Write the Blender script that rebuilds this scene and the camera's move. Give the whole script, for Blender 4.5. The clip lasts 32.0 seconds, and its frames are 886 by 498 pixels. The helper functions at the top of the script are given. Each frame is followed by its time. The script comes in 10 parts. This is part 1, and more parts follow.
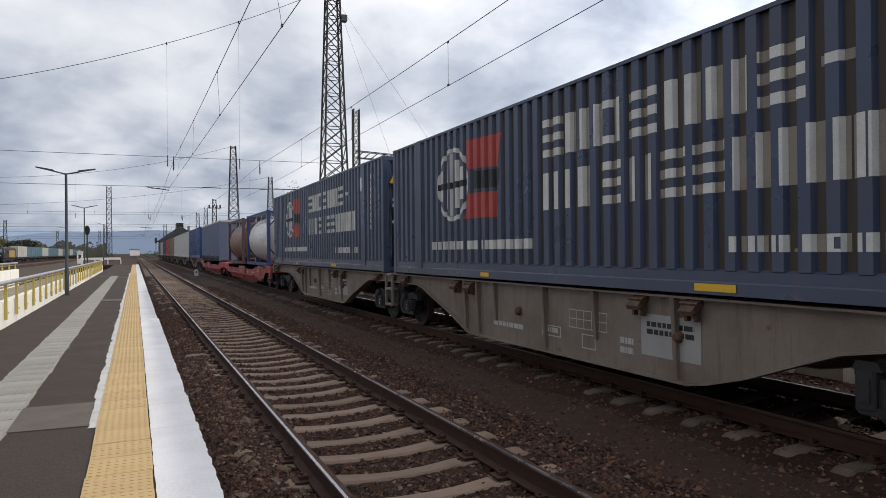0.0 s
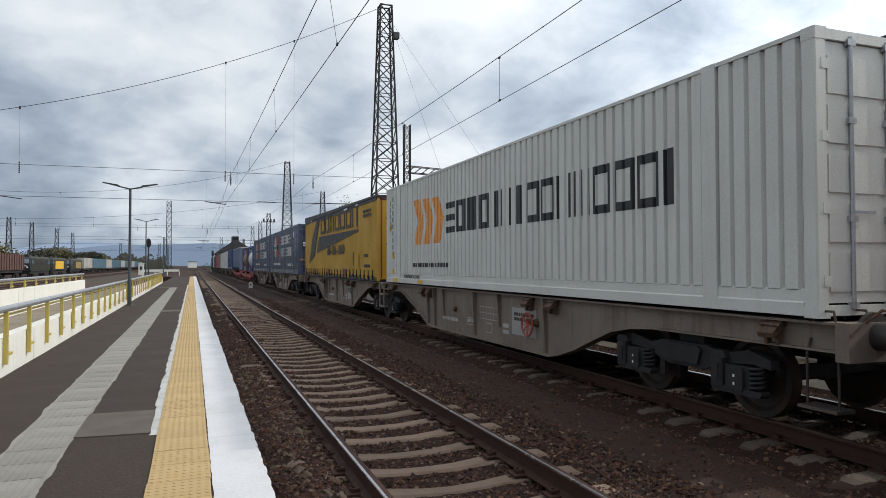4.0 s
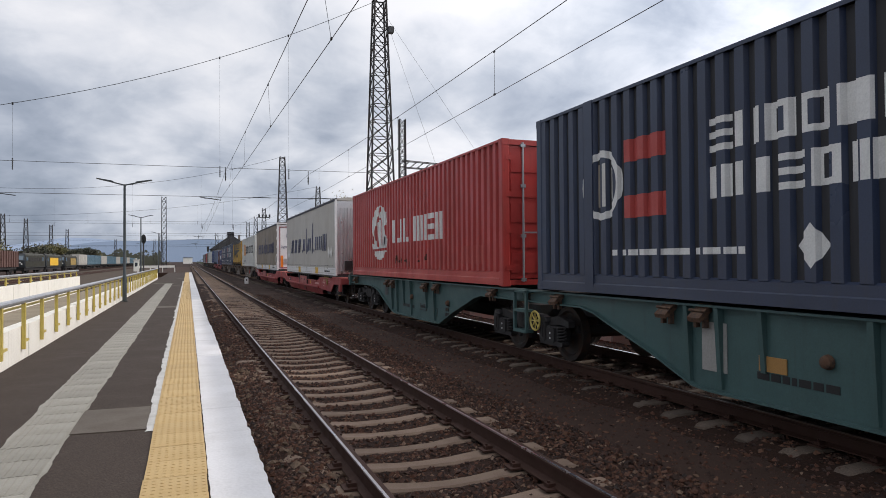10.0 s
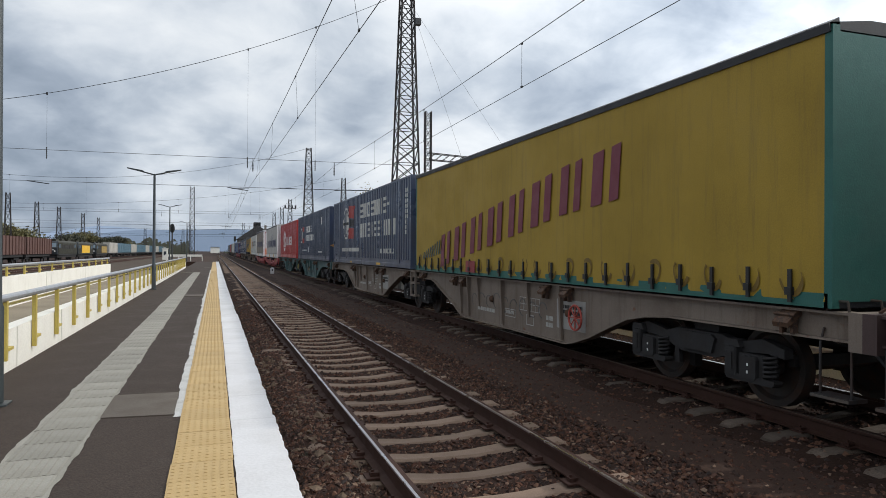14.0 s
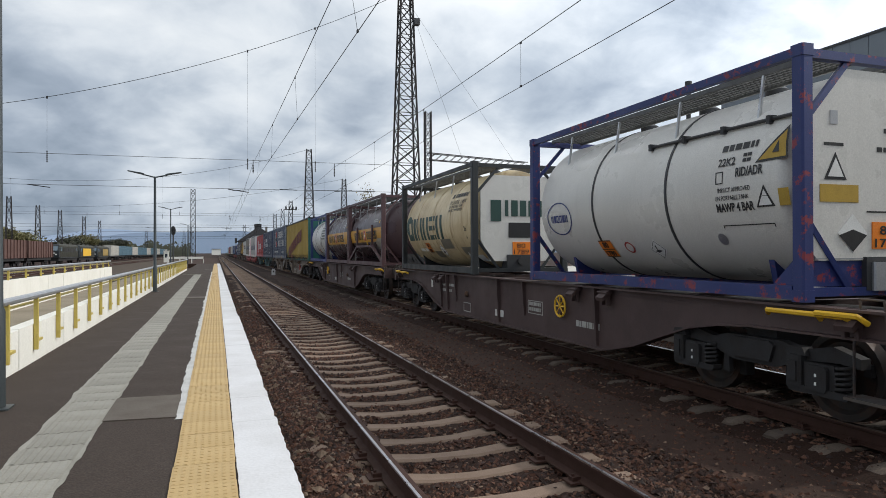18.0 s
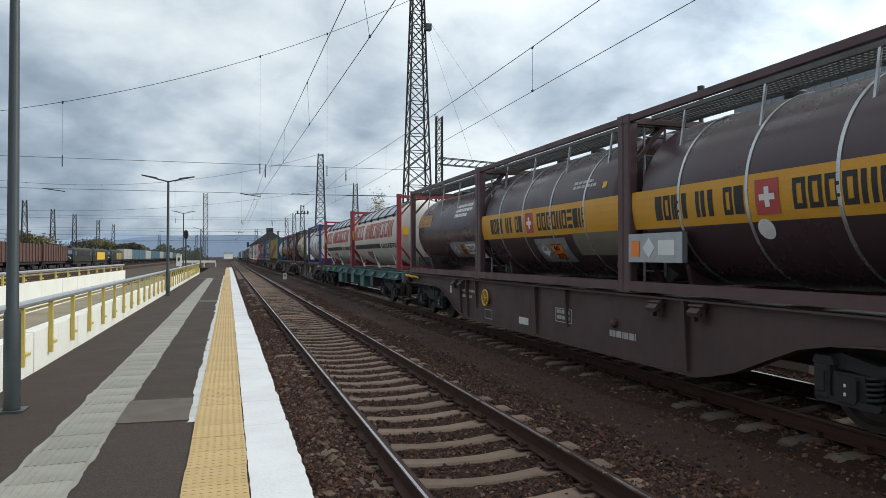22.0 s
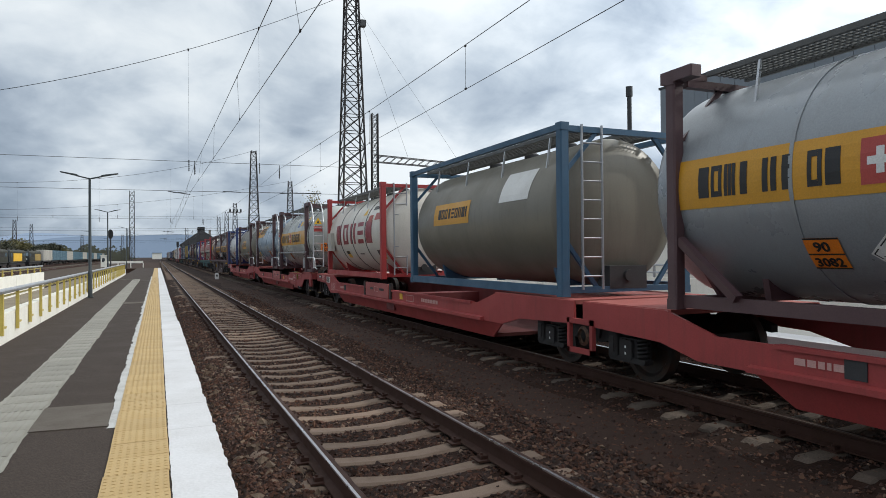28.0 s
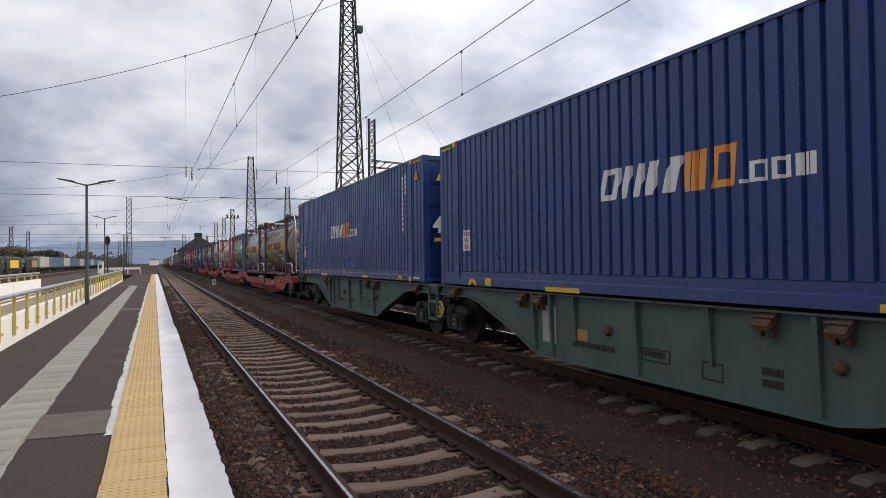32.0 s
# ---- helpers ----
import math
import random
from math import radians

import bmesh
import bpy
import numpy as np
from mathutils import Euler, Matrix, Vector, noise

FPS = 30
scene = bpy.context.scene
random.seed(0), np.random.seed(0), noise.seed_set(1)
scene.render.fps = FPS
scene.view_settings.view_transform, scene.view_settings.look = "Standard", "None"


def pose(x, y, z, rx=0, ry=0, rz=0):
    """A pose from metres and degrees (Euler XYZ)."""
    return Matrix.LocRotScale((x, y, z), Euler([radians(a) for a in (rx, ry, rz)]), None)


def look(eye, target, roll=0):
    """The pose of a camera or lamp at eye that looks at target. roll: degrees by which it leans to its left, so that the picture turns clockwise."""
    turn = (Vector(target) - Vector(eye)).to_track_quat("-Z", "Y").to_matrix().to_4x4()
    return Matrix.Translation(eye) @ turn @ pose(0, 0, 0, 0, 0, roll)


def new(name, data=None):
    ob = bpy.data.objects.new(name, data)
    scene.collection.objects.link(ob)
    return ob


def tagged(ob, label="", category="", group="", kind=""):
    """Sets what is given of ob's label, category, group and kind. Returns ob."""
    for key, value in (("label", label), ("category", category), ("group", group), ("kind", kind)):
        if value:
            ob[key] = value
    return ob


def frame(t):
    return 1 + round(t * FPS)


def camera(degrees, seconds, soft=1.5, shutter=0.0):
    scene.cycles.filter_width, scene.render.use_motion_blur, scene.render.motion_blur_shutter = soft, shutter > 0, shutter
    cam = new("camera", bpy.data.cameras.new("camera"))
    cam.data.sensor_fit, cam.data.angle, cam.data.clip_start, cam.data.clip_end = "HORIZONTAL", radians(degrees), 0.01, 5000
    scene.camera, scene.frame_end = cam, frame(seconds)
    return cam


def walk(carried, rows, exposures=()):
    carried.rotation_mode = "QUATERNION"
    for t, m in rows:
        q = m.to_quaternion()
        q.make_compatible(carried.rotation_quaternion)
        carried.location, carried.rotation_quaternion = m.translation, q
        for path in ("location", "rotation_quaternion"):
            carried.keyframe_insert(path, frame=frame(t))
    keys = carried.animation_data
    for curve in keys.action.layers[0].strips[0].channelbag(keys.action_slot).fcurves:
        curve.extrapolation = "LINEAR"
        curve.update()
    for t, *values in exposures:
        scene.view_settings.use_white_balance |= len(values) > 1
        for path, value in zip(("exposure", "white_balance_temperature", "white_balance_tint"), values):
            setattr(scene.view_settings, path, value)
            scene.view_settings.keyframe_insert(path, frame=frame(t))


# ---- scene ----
# one lens and one hand-held path from a standing place on the platform
cam = camera(67.0, 32.0, soft=0.55)
PATH = [
    (0, pose(0.022, -0.008, 1.437, 90.11, 0.55, -24.73)),
    (0.5, pose(0.016, -0.000, 1.437, 90.69, 0.20, -23.66)),
    (1, pose(0.014, -0.007, 1.440, 90.92, 0.21, -22.81)),
    (1.5, pose(0.007, -0.006, 1.438, 90.85, 0.22, -22.22)),
    (2, pose(0.001, -0.001, 1.439, 90.67, 0.09, -21.86)),
    (2.5, pose(-0.001, -0.005, 1.438, 91.29, 0.22, -21.30)),
    (3, pose(-0.000, -0.013, 1.443, 91.58, 0.21, -21.09)),
    (3.5, pose(-0.004, -0.013, 1.443, 91.50, 0.15, -20.89)),
    (5.5, pose(-0.008, 0.001, 1.439, 90.59, 0.00, -19.60)),
    (6, pose(0.000, 0.000, 1.440, 90.27, -0.00, -19.93)),
    (6.5, pose(0.007, -0.010, 1.438, 90.35, 0.18, -20.48)),
    (7, pose(0.012, -0.013, 1.442, 90.59, 0.32, -21.36)),
    (7.5, pose(0.013, -0.010, 1.439, 90.42, 0.52, -23.06)),
    (8, pose(0.026, -0.002, 1.443, 89.96, 1.03, -23.16)),
    (8.5, pose(0.018, -0.003, 1.442, 90.41, 0.94, -21.98)),
    (9, pose(0.002, -0.002, 1.440, 90.81, 0.83, -21.62)),
    (9.5, pose(-0.001, -0.012, 1.438, 91.04, 0.68, -21.21)),
    (10, pose(-0.001, -0.011, 1.442, 90.90, 0.42, -20.87)),
    (10.5, pose(-0.004, -0.010, 1.442, 90.94, 0.23, -20.41)),
    (11, pose(0.004, -0.013, 1.441, 91.08, 0.20, -19.88)),
    (11.5, pose(0.002, -0.014, 1.444, 91.12, 0.25, -19.81)),
    (12, pose(-0.003, -0.015, 1.445, 90.82, -0.15, -19.52)),
    (12.5, pose(-0.008, -0.016, 1.441, 90.82, -0.06, -19.26)),
    (13, pose(-0.004, -0.010, 1.443, 90.62, -0.01, -19.18)),
    (13.5, pose(-0.008, -0.009, 1.440, 90.42, -0.25, -19.06)),
    (15.5, pose(-0.010, -0.009, 1.437, 90.08, -0.13, -18.26)),
    (16, pose(-0.005, -0.004, 1.439, 90.32, -0.07, -18.52)),
    (16.5, pose(-0.005, -0.004, 1.435, 90.39, -0.02, -18.65)),
    (17, pose(-0.002, -0.010, 1.436, 90.38, 0.07, -18.48)),
    (17.5, pose(-0.005, -0.011, 1.437, 90.52, 0.05, -18.93)),
    (18, pose(-0.003, -0.013, 1.441, 90.27, 0.15, -18.72)),
    (18.5, pose(0.002, -0.011, 1.437, 90.18, -0.05, -18.92)),
    (19, pose(-0.003, -0.010, 1.442, 90.15, 0.04, -18.92)),
    (19.5, pose(-0.006, -0.006, 1.440, 90.24, 0.15, -18.55)),
    (20, pose(-0.003, -0.013, 1.439, 90.35, -0.02, -18.55)),
    (20.5, pose(-0.005, -0.014, 1.439, 90.68, 0.19, -18.21)),
    (21, pose(-0.009, -0.013, 1.439, 90.80, 0.01, -18.02)),
    (21.5, pose(-0.007, -0.015, 1.444, 90.69, 0.02, -17.83)),
    (22, pose(-0.008, -0.015, 1.442, 90.66, -0.02, -17.79)),
    (22.5, pose(0.000, -0.014, 1.440, 90.53, 0.03, -17.62)),
    (23, pose(0.015, -0.020, 1.441, 90.60, 0.23, -19.21)),
    (23.5, pose(0.038, -0.024, 1.440, 90.50, 0.57, -23.83)),
    (24, pose(0.044, -0.032, 1.435, 89.59, 0.74, -24.61)),
    (24.5, pose(0.069, -0.040, 1.430, 89.38, 0.45, -26.45)),
    (25, pose(0.072, -0.040, 1.431, 89.26, 0.94, -27.58)),
    (25.5, pose(0.066, -0.043, 1.430, 89.66, 1.12, -26.74)),
    (26, pose(0.057, -0.030, 1.432, 89.71, 1.09, -25.97)),
    (26.5, pose(0.061, -0.031, 1.431, 89.89, 0.69, -24.91)),
    (28.5, pose(0.048, -0.024, 1.426, 90.54, 0.43, -22.90)),
    (29, pose(0.044, -0.030, 1.435, 90.63, 0.14, -22.75)),
    (29.5, pose(0.035, -0.032, 1.436, 90.88, 0.29, -22.23)),
    (30, pose(0.035, -0.034, 1.434, 91.08, 0.21, -21.98)),
    (30.5, pose(0.038, -0.042, 1.436, 90.77, 0.27, -21.94)),
    (31, pose(0.035, -0.039, 1.438, 90.48, 0.26, -21.87)),
    (31.5, pose(0.038, -0.045, 1.431, 90.93, 0.23, -22.24)),
    (32, pose(0.053, -0.051, 1.433, 90.88, 0.75, -23.33)),
]
# the clip's white balance drifts: seconds, stops, kelvin, tint
EXPOSURES = [(t, 0.0, 6500 + 32 * d, 10 + d) for t, d in ((0, 3), (1.5, 4.5), (3.4, 0), (6, -5), (8, -1), (10, 3.5), (11.5, 2), (13, -0.5), (17, -1.5), (20, -1.5), (22, -5.5), (24, -3), (26, -5), (29, -1), (30.5, 3.5), (32, 5))]
walk(cam, PATH, EXPOSURES)

# ---- sky: overcast, broken cloud over a pale blue sky, a weak sun through thin cloud from behind the train ----
SUN_AZ, SUN_EL = 99.0, 35.2          # degrees from +y towards +x, and above the horizon


def build_world():
    w = bpy.data.worlds.new("overcast_sky")
    scene.world = w
    w.use_nodes = True
    nt = w.node_tree
    nt.nodes.clear()
    N, L = nt.nodes.new, nt.links.new
    out, bg = N("ShaderNodeOutputWorld"), N("ShaderNodeBackground")
    sky = N("ShaderNodeTexSky")
    sky.sky_type, sky.sun_disc = "NISHITA", False
    sky.sun_elevation, sky.sun_rotation = radians(SUN_EL), radians(SUN_AZ)
    sky.air_density, sky.dust_density, sky.ozone_density = 1.0, 2.0, 1.0
    co = N("ShaderNodeTexCoord")
    sep = N("ShaderNodeSeparateXYZ")
    L(co.outputs["Generated"], sep.inputs[0])

    def math(op, a, b=None, c=None):
        n = N("ShaderNodeMath")
        n.operation = op
        for k, v in enumerate((a, b, c)):
            if v is None:
                continue
            if isinstance(v, (int, float)):
                n.inputs[k].default_value = v
            else:
                L(v, n.inputs[k])
        return n.outputs[0]

    zc = math("MAXIMUM", math("ADD", sep.outputs[2], 0.42), 0.05)
    px, py = math("DIVIDE", sep.outputs[0], zc), math("DIVIDE", sep.outputs[1], zc)
    comb = N("ShaderNodeCombineXYZ")
    L(px, comb.inputs[0]), L(py, comb.inputs[1])

    def noise_tex(scale, detail, rough, dist, off):
        m = N("ShaderNodeMapping")
        m.inputs["Location"].default_value = off
        L(comb.outputs[0], m.inputs[0])
        n = N("ShaderNodeTexNoise")
        n.inputs["Scale"].default_value, n.inputs["Detail"].default_value = scale, detail
        n.inputs["Roughness"].default_value, n.inputs["Distortion"].default_value = rough, dist
        L(m.outputs[0], n.inputs["Vector"])
        return n.outputs["Fac"]

    def ramp(fac, stops):
        r = N("ShaderNodeValToRGB")
        while len(r.color_ramp.elements) < len(stops):
            r.color_ramp.elements.new(0.5)
        for e, (p, c) in zip(r.color_ramp.elements, stops):
            e.position, e.color = p, (*c, 1)
        L(fac, r.inputs[0])
        return r.outputs[0]

    body = noise_tex(1.9, 10, 0.50, 0.35, (3.1, 1.7, 0))
    wisp = noise_tex(5.5, 8, 0.55, 0.3, (7.0, 2.0, 1))
    mix = math("ADD", math("MULTIPLY", body, 0.68), math("MULTIPLY", wisp, 0.32))
    # thicker, greyer cloud low down, thin and bright overhead
    up = N("ShaderNodeMapRange")
    up.interpolation_type = "SMOOTHSTEP"
    up.inputs[1].default_value, up.inputs[2].default_value, up.inputs[3].default_value, up.inputs[4].default_value = 0.05, 0.55, -0.075, 0.11
    L(sep.outputs[2], up.inputs[0])
    side = N("ShaderNodeMapRange")
    side.interpolation_type = "SMOOTHSTEP"
    side.inputs[1].default_value, side.inputs[2].default_value, side.inputs[3].default_value, side.inputs[4].default_value = -0.22, 0.16, -0.010, 0.135
    L(sep.outputs[0], side.inputs[0])
    far = N("ShaderNodeMapRange")
    far.interpolation_type = "SMOOTHSTEP"
    far.inputs[1].default_value, far.inputs[2].default_value, far.inputs[3].default_value, far.inputs[4].default_value = 0.30, 0.60, 0.0, -0.075
    L(sep.outputs[0], far.inputs[0])
    mix = math("ADD", math("ADD", math("ADD", mix, up.outputs[0]), side.outputs[0]), far.outputs[0])
    cloud = ramp(mix, [(0.35, (0.285, 0.355, 0.455)), (0.45, (0.465, 0.54, 0.655)), (0.52, (0.64, 0.715, 0.82)), (0.60, (0.88, 0.94, 1.02)), (0.68, (1.06, 1.10, 1.15))])
    # brighter towards the hidden sun
    vm = N("ShaderNodeVectorMath")
    vm.operation = "DOT_PRODUCT"
    L(co.outputs["Generated"], vm.inputs[0])
    a, e = radians(SUN_AZ), radians(SUN_EL)
    vm.inputs[1].default_value = (np.sin(a) * np.cos(e), np.cos(a) * np.cos(e), np.sin(e))
    glow = math("ADD", 0.82, math("MULTIPLY", math("POWER", math("MAXIMUM", vm.outputs["Value"], 0.0), 2.2), 1.05))
    lit = N("ShaderNodeVectorMath")
    lit.operation = "SCALE"
    L(cloud, lit.inputs[0]), L(glow, lit.inputs["Scale"])
    cover = ramp(noise_tex(0.35, 5, 0.5, 0.2, (1.0, 9.0, 4)), [(0.30, (0.8, 0.8, 0.8)), (0.5, (0.97, 0.97, 0.97))])
    skys = N("ShaderNodeVectorMath")
    skys.operation = "SCALE"
    L(sky.outputs[0], skys.inputs[0])
    skys.inputs["Scale"].default_value = 0.11
    mx = N("ShaderNodeMix")
    mx.data_type = "RGBA"
    L(cover, mx.inputs["Factor"]), L(skys.outputs[0], mx.inputs[6]), L(lit.outputs[0], mx.inputs[7])
    L(mx.outputs[2], bg.inputs[0])
    bg.inputs[1].default_value = 1.0
    L(bg.outputs[0], out.inputs[0])
    sun = bpy.data.lights.new("sun", "SUN")
    sun.energy, sun.angle, sun.color = 2.0, radians(1.2), (1.0, 0.95, 0.87)
    ob = new("sun", sun)
    ob.matrix_basis = look((np.sin(a) * np.cos(e), np.cos(a) * np.cos(e), np.sin(e)), (0, 0, 0))


build_world()
# ---- materials ----
MATS = {}


def surface(name, color, rough=0.6, metal=0.0, spot=None, amount=0.35, scale=3.0, streak=0.0, bump=0.15, grain=60.0, vary=0.08, spec=0.5, stretch=(1, 1, 1), rust=None, rust_at=0.62, rand=0.0):
    """A weathered surface: base colour, broad stains of colour `spot`, fine grain, optional vertical streaks and rust patches."""
    m = bpy.data.materials.new(name)
    m.use_nodes = True
    nt = m.node_tree
    N, L = nt.nodes.new, nt.links.new
    b = nt.nodes["Principled BSDF"]
    b.inputs["Metallic"].default_value = metal
    b.inputs["Specular IOR Level"].default_value = spec
    co, mp = N("ShaderNodeTexCoord"), N("ShaderNodeMapping")
    mp.inputs["Scale"].default_value = stretch
    L(co.outputs["Object"], mp.inputs[0])

    def tex(s, d, r=0.55, src=None):
        n = N("ShaderNodeTexNoise")
        n.inputs["Scale"].default_value, n.inputs["Detail"].default_value, n.inputs["Roughness"].default_value = s, d, r
        L((src or mp).outputs[0], n.inputs["Vector"])
        return n.outputs["Fac"]

    def remap(f, a, bb, c=0.0, d=1.0):
        n = N("ShaderNodeMapRange")
        n.inputs[1].default_value, n.inputs[2].default_value, n.inputs[3].default_value, n.inputs[4].default_value = a, bb, c, d
        L(f, n.inputs[0])
        return n.outputs[0]

    def mixc(f, a, c):
        n = N("ShaderNodeMix")
        n.data_type = "RGBA"
        for k, v in ((0, f), (6, a), (7, c)):
            if isinstance(v, (float, int)):
                n.inputs[k].default_value = v
            elif isinstance(v, tuple):
                n.inputs[k].default_value = (*v, 1)
            else:
                L(v, n.inputs[k])
        return n.outputs[2]

    spot = spot or tuple(c * 0.6 for c in color)
    big, fine = tex(scale, 5, 0.6), tex(grain, 3)
    col = mixc(remap(big, 0.42, 0.68, 0.0, amount), color, spot)
    hi = tuple(min(1.0, c * (1 + 2.2 * vary)) for c in color)
    lo = tuple(c * (1 - 2.2 * vary) for c in color)
    g = mixc(remap(fine, 0.3, 0.7), lo, hi)
    col = mixc(0.45, col, g)
    if streak:
        ms = N("ShaderNodeMapping")
        ms.inputs["Scale"].default_value = (5.0, 5.0, 0.35)
        L(co.outputs["Object"], ms.inputs[0])
        st = tex(1.6, 6, 0.7, ms)
        col = mixc(remap(st, 0.52, 0.72, 0.0, streak), col, spot)
    if rust:
        rn = tex(scale * 2.3, 8, 0.72)
        col = mixc(remap(rn, rust_at, rust_at + 0.05, 0.0, 0.9), col, rust)
    if rand:          # each piece a little lighter or darker
        info = N("ShaderNodeObjectInfo")
        col = mixc(remap(info.outputs["Random"], 0.0, 1.0, 0.0, rand * 2), col, tuple(c * 0.5 for c in color))
    L(col, b.inputs["Base Color"])
    L(remap(big, 0.3, 0.7, max(0.05, rough - 0.12), min(1.0, rough + 0.12)), b.inputs["Roughness"])
    if bump:
        bp = N("ShaderNodeBump")
        bp.inputs["Strength"].default_value, bp.inputs["Distance"].default_value = bump, 0.01
        L(fine, bp.inputs["Height"])
        L(bp.outputs[0], b.inputs["Normal"])
    MATS[name] = m
    return m


DIRT = (0.055, 0.045, 0.038)
RUST = (0.16, 0.06, 0.025)
M_asphalt = surface("asphalt", (0.042, 0.030, 0.0235), 0.9, spot=(0.058, 0.048, 0.042), amount=0.6, scale=1.6, grain=70, vary=0.34, bump=0.5, spec=0.25)
M_patch = surface("asphalt_patch", (0.090, 0.073, 0.058), 0.88, amount=0.3, scale=3, grain=150, vary=0.15, bump=0.3)
M_yellow_tile = surface("yellow_tactile", (0.465, 0.325, 0.145), 0.75, spot=(0.40, 0.27, 0.115), amount=0.4, scale=2.5, grain=90, vary=0.1, rand=0.12)
M_grey_tile = surface("grey_tactile", (0.275, 0.262, 0.225), 0.8, spot=(0.16, 0.148, 0.125), amount=0.75, scale=1.6, grain=90, vary=0.14, rand=0.2)
M_white_paint = surface("white_paint", (0.60, 0.592, 0.60), 0.6, spot=(0.44, 0.425, 0.415), amount=0.75, scale=1.1, grain=40, vary=0.05, bump=0.25)
M_white_old = surface("white_paint_old", (0.54, 0.535, 0.54), 0.6, spot=(0.40, 0.39, 0.38), amount=0.7, scale=0.9, grain=40, vary=0.06, bump=0.25)
M_white_line = surface("worn_white_line", (0.46, 0.455, 0.44), 0.7, spot=(0.24, 0.22, 0.2), amount=0.7, scale=4, grain=50, vary=0.12)
M_wall_white = surface("whitewashed_concrete", (0.78, 0.76, 0.70), 0.75, spot=(0.5, 0.47, 0.4), amount=0.35, scale=1.0, streak=0.25, grain=50)
M_yellow_paint = surface("yellow_steel_paint", (0.50, 0.39, 0.09), 0.45, spot=(0.33, 0.25, 0.08), amount=0.5, scale=4)
M_galv = surface("galvanised_steel", (0.42, 0.43, 0.45), 0.4, metal=0.7, amount=0.4, scale=5)
M_ballast = surface("ballast_ground", (0.026, 0.0118, 0.0072), 0.95, spot=(0.015, 0.0085, 0.0062), amount=0.7, scale=1.3, grain=45, vary=0.35, bump=0.9, spec=0.2)
M_rock = surface("tan_rock", (0.13, 0.088, 0.058), 0.9, spot=(0.07, 0.042, 0.028), amount=0.7, scale=7, grain=40, vary=0.3, bump=0.6)
M_dust = surface("fine_gravel", (0.045, 0.0250, 0.0182), 0.95, spot=(0.022, 0.016, 0.013), amount=0.6, scale=1.0, grain=90, vary=0.25, bump=0.6, spec=0.2)
M_sleeper = surface("sleeper_concrete", (0.22, 0.152, 0.110), 0.9, spot=(0.10, 0.062, 0.042), amount=0.6, scale=3, grain=80, vary=0.15, bump=0.4, rand=0.25)
M_sleeper_dark = surface("sleeper_dirty", (0.120, 0.088, 0.066), 0.9, spot=(0.055, 0.036, 0.026), amount=0.8, scale=5, grain=60, vary=0.3, bump=0.6, rand=0.4)
M_rail = surface("rail_rust", (0.046, 0.0205, 0.0145), 0.8, spot=(0.045, 0.028, 0.018), amount=0.6, scale=5, spec=0.25)
M_railtop = surface("rail_polished", (0.50, 0.50, 0.53), 0.3, metal=1.0, spot=(0.2, 0.17, 0.15), amount=0.5, scale=2, bump=0.02)
# polished rail top painted dull brown, its sky reflection left out
M_railtop_dull = surface("rail_dull_brown", (0.11, 0.075, 0.060), 0.45, metal=0.6, spot=(0.05, 0.03, 0.022), amount=0.5, scale=2, bump=0.02)
M_railbright = surface("rail_mirror_polished", (0.72, 0.72, 0.74), 0.22, metal=1.0, spot=(0.55, 0.54, 0.53), amount=0.4, scale=2, bump=0.01)
M_steel_dark = surface("dark_steel", (0.05, 0.052, 0.056), 0.55, metal=0.4, spot=DIRT, amount=0.5, scale=3)
M_mast = surface("mast_steel", (0.032, 0.033, 0.035), 0.7, metal=0.2, spot=RUST, amount=0.25, scale=2, spec=0.3)
M_wire = surface("wire", (0.03, 0.03, 0.032), 0.5, metal=0.5, bump=0)
M_wire_pale = surface("grey_wire", (0.11, 0.115, 0.12), 0.55, metal=0.5, bump=0)
M_lamp = surface("lamp_pole_paint", (0.045, 0.055, 0.06), 0.45, metal=0.2, amount=0.3)
M_bogie = surface("bogie_grime", (0.030, 0.029, 0.030), 0.75, metal=0.1, spot=(0.035, 0.026, 0.02), amount=0.6, scale=6, spec=0.3)
M_wheel = surface("wheel_steel", (0.030, 0.025, 0.022), 0.6, metal=0.3, spot=RUST, amount=0.5, scale=6)
M_grey_wagon = surface("wagon_grey", (0.20, 0.16, 0.128), 0.7, spot=(0.082, 0.053, 0.036), amount=0.75, scale=1.1, streak=0.65, rust=RUST, rust_at=0.62)
M_green_wagon = surface("wagon_green", (0.072, 0.108, 0.094), 0.65, spot=(0.05, 0.06, 0.055), amount=0.5, scale=1.4, streak=0.4, rust=RUST, rust_at=0.72)
M_teal_wagon = surface("wagon_teal", (0.072, 0.155, 0.155), 0.6, spot=(0.06, 0.09, 0.085), amount=0.5, scale=1.4, streak=0.4, rust=RUST, rust_at=0.7)
M_brown_wagon = surface("wagon_brown", (0.070, 0.041, 0.038), 0.65, spot=(0.035, 0.025, 0.021), amount=0.5, scale=1.4, streak=0.35)
M_red_wagon = surface("wagon_red", (0.335, 0.047, 0.045), 0.6, spot=(0.15, 0.038, 0.034), amount=0.55, scale=1.2, streak=0.45)
# paler red for deck plates and the frame rim
M_red_top = surface("wagon_red_top", (0.38, 0.095, 0.080), 0.7, spot=(0.25, 0.10, 0.08), amount=0.5, scale=1.5)
M_blue_old = surface("container_blue_faded", (0.046, 0.063, 0.112), 0.34, spot=(0.085, 0.068, 0.060), amount=0.4, scale=1.0, streak=0.5, bump=0.05)
M_blue_dark = surface("container_navy", (0.030, 0.043, 0.082), 0.38, spot=(0.04, 0.04, 0.045), amount=0.4, scale=1.0, streak=0.35, bump=0.05)
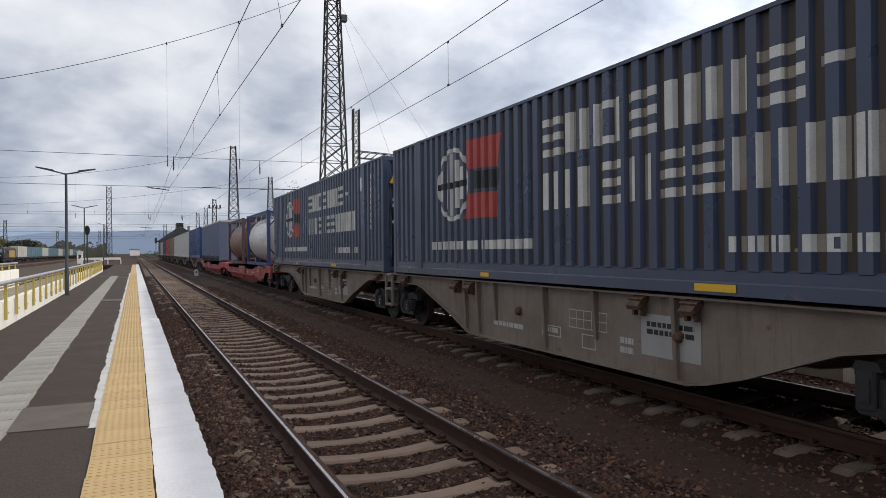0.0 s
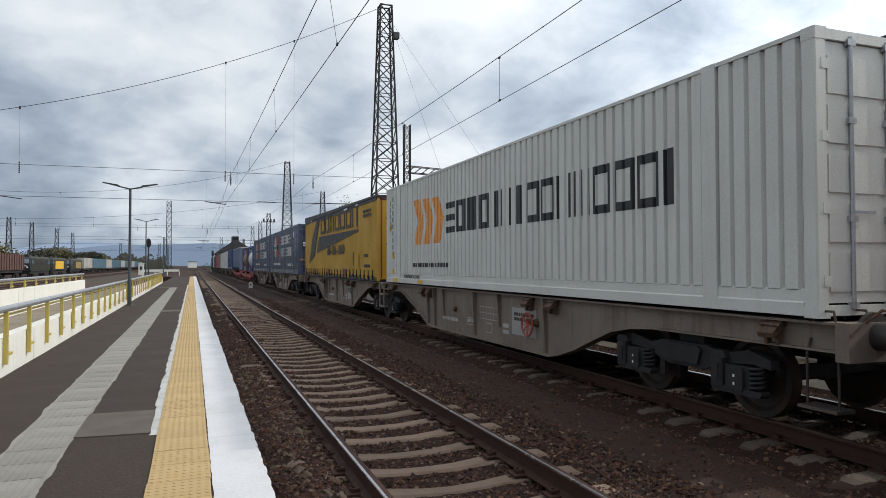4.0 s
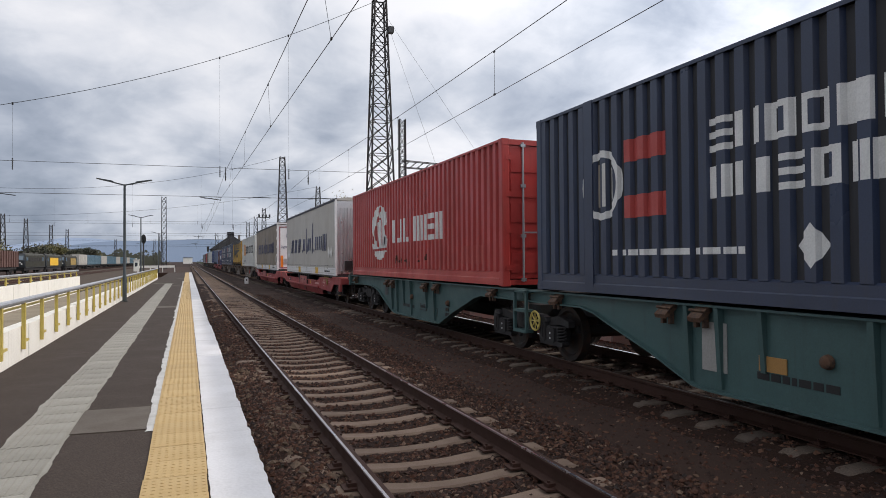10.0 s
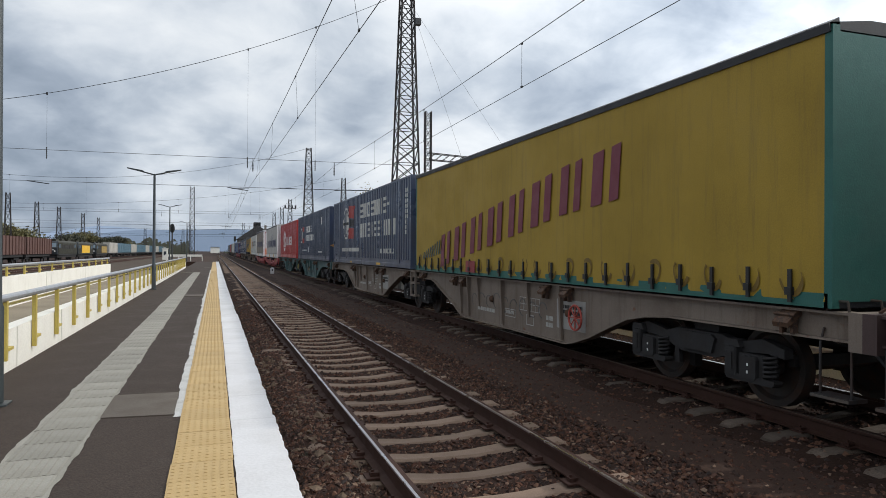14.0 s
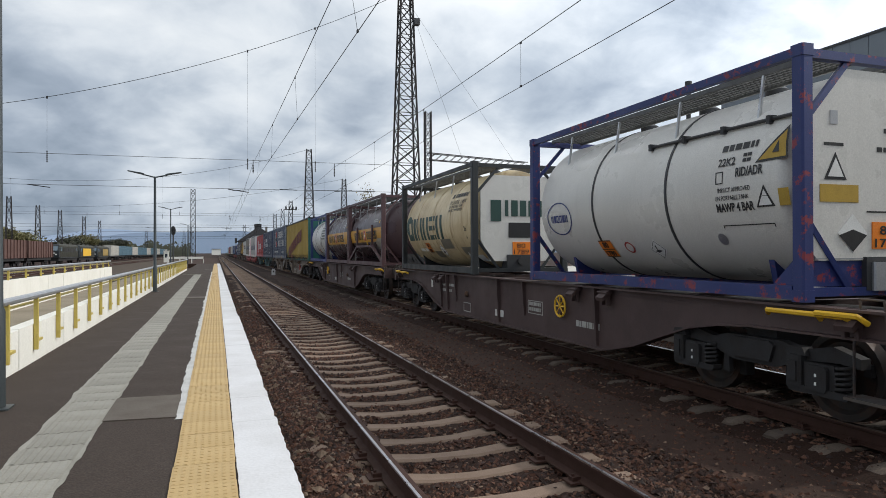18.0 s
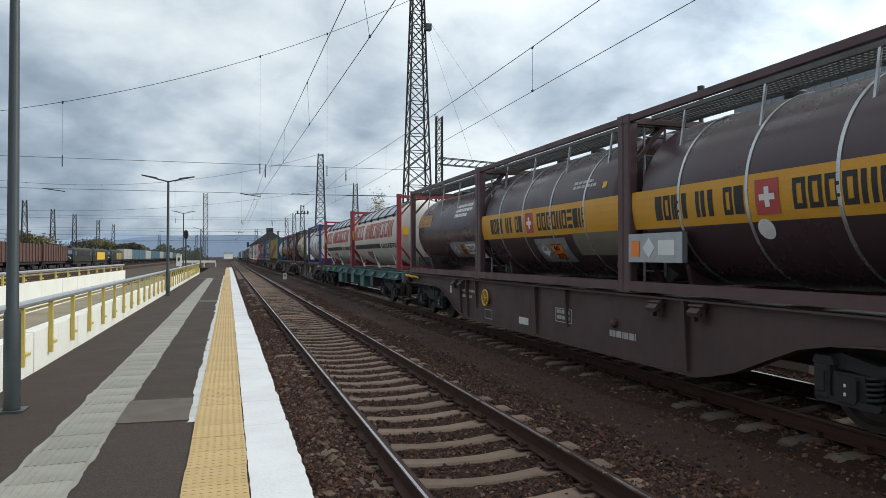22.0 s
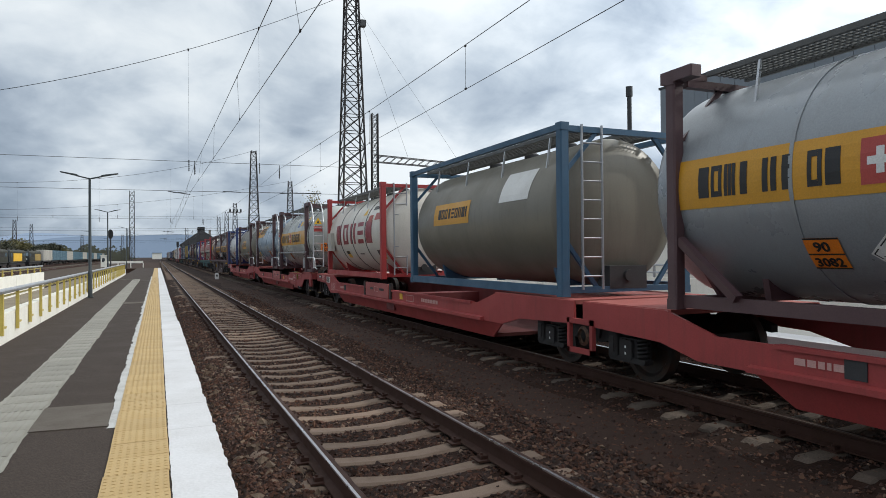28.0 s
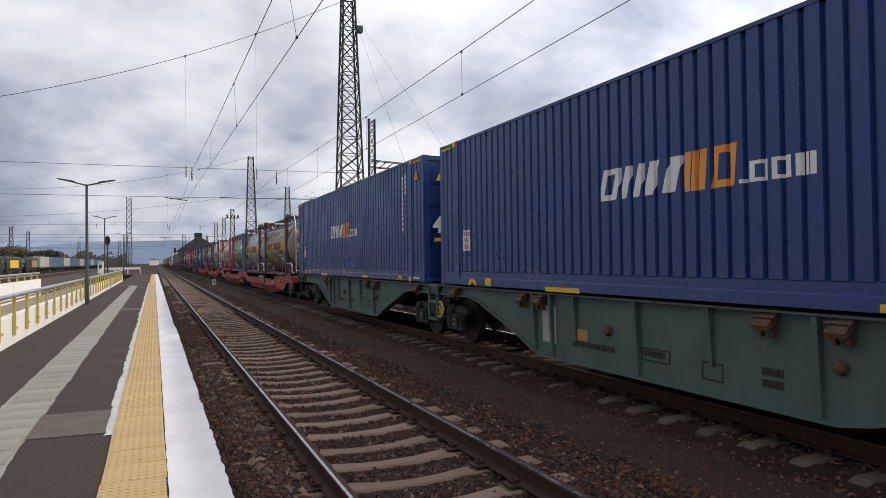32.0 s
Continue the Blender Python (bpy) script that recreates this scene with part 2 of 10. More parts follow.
M_blue_new = surface("container_blue", (0.014, 0.040, 0.160), 0.32, spot=(0.02, 0.042, 0.12), amount=0.35, scale=0.9, streak=0.25, bump=0.05)
M_red_cont = surface("container_red", (0.43, 0.042, 0.036), 0.4, spot=(0.22, 0.035, 0.028), amount=0.55, scale=0.9, streak=0.6, rust=(0.09, 0.035, 0.02), rust_at=0.665)
M_white_cont = surface("container_white", (0.60, 0.60, 0.56), 0.5, spot=(0.42, 0.4, 0.35), amount=0.35, scale=0.9, streak=0.3, rust=(0.2, 0.11, 0.06), rust_at=0.74)
M_tarp_yellow = surface("tarp_yellow", (0.48, 0.27, 0.014), 0.65, spot=(0.27, 0.15, 0.018), amount=0.6, scale=0.8, streak=0.65, bump=0.1, rust=(0.16, 0.095, 0.03), rust_at=0.66)
M_tarp_olive = surface("tarp_dirty_yellow", (0.36, 0.235, 0.020), 0.7, spot=(0.19, 0.13, 0.03), amount=0.6, scale=0.8, streak=0.6)
M_tarp_grey = surface("tarp_grey", (0.25, 0.207, 0.158), 0.65, spot=(0.155, 0.13, 0.105), amount=0.55, scale=0.7, streak=0.55)
M_tarp_light = surface("tarp_light_grey", (0.47, 0.45, 0.41), 0.6, spot=(0.34, 0.31, 0.28), amount=0.4, scale=0.7, streak=0.4)
M_tarp_black = surface("tarp_black", (0.022, 0.022, 0.024), 0.5, amount=0.3)
M_trailer_white = surface("trailer_white", (0.72, 0.72, 0.72), 0.4, spot=(0.55, 0.52, 0.48), amount=0.4, scale=1.2, streak=0.25)
M_alu = surface("aluminium", (0.55, 0.56, 0.57), 0.35, metal=0.8, amount=0.35, scale=3)
M_orange = surface("orange_reflective", (0.80, 0.22, 0.02), 0.4, amount=0.2)
M_navy = surface("navy_print", (0.02, 0.03, 0.11), 0.5, amount=0.2)
M_black = surface("black_print", (0.015, 0.015, 0.016), 0.5, amount=0.2)
M_white = surface("white_print", (0.72, 0.72, 0.70), 0.55, spot=(0.4, 0.38, 0.34), amount=0.4, scale=3)
M_red_print = surface("red_print", (0.42, 0.06, 0.05), 0.5, amount=0.3)
M_purple = surface("maroon_print", (0.17, 0.03, 0.05), 0.6, amount=0.3)
M_yellow_dull = surface("dull_yellow_print", (0.42, 0.27, 0.03), 0.6, spot=(0.22, 0.13, 0.03), amount=0.5, scale=6)
M_yellow_print = surface("yellow_print", (0.72, 0.42, 0.02), 0.5, amount=0.25)
M_darkgreen = surface("dark_green_print", (0.02, 0.06, 0.05), 0.5, amount=0.2)
M_tank_brown = surface("tank_brown", (0.058, 0.033, 0.038), 0.30, spot=(0.05, 0.032, 0.03), amount=0.5, scale=1.2, streak=0.2, bump=0.05)
M_tank_white = surface("tank_white", (0.64, 0.625, 0.585), 0.32, spot=(0.45, 0.43, 0.4), amount=0.35, scale=1.0, streak=0.2, bump=0.05)
M_tank_cream = surface("tank_cream", (0.62, 0.505, 0.30), 0.42, spot=(0.28, 0.15, 0.06), amount=0.75, scale=0.9, streak=0.8, bump=0.06)
M_tank_olive = surface("tank_weathered_grey", (0.175, 0.16, 0.125), 0.42, spot=(0.10, 0.088, 0.068), amount=0.5, scale=1.0, streak=0.45, bump=0.06)
M_tank_blue = surface("tank_grey_blue", (0.235, 0.30, 0.36), 0.28, spot=(0.17, 0.21, 0.25), amount=0.4, scale=1.0, streak=0.2, bump=0.04)
M_tank_silver = surface("tank_silver", (0.42, 0.435, 0.41), 0.32, metal=0.2, spot=(0.27, 0.27, 0.23), amount=0.45, scale=1.0, streak=0.35, bump=0.05)
M_frame_brown = surface("frame_brown", (0.088, 0.046, 0.050), 0.5, amount=0.4)
M_frame_black = surface("frame_black", (0.022, 0.025, 0.027), 0.5, amount=0.4)
M_frame_chipped = surface("frame_blue_chipped", (0.018, 0.032, 0.14), 0.5, amount=0.4, scale=2.0, rust=(0.26, 0.035, 0.035), rust_at=0.56)
M_frame_blue = surface("frame_blue", (0.03, 0.048, 0.18), 0.5, amount=0.4, rust=(0.3, 0.06, 0.05), rust_at=0.62)
M_frame_navy = surface("frame_navy", (0.03, 0.05, 0.16), 0.5, amount=0.4)
M_frame_red = surface("frame_red", (0.33, 0.035, 0.035), 0.5, amount=0.4)
M_grating = surface("walkway_grating", (0.12, 0.12, 0.115), 0.55, metal=0.4, amount=0.5, scale=8)
M_clad = surface("grey_metal_cladding", (0.20, 0.225, 0.25), 0.5, metal=0.3, amount=0.25, scale=0.6)
M_render = surface("beige_render", (0.45, 0.43, 0.38), 0.85, amount=0.3, scale=0.8, streak=0.2)
M_soffit = surface("brown_soffit", (0.09, 0.075, 0.065), 0.7, amount=0.4)
M_roof_dark = surface("dark_roof", (0.018, 0.018, 0.02), 0.8, amount=0.4, spec=0.2)
M_rusty_wagon = surface("old_wagon_brown", (0.10, 0.048, 0.038), 0.75, spot=(0.06, 0.035, 0.03), amount=0.6, scale=0.8, streak=0.4)
M_old_blue = surface("old_wagon_blue", (0.12, 0.20, 0.25), 0.7, spot=(0.08, 0.1, 0.11), amount=0.5, scale=0.8)
M_grass = surface("dry_grass", (0.10, 0.095, 0.045), 0.95, spot=(0.06, 0.065, 0.03), amount=0.7, scale=0.5, grain=20, vary=0.3)
M_ramp = surface("dusty_tan_concrete", (0.20, 0.165, 0.115), 0.9, spot=(0.11, 0.09, 0.06), amount=0.7, scale=0.8, grain=60, vary=0.2)
M_yard = surface("yard_dirt", (0.060, 0.044, 0.032), 0.95, spot=(0.10, 0.078, 0.055), amount=0.6, scale=0.35, grain=30, vary=0.25, bump=0.5, spec=0.2)
M_paving = surface("pale_paving", (0.42, 0.40, 0.36), 0.8, spot=(0.28, 0.26, 0.23), amount=0.6, scale=0.8, grain=50, vary=0.12)
M_bark = surface("bark", (0.09, 0.07, 0.05), 0.9)
M_leaf = surface("autumn_leaf", (0.10, 0.095, 0.035), 0.7, spot=(0.16, 0.11, 0.03), amount=0.8, scale=0.8)
M_leaf_green = surface("dull_green_leaf", (0.030, 0.034, 0.018), 0.7, spot=(0.055, 0.042, 0.02), amount=0.8, scale=0.5)
# distance haze is put into the hill's blue colour
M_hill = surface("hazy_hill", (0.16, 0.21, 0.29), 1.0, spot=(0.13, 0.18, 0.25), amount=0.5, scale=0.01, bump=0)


def glass(name, color, rough=0.05):
    m = bpy.data.materials.new(name)
    m.use_nodes = True
    b = m.node_tree.nodes["Principled BSDF"]
    b.inputs["Base Color"].default_value = (*color, 1)
    b.inputs["Roughness"].default_value, b.inputs["Metallic"].default_value = rough, 0.0
    b.inputs["Specular IOR Level"].default_value = 1.0
    return m


M_glass = glass("window_glass", (0.03, 0.04, 0.05))
# ---- mesh helpers ----
class Geo:
    """Collects vertices and faces of one part."""

    def __init__(self):
        self.v, self.f, self.smooth = [], [], False

    def add(self, vs, fs):
        n = len(self.v)
        self.v += vs
        self.f += [tuple(i + n for i in q) for q in fs]
        return self

    def box(self, x0, x1, y0, y1, z0, z1, c=0.0):
        """A box; c cuts its long upright corners."""
        if c:
            return self.prism([(x0 + c, y0), (x1 - c, y0), (x1, y0 + c), (x1, y1 - c), (x1 - c, y1), (x0 + c, y1), (x0, y1 - c), (x0, y0 + c)], "z", z0, z1)
        v = [(x, y, z) for z in (z0, z1) for y in (y0, y1) for x in (x0, x1)]
        return self.add(v, [(0, 2, 3, 1), (4, 5, 7, 6), (0, 1, 5, 4), (2, 6, 7, 3), (0, 4, 6, 2), (1, 3, 7, 5)])

    def prism(self, pts, axis, a, b):
        """A polygon pushed along an axis from a to b. Points: (x, y) for z, (y, z) for x, (x, z) for y."""
        n = len(pts)
        area = sum(pts[i][0] * pts[(i + 1) % n][1] - pts[(i + 1) % n][0] * pts[i][1] for i in range(n))
        if (area < 0) != (axis == "y"):
            pts = pts[::-1]

        def put(p, h):
            return (p[0], p[1], h) if axis == "z" else (h, p[0], p[1]) if axis == "x" else (p[0], h, p[1])
        lo, hi = min(a, b), max(a, b)
        v = [put(p, lo) for p in pts] + [put(p, hi) for p in pts]
        f = [tuple(range(n))[::-1], tuple(range(n, 2 * n))] + [(i, (i + 1) % n, n + (i + 1) % n, n + i) for i in range(n)]
        return self.add(v, f)

    def tube(self, p, q, r, n=6, r2=None, caps=True):
        p, q = Vector(p), Vector(q)
        d = (q - p).normalized()
        s = d.orthogonal().normalized()
        t = d.cross(s)
        r2 = r if r2 is None else r2
        v = []
        for c, rr in ((p, r), (q, r2)):
            for k in range(n):
                a = 2 * math.pi * k / n
                v.append(tuple(c + rr * (math.cos(a) * s + math.sin(a) * t)))
        f = [(k, (k + 1) % n, n + (k + 1) % n, n + k) for k in range(n)]
        if caps:
            f += [tuple(range(n))[::-1], tuple(range(n, 2 * n))]
        return self.add(v, f)

    def path(self, pts, r, n=6):
        """One bent round bar through the points."""
        P = [Vector(p) for p in pts]
        v, side = [], None
        for i, p in enumerate(P):
            d = (P[min(i + 1, len(P) - 1)] - P[max(i - 1, 0)]).normalized()
            side = d.orthogonal().normalized() if side is None else (side - d * side.dot(d)).normalized()
            t = d.cross(side)
            for k in range(n):
                a = 2 * math.pi * k / n
                v.append(tuple(p + r * (math.cos(a) * side + math.sin(a) * t)))
        f = [(i * n + k, i * n + (k + 1) % n, (i + 1) * n + (k + 1) % n, (i + 1) * n + k) for i in range(len(P) - 1) for k in range(n)]
        m = len(v)
        return self.add(v, f + [tuple(range(n))[::-1], tuple(range(m - n, m))])

    def beam(self, p, q, w, h=None):
        """A square bar between two points."""
        return self.tube(p, q, w * 0.707, 4)

    def lathe(self, prof, n=48, centre=(0, 0), a0=0.0, a1=2 * math.pi, axis="y"):
        """Rings of (along, radius) round an axis through centre (x, z)."""
        full = abs(a1 - a0 - 2 * math.pi) < 1e-6
        m = n if full else n + 1
        v, f = [], []
        for y, r in prof:
            for k in range(m):
                a = a0 + (a1 - a0) * k / n
                cx, cz = centre[0] + r * math.cos(a), centre[1] + r * math.sin(a)
                v.append((cx, y, cz) if axis == "y" else (y, cx, cz) if axis == "x" else (cx, cz, y))
        for i in range(len(prof) - 1):
            for k in range(n):
                k2 = (k + 1) % m
                f.append((i * m + k, (i + 1) * m + k, (i + 1) * m + k2, i * m + k2))
        self.smooth = True
        return self.add(v, f)


def mesh(name, g, material, smooth=None):
    me = bpy.data.meshes.new(name)
    me.from_pydata(g.v, [], g.f)
    me.validate()
    if g.smooth if smooth is None else smooth:
        me.polygons.foreach_set("use_smooth", [True] * len(me.polygons))
        me.set_sharp_from_angle(angle=radians(38))
    me.materials.append(material)
    return me


def part(name, g, material, parent=None, label="", at=None):
    ob = new(name, g if isinstance(g, bpy.types.Mesh) else mesh(name, g, material))
    if parent is not None:
        ob.parent = parent
    if at is not None:
        ob.matrix_basis = at
    if label:
        ob["label"] = label
    return ob


def thing(name, label, category, at=None, group="", kind=""):
    ob = new(name)
    ob.empty_display_size = 0.3
    if at is not None:
        ob.matrix_basis = at
    return tagged(ob, label, category, group, kind)


def solid(name, g, material, label="", category="", group="", kind="", at=None):
    return tagged(part(name, g, material, None, "", at), label, category, group, kind)


TEXTS = {}


def text_mesh(body, size, material, shear=0.0, bold=0.0, width=None):
    """Flat lettering of the built-in font as a mesh: x to the right, y up, from the origin."""
    key = (body, size, material.name, shear, bold, width)
    if key not in TEXTS:
        cu = bpy.data.curves.new("lettering", "FONT")
        cu.body, cu.size, cu.shear, cu.offset, cu.extrude = body, size, shear, bold, 0.001
        cu.resolution_u = 3
        cu.materials.append(material)
        ob = bpy.data.objects.new("lettering", cu)
        scene.collection.objects.link(ob)
        me = bpy.data.meshes.new_from_object(ob.evaluated_get(bpy.context.evaluated_depsgraph_get()))
        bpy.data.objects.remove(ob)
        if width:
            xs = [v.co.x for v in me.vertices]
            k = width / max(1e-6, max(xs) - min(xs))
            me.transform(Matrix.Diagonal((k, 1, 1, 1)) @ Matrix.Translation((-min(xs), 0, 0)))
        TEXTS[key] = me
    return TEXTS[key]


# lettering on the side that faces -x: text runs towards -y
SIDE = Matrix(((0, 0, -1, 0), (-1, 0, 0, 0), (0, 1, 0, 0), (0, 0, 0, 1)))
# lettering on an end that faces -y: text runs towards +x
REAR = Matrix(((1, 0, 0, 0), (0, 0, -1, 0), (0, 1, 0, 0), (0, 0, 0, 1)))
# ---- the plan, in metres: x across the tracks, y along them, z = 0 on the platform ----
RAIL_Z = -0.27                    # top of rail
SLEEPER_Z = -0.45                 # top of sleepers
GROUND_Z = -0.535
NEAR_C, TRAIN_C = 2.12, 6.74      # centre lines of the two tracks
EDGE_X, WALL_X = 0.49, -2.31      # platform edge, foot of the ramp wall
rnd = random.Random(7)


def ground():
    g = Geo()
    xs = [-2500, -400, -60, -8, -2.45, 0.3, 0.9, 3.4, 4.2, 5.4, 8.1, 9.0, 30, 120, 500, 2500]
    ys = [-300, -40, -6, 0, 6, 12, 20, 30, 45, 70, 120, 250, 600, 1500, 3500]
    v = [(x, y, GROUND_Z) for y in ys for x in xs]
    n = len(xs)
    f = [(j * n + i, j * n + i + 1, (j + 1) * n + i + 1, (j + 1) * n + i) for j in range(len(ys) - 1) for i in range(n - 1)]
    g.add(v, f)
    solid("ground", g, M_ballast, "dark brown railway ballast and cinder ground between the tracks", "ground", kind="structure")


def rail_profile(g, x, y0, y1):
    h = RAIL_Z
    pts = [(-0.075, -0.172), (0.075, -0.172), (0.075, -0.160), (0.012, -0.140), (0.010, -0.045), (0.036, -0.034), (0.036, -0.010), (0.026, -0.001), (-0.026, -0.001), (-0.036, -0.010), (-0.036, -0.034), (-0.010, -0.045), (-0.012, -0.140), (-0.075, -0.160)]
    g.prism([(x + a, h + b) for a, b in pts], "y", y0, y1)


def sleeper_mesh(name, worn, material=None, slim=1.0):
    """A concrete sleeper, 2.6 m long, hollowed in the middle, chamfered."""
    g = Geo()
    st = [-1.3, -1.22, -0.9, -0.55, -0.25, 0.0, 0.25, 0.55, 0.9, 1.22, 1.3]
    top = [-0.035, -0.003, 0.0, -0.022, -0.047, -0.052, -0.047, -0.022, 0.0, -0.003, -0.035]
    wid = [0.125, 0.14, 0.14, 0.125, 0.11, 0.105, 0.11, 0.125, 0.14, 0.14, 0.125]
    r = random.Random(worn)
    v = []
    for x, t, w in zip(st, top, wid):
        t += r.uniform(-0.006, 0.003)
        w = slim * w + r.uniform(-0.012, 0.006) * (2.2 if slim < 1 else 1)
        v += [(x, -w, -0.2), (x, -w * 0.93, t - 0.02), (x, -w * 0.72, t), (x, w * 0.72, t), (x, w * 0.93, t - 0.02), (x, w, -0.2)]
    f = []
    for i in range(len(st) - 1):
        a, b = i * 6, (i + 1) * 6
        f += [(a + k, b + k, b + k + 1, a + k + 1) for k in range(5)]
    n = len(v)
    f += [tuple(range(6)), tuple(range(n - 6, n))[::-1]]
    g.add(v, f)
    return mesh(name, g, material or M_sleeper)


def clip_mesh():
    """Baseplate, two clips and bolts of one rail seat."""
    g = Geo()
    g.box(-0.17, 0.17, -0.08, 0.08, -0.002, 0.014)
    for s in (-1, 1):
        g.box(min(s * 0.055, s * 0.13), max(s * 0.055, s * 0.13), -0.035, 0.035, 0.014, 0.045)
        g.tube((s * 0.105, 0, 0.014), (s * 0.105, 0, 0.065), 0.014, 6)
    return mesh("rail_clip", g, M_rail)


def track(name, centre, y0, y1, label):
    t = thing(name, label, "railway track", kind="structure")
    for s in (-1, 1):
        g = Geo()
        rail_profile(g, centre + s * 0.7535, y0, y1)
        r = part("rail", g, M_rail, t, "rust-brown rail with a polished running surface")
        busy = centre == TRAIN_C
        xa, xb = (-0.030, 0.030) if busy and s > 0 else (-0.0365, -0.012)
        g = Geo().box(centre + s * 0.7535 + xa, centre + s * 0.7535 + xb, y0, y1, RAIL_Z - 0.012, RAIL_Z + 0.0012)
        part("running_surface", g, M_railbright if busy and s > 0 else M_railtop_dull if busy else M_railtop, r, "polished bare steel")
    return t


def sleepers(t, centre, y0, near, far, shift):
    kinds = [sleeper_mesh("sleeper", k + int(centre * 10), *((M_sleeper_dark, 0.82) if centre == TRAIN_C else ())) for k in range(5)]
    clip = clip_mesh()
    r = random.Random(int(centre * 100))
    y, k = y0 + shift, 0
    rest = Geo()
    while y < far:
        if y < near:
            s = part("sleeper", kinds[r.randrange(5)], None, t, at=pose(centre + r.uniform(-0.02, 0.02), y + r.uniform(-0.015, 0.015), SLEEPER_Z + r.uniform(-0.006, 0.006), 0, r.uniform(-0.3, 0.3), r.uniform(-0.5, 0.5)))
            if y < 26:
                for sx in (-0.7535, 0.7535):
                    part("rail_clip", clip, None, s, at=pose(sx, 0, 0.004))
        else:
            rest.box(centre - 1.3, centre + 1.3, y - 0.12, y + 0.12, SLEEPER_Z - 0.1, SLEEPER_Z - 0.02)
        y += 0.593
    if rest.v:
        tagged(part("far_sleepers", rest, M_sleeper, t), kind="stuff")


def platform():
    g = Geo()
    g.box(WALL_X, EDGE_X - 0.02, -12, 93, GROUND_Z - 0.3, -0.004)
    p = solid("platform", g, M_asphalt, "low railway platform of worn grey asphalt", "platform", kind="structure")
    # painted coping stones along the edge
    r = random.Random(3)
    y = -4.0
    while y < 93:
        L = r.choice((0.98, 1.0, 1.02)) if y < 45 else 3.0
        e = EDGE_X - (0.025 if y > 15.2 else 0.0)
        a, b = e + r.uniform(-0.006, 0.006), e + r.uniform(-0.006, 0.006)
        n = 16 if y < 12 else 8 if y < 25 else 3
        ys = [y + L * k / n for k in range(n + 1)]
        xin = [0.128 + r.uniform(-0.004, 0.004) for _ in ys]
        xo = [a + (b - a) * k / n + r.uniform(-0.006, 0.005) - (0.012 if r.random() < 0.12 else 0) for k in range(n + 1)]
        pts = list(zip(xo, ys)) + list(zip(xin, ys))[::-1]
        part("coping_stone", Geo().prism(pts, "z", -0.35, 0.0035 + r.uniform(0, 0.003)), M_white_old if y > 15.2 else M_white_paint, p, "white-painted concrete edge stone")
        y += L
    # yellow tactile tiles, 40 cm, with studs
    g = Geo().box(-0.198, 0.198, -0.198, 0.198, -0.02, 0.0)
    for i in range(8):
        for j in range(6):
            g.box(-0.175 + i * 0.05 - 0.011, -0.175 + i * 0.05 + 0.011, -0.165 + j * 0.066 - 0.02, -0.165 + j * 0.066 + 0.02, 0.0, 0.003)
    tm = mesh("tactile_tile", g, M_yellow_tile)
    rest = Geo()
    y = -1.0
    while y < 93:
        if y < 50:
            part("tactile_tile", tm, None, p, at=pose(-0.078 + r.uniform(-0.004, 0.004), y, 0.006 + r.uniform(0, 0.002), 0, 0, r.uniform(-0.3, 0.3)))
        else:
            rest.box(-0.276, 0.12, y - 0.198, y + 0.198, -0.02, 0.005)
        y += 0.402
    tagged(part("far_tactile_tiles", rest, M_yellow_tile, p), kind="stuff")
    # ragged white line beside the tiles
    ys = [6.22 + 0.06 * k for k in range(780)]
    edge, q = [], 0.0
    for _ in ys:
        q = 0.86 * q + r.gauss(0, 0.007)
        edge.append(-0.34 + q + r.uniform(-0.004, 0.004))
    pts = [(-0.277, yy) for yy in ys] + list(zip(edge, ys))[::-1]
    g = Geo()
    n = len(ys)
    g.add([(x, yy, 0.0015) for x, yy in pts], [(k, k + 1, 2 * n - 2 - k, 2 * n - 1 - k) for k in range(n - 1)])
    part("painted_line", g, M_white_line, p, "ragged worn white line")
    # grey guiding path of ribbed tiles that turns off at its end
    g = Geo().box(-0.198, 0.198, -0.198, 0.198, -0.02, 0.0)
    for i in range(8):
        g.box(-0.175 + i * 0.05 - 0.012, -0.175 + i * 0.05 + 0.012, -0.19, 0.19, 0.0, 0.004)
    gm = mesh("guide_tile", g, M_grey_tile)
    y = 1.0
    while y < 47:
        part("guide_tile", gm, None, p, at=pose(-1.145 + r.uniform(-0.006, 0.006), y, 0.004 + r.uniform(0, 0.003), 0, 0, r.uniform(-0.4, 0.4)))
        y += 0.402
    for k in range(3):
        part("guide_tile", gm, None, p, at=pose(-1.145 - 0.36 * k, 47.2 + 0.2 * k, 0.005, 0, 0, 60))
    # slabs set into the asphalt
    for y0, y1, a in ((6.3, 7.3, -0.93), (22.5, 23.4, -0.93), (43.0, 44.0, -0.93), (60, 61, -0.9)):
        pts = [(a, y0 + 0.05), (-0.34, y0), (-0.34, y1 - 0.02), (a, y1)]
        part("set_in_slab", Geo().prism(pts, "z", -0.05, 0.006), M_patch, p, "pale concrete slab set in the asphalt")
    for (x0, y0), (x1, y1) in (((-0.93, 9.0), (-0.36, 9.06)), ((-0.93, 15.4), (-0.36, 15.36)), ((-1.36, 12.0), (-2.28, 12.1)), ((-1.36, 20.0), (-2.28, 20.05))):
        n = 12
        q = [(x0 + (x1 - x0) * k / n + r.uniform(-0.012, 0.012), y0 + (y1 - y0) * k / n + r.uniform(-0.012, 0.012)) for k in range(n + 1)]
        w = [r.uniform(0.004, 0.012) for _ in q]
        g = Geo().add([(x - a, y - a * 0.4, 0.0) for (x, y), a in zip(q, w)] + [(x + a, y + a * 0.4, 0.0) for (x, y), a in zip(q, w)], [(k, n + 1 + k, n + 2 + k, k + 1) for k in range(n)])
        part("crack", g, M_patch, p, "pale dusty crack in the asphalt")
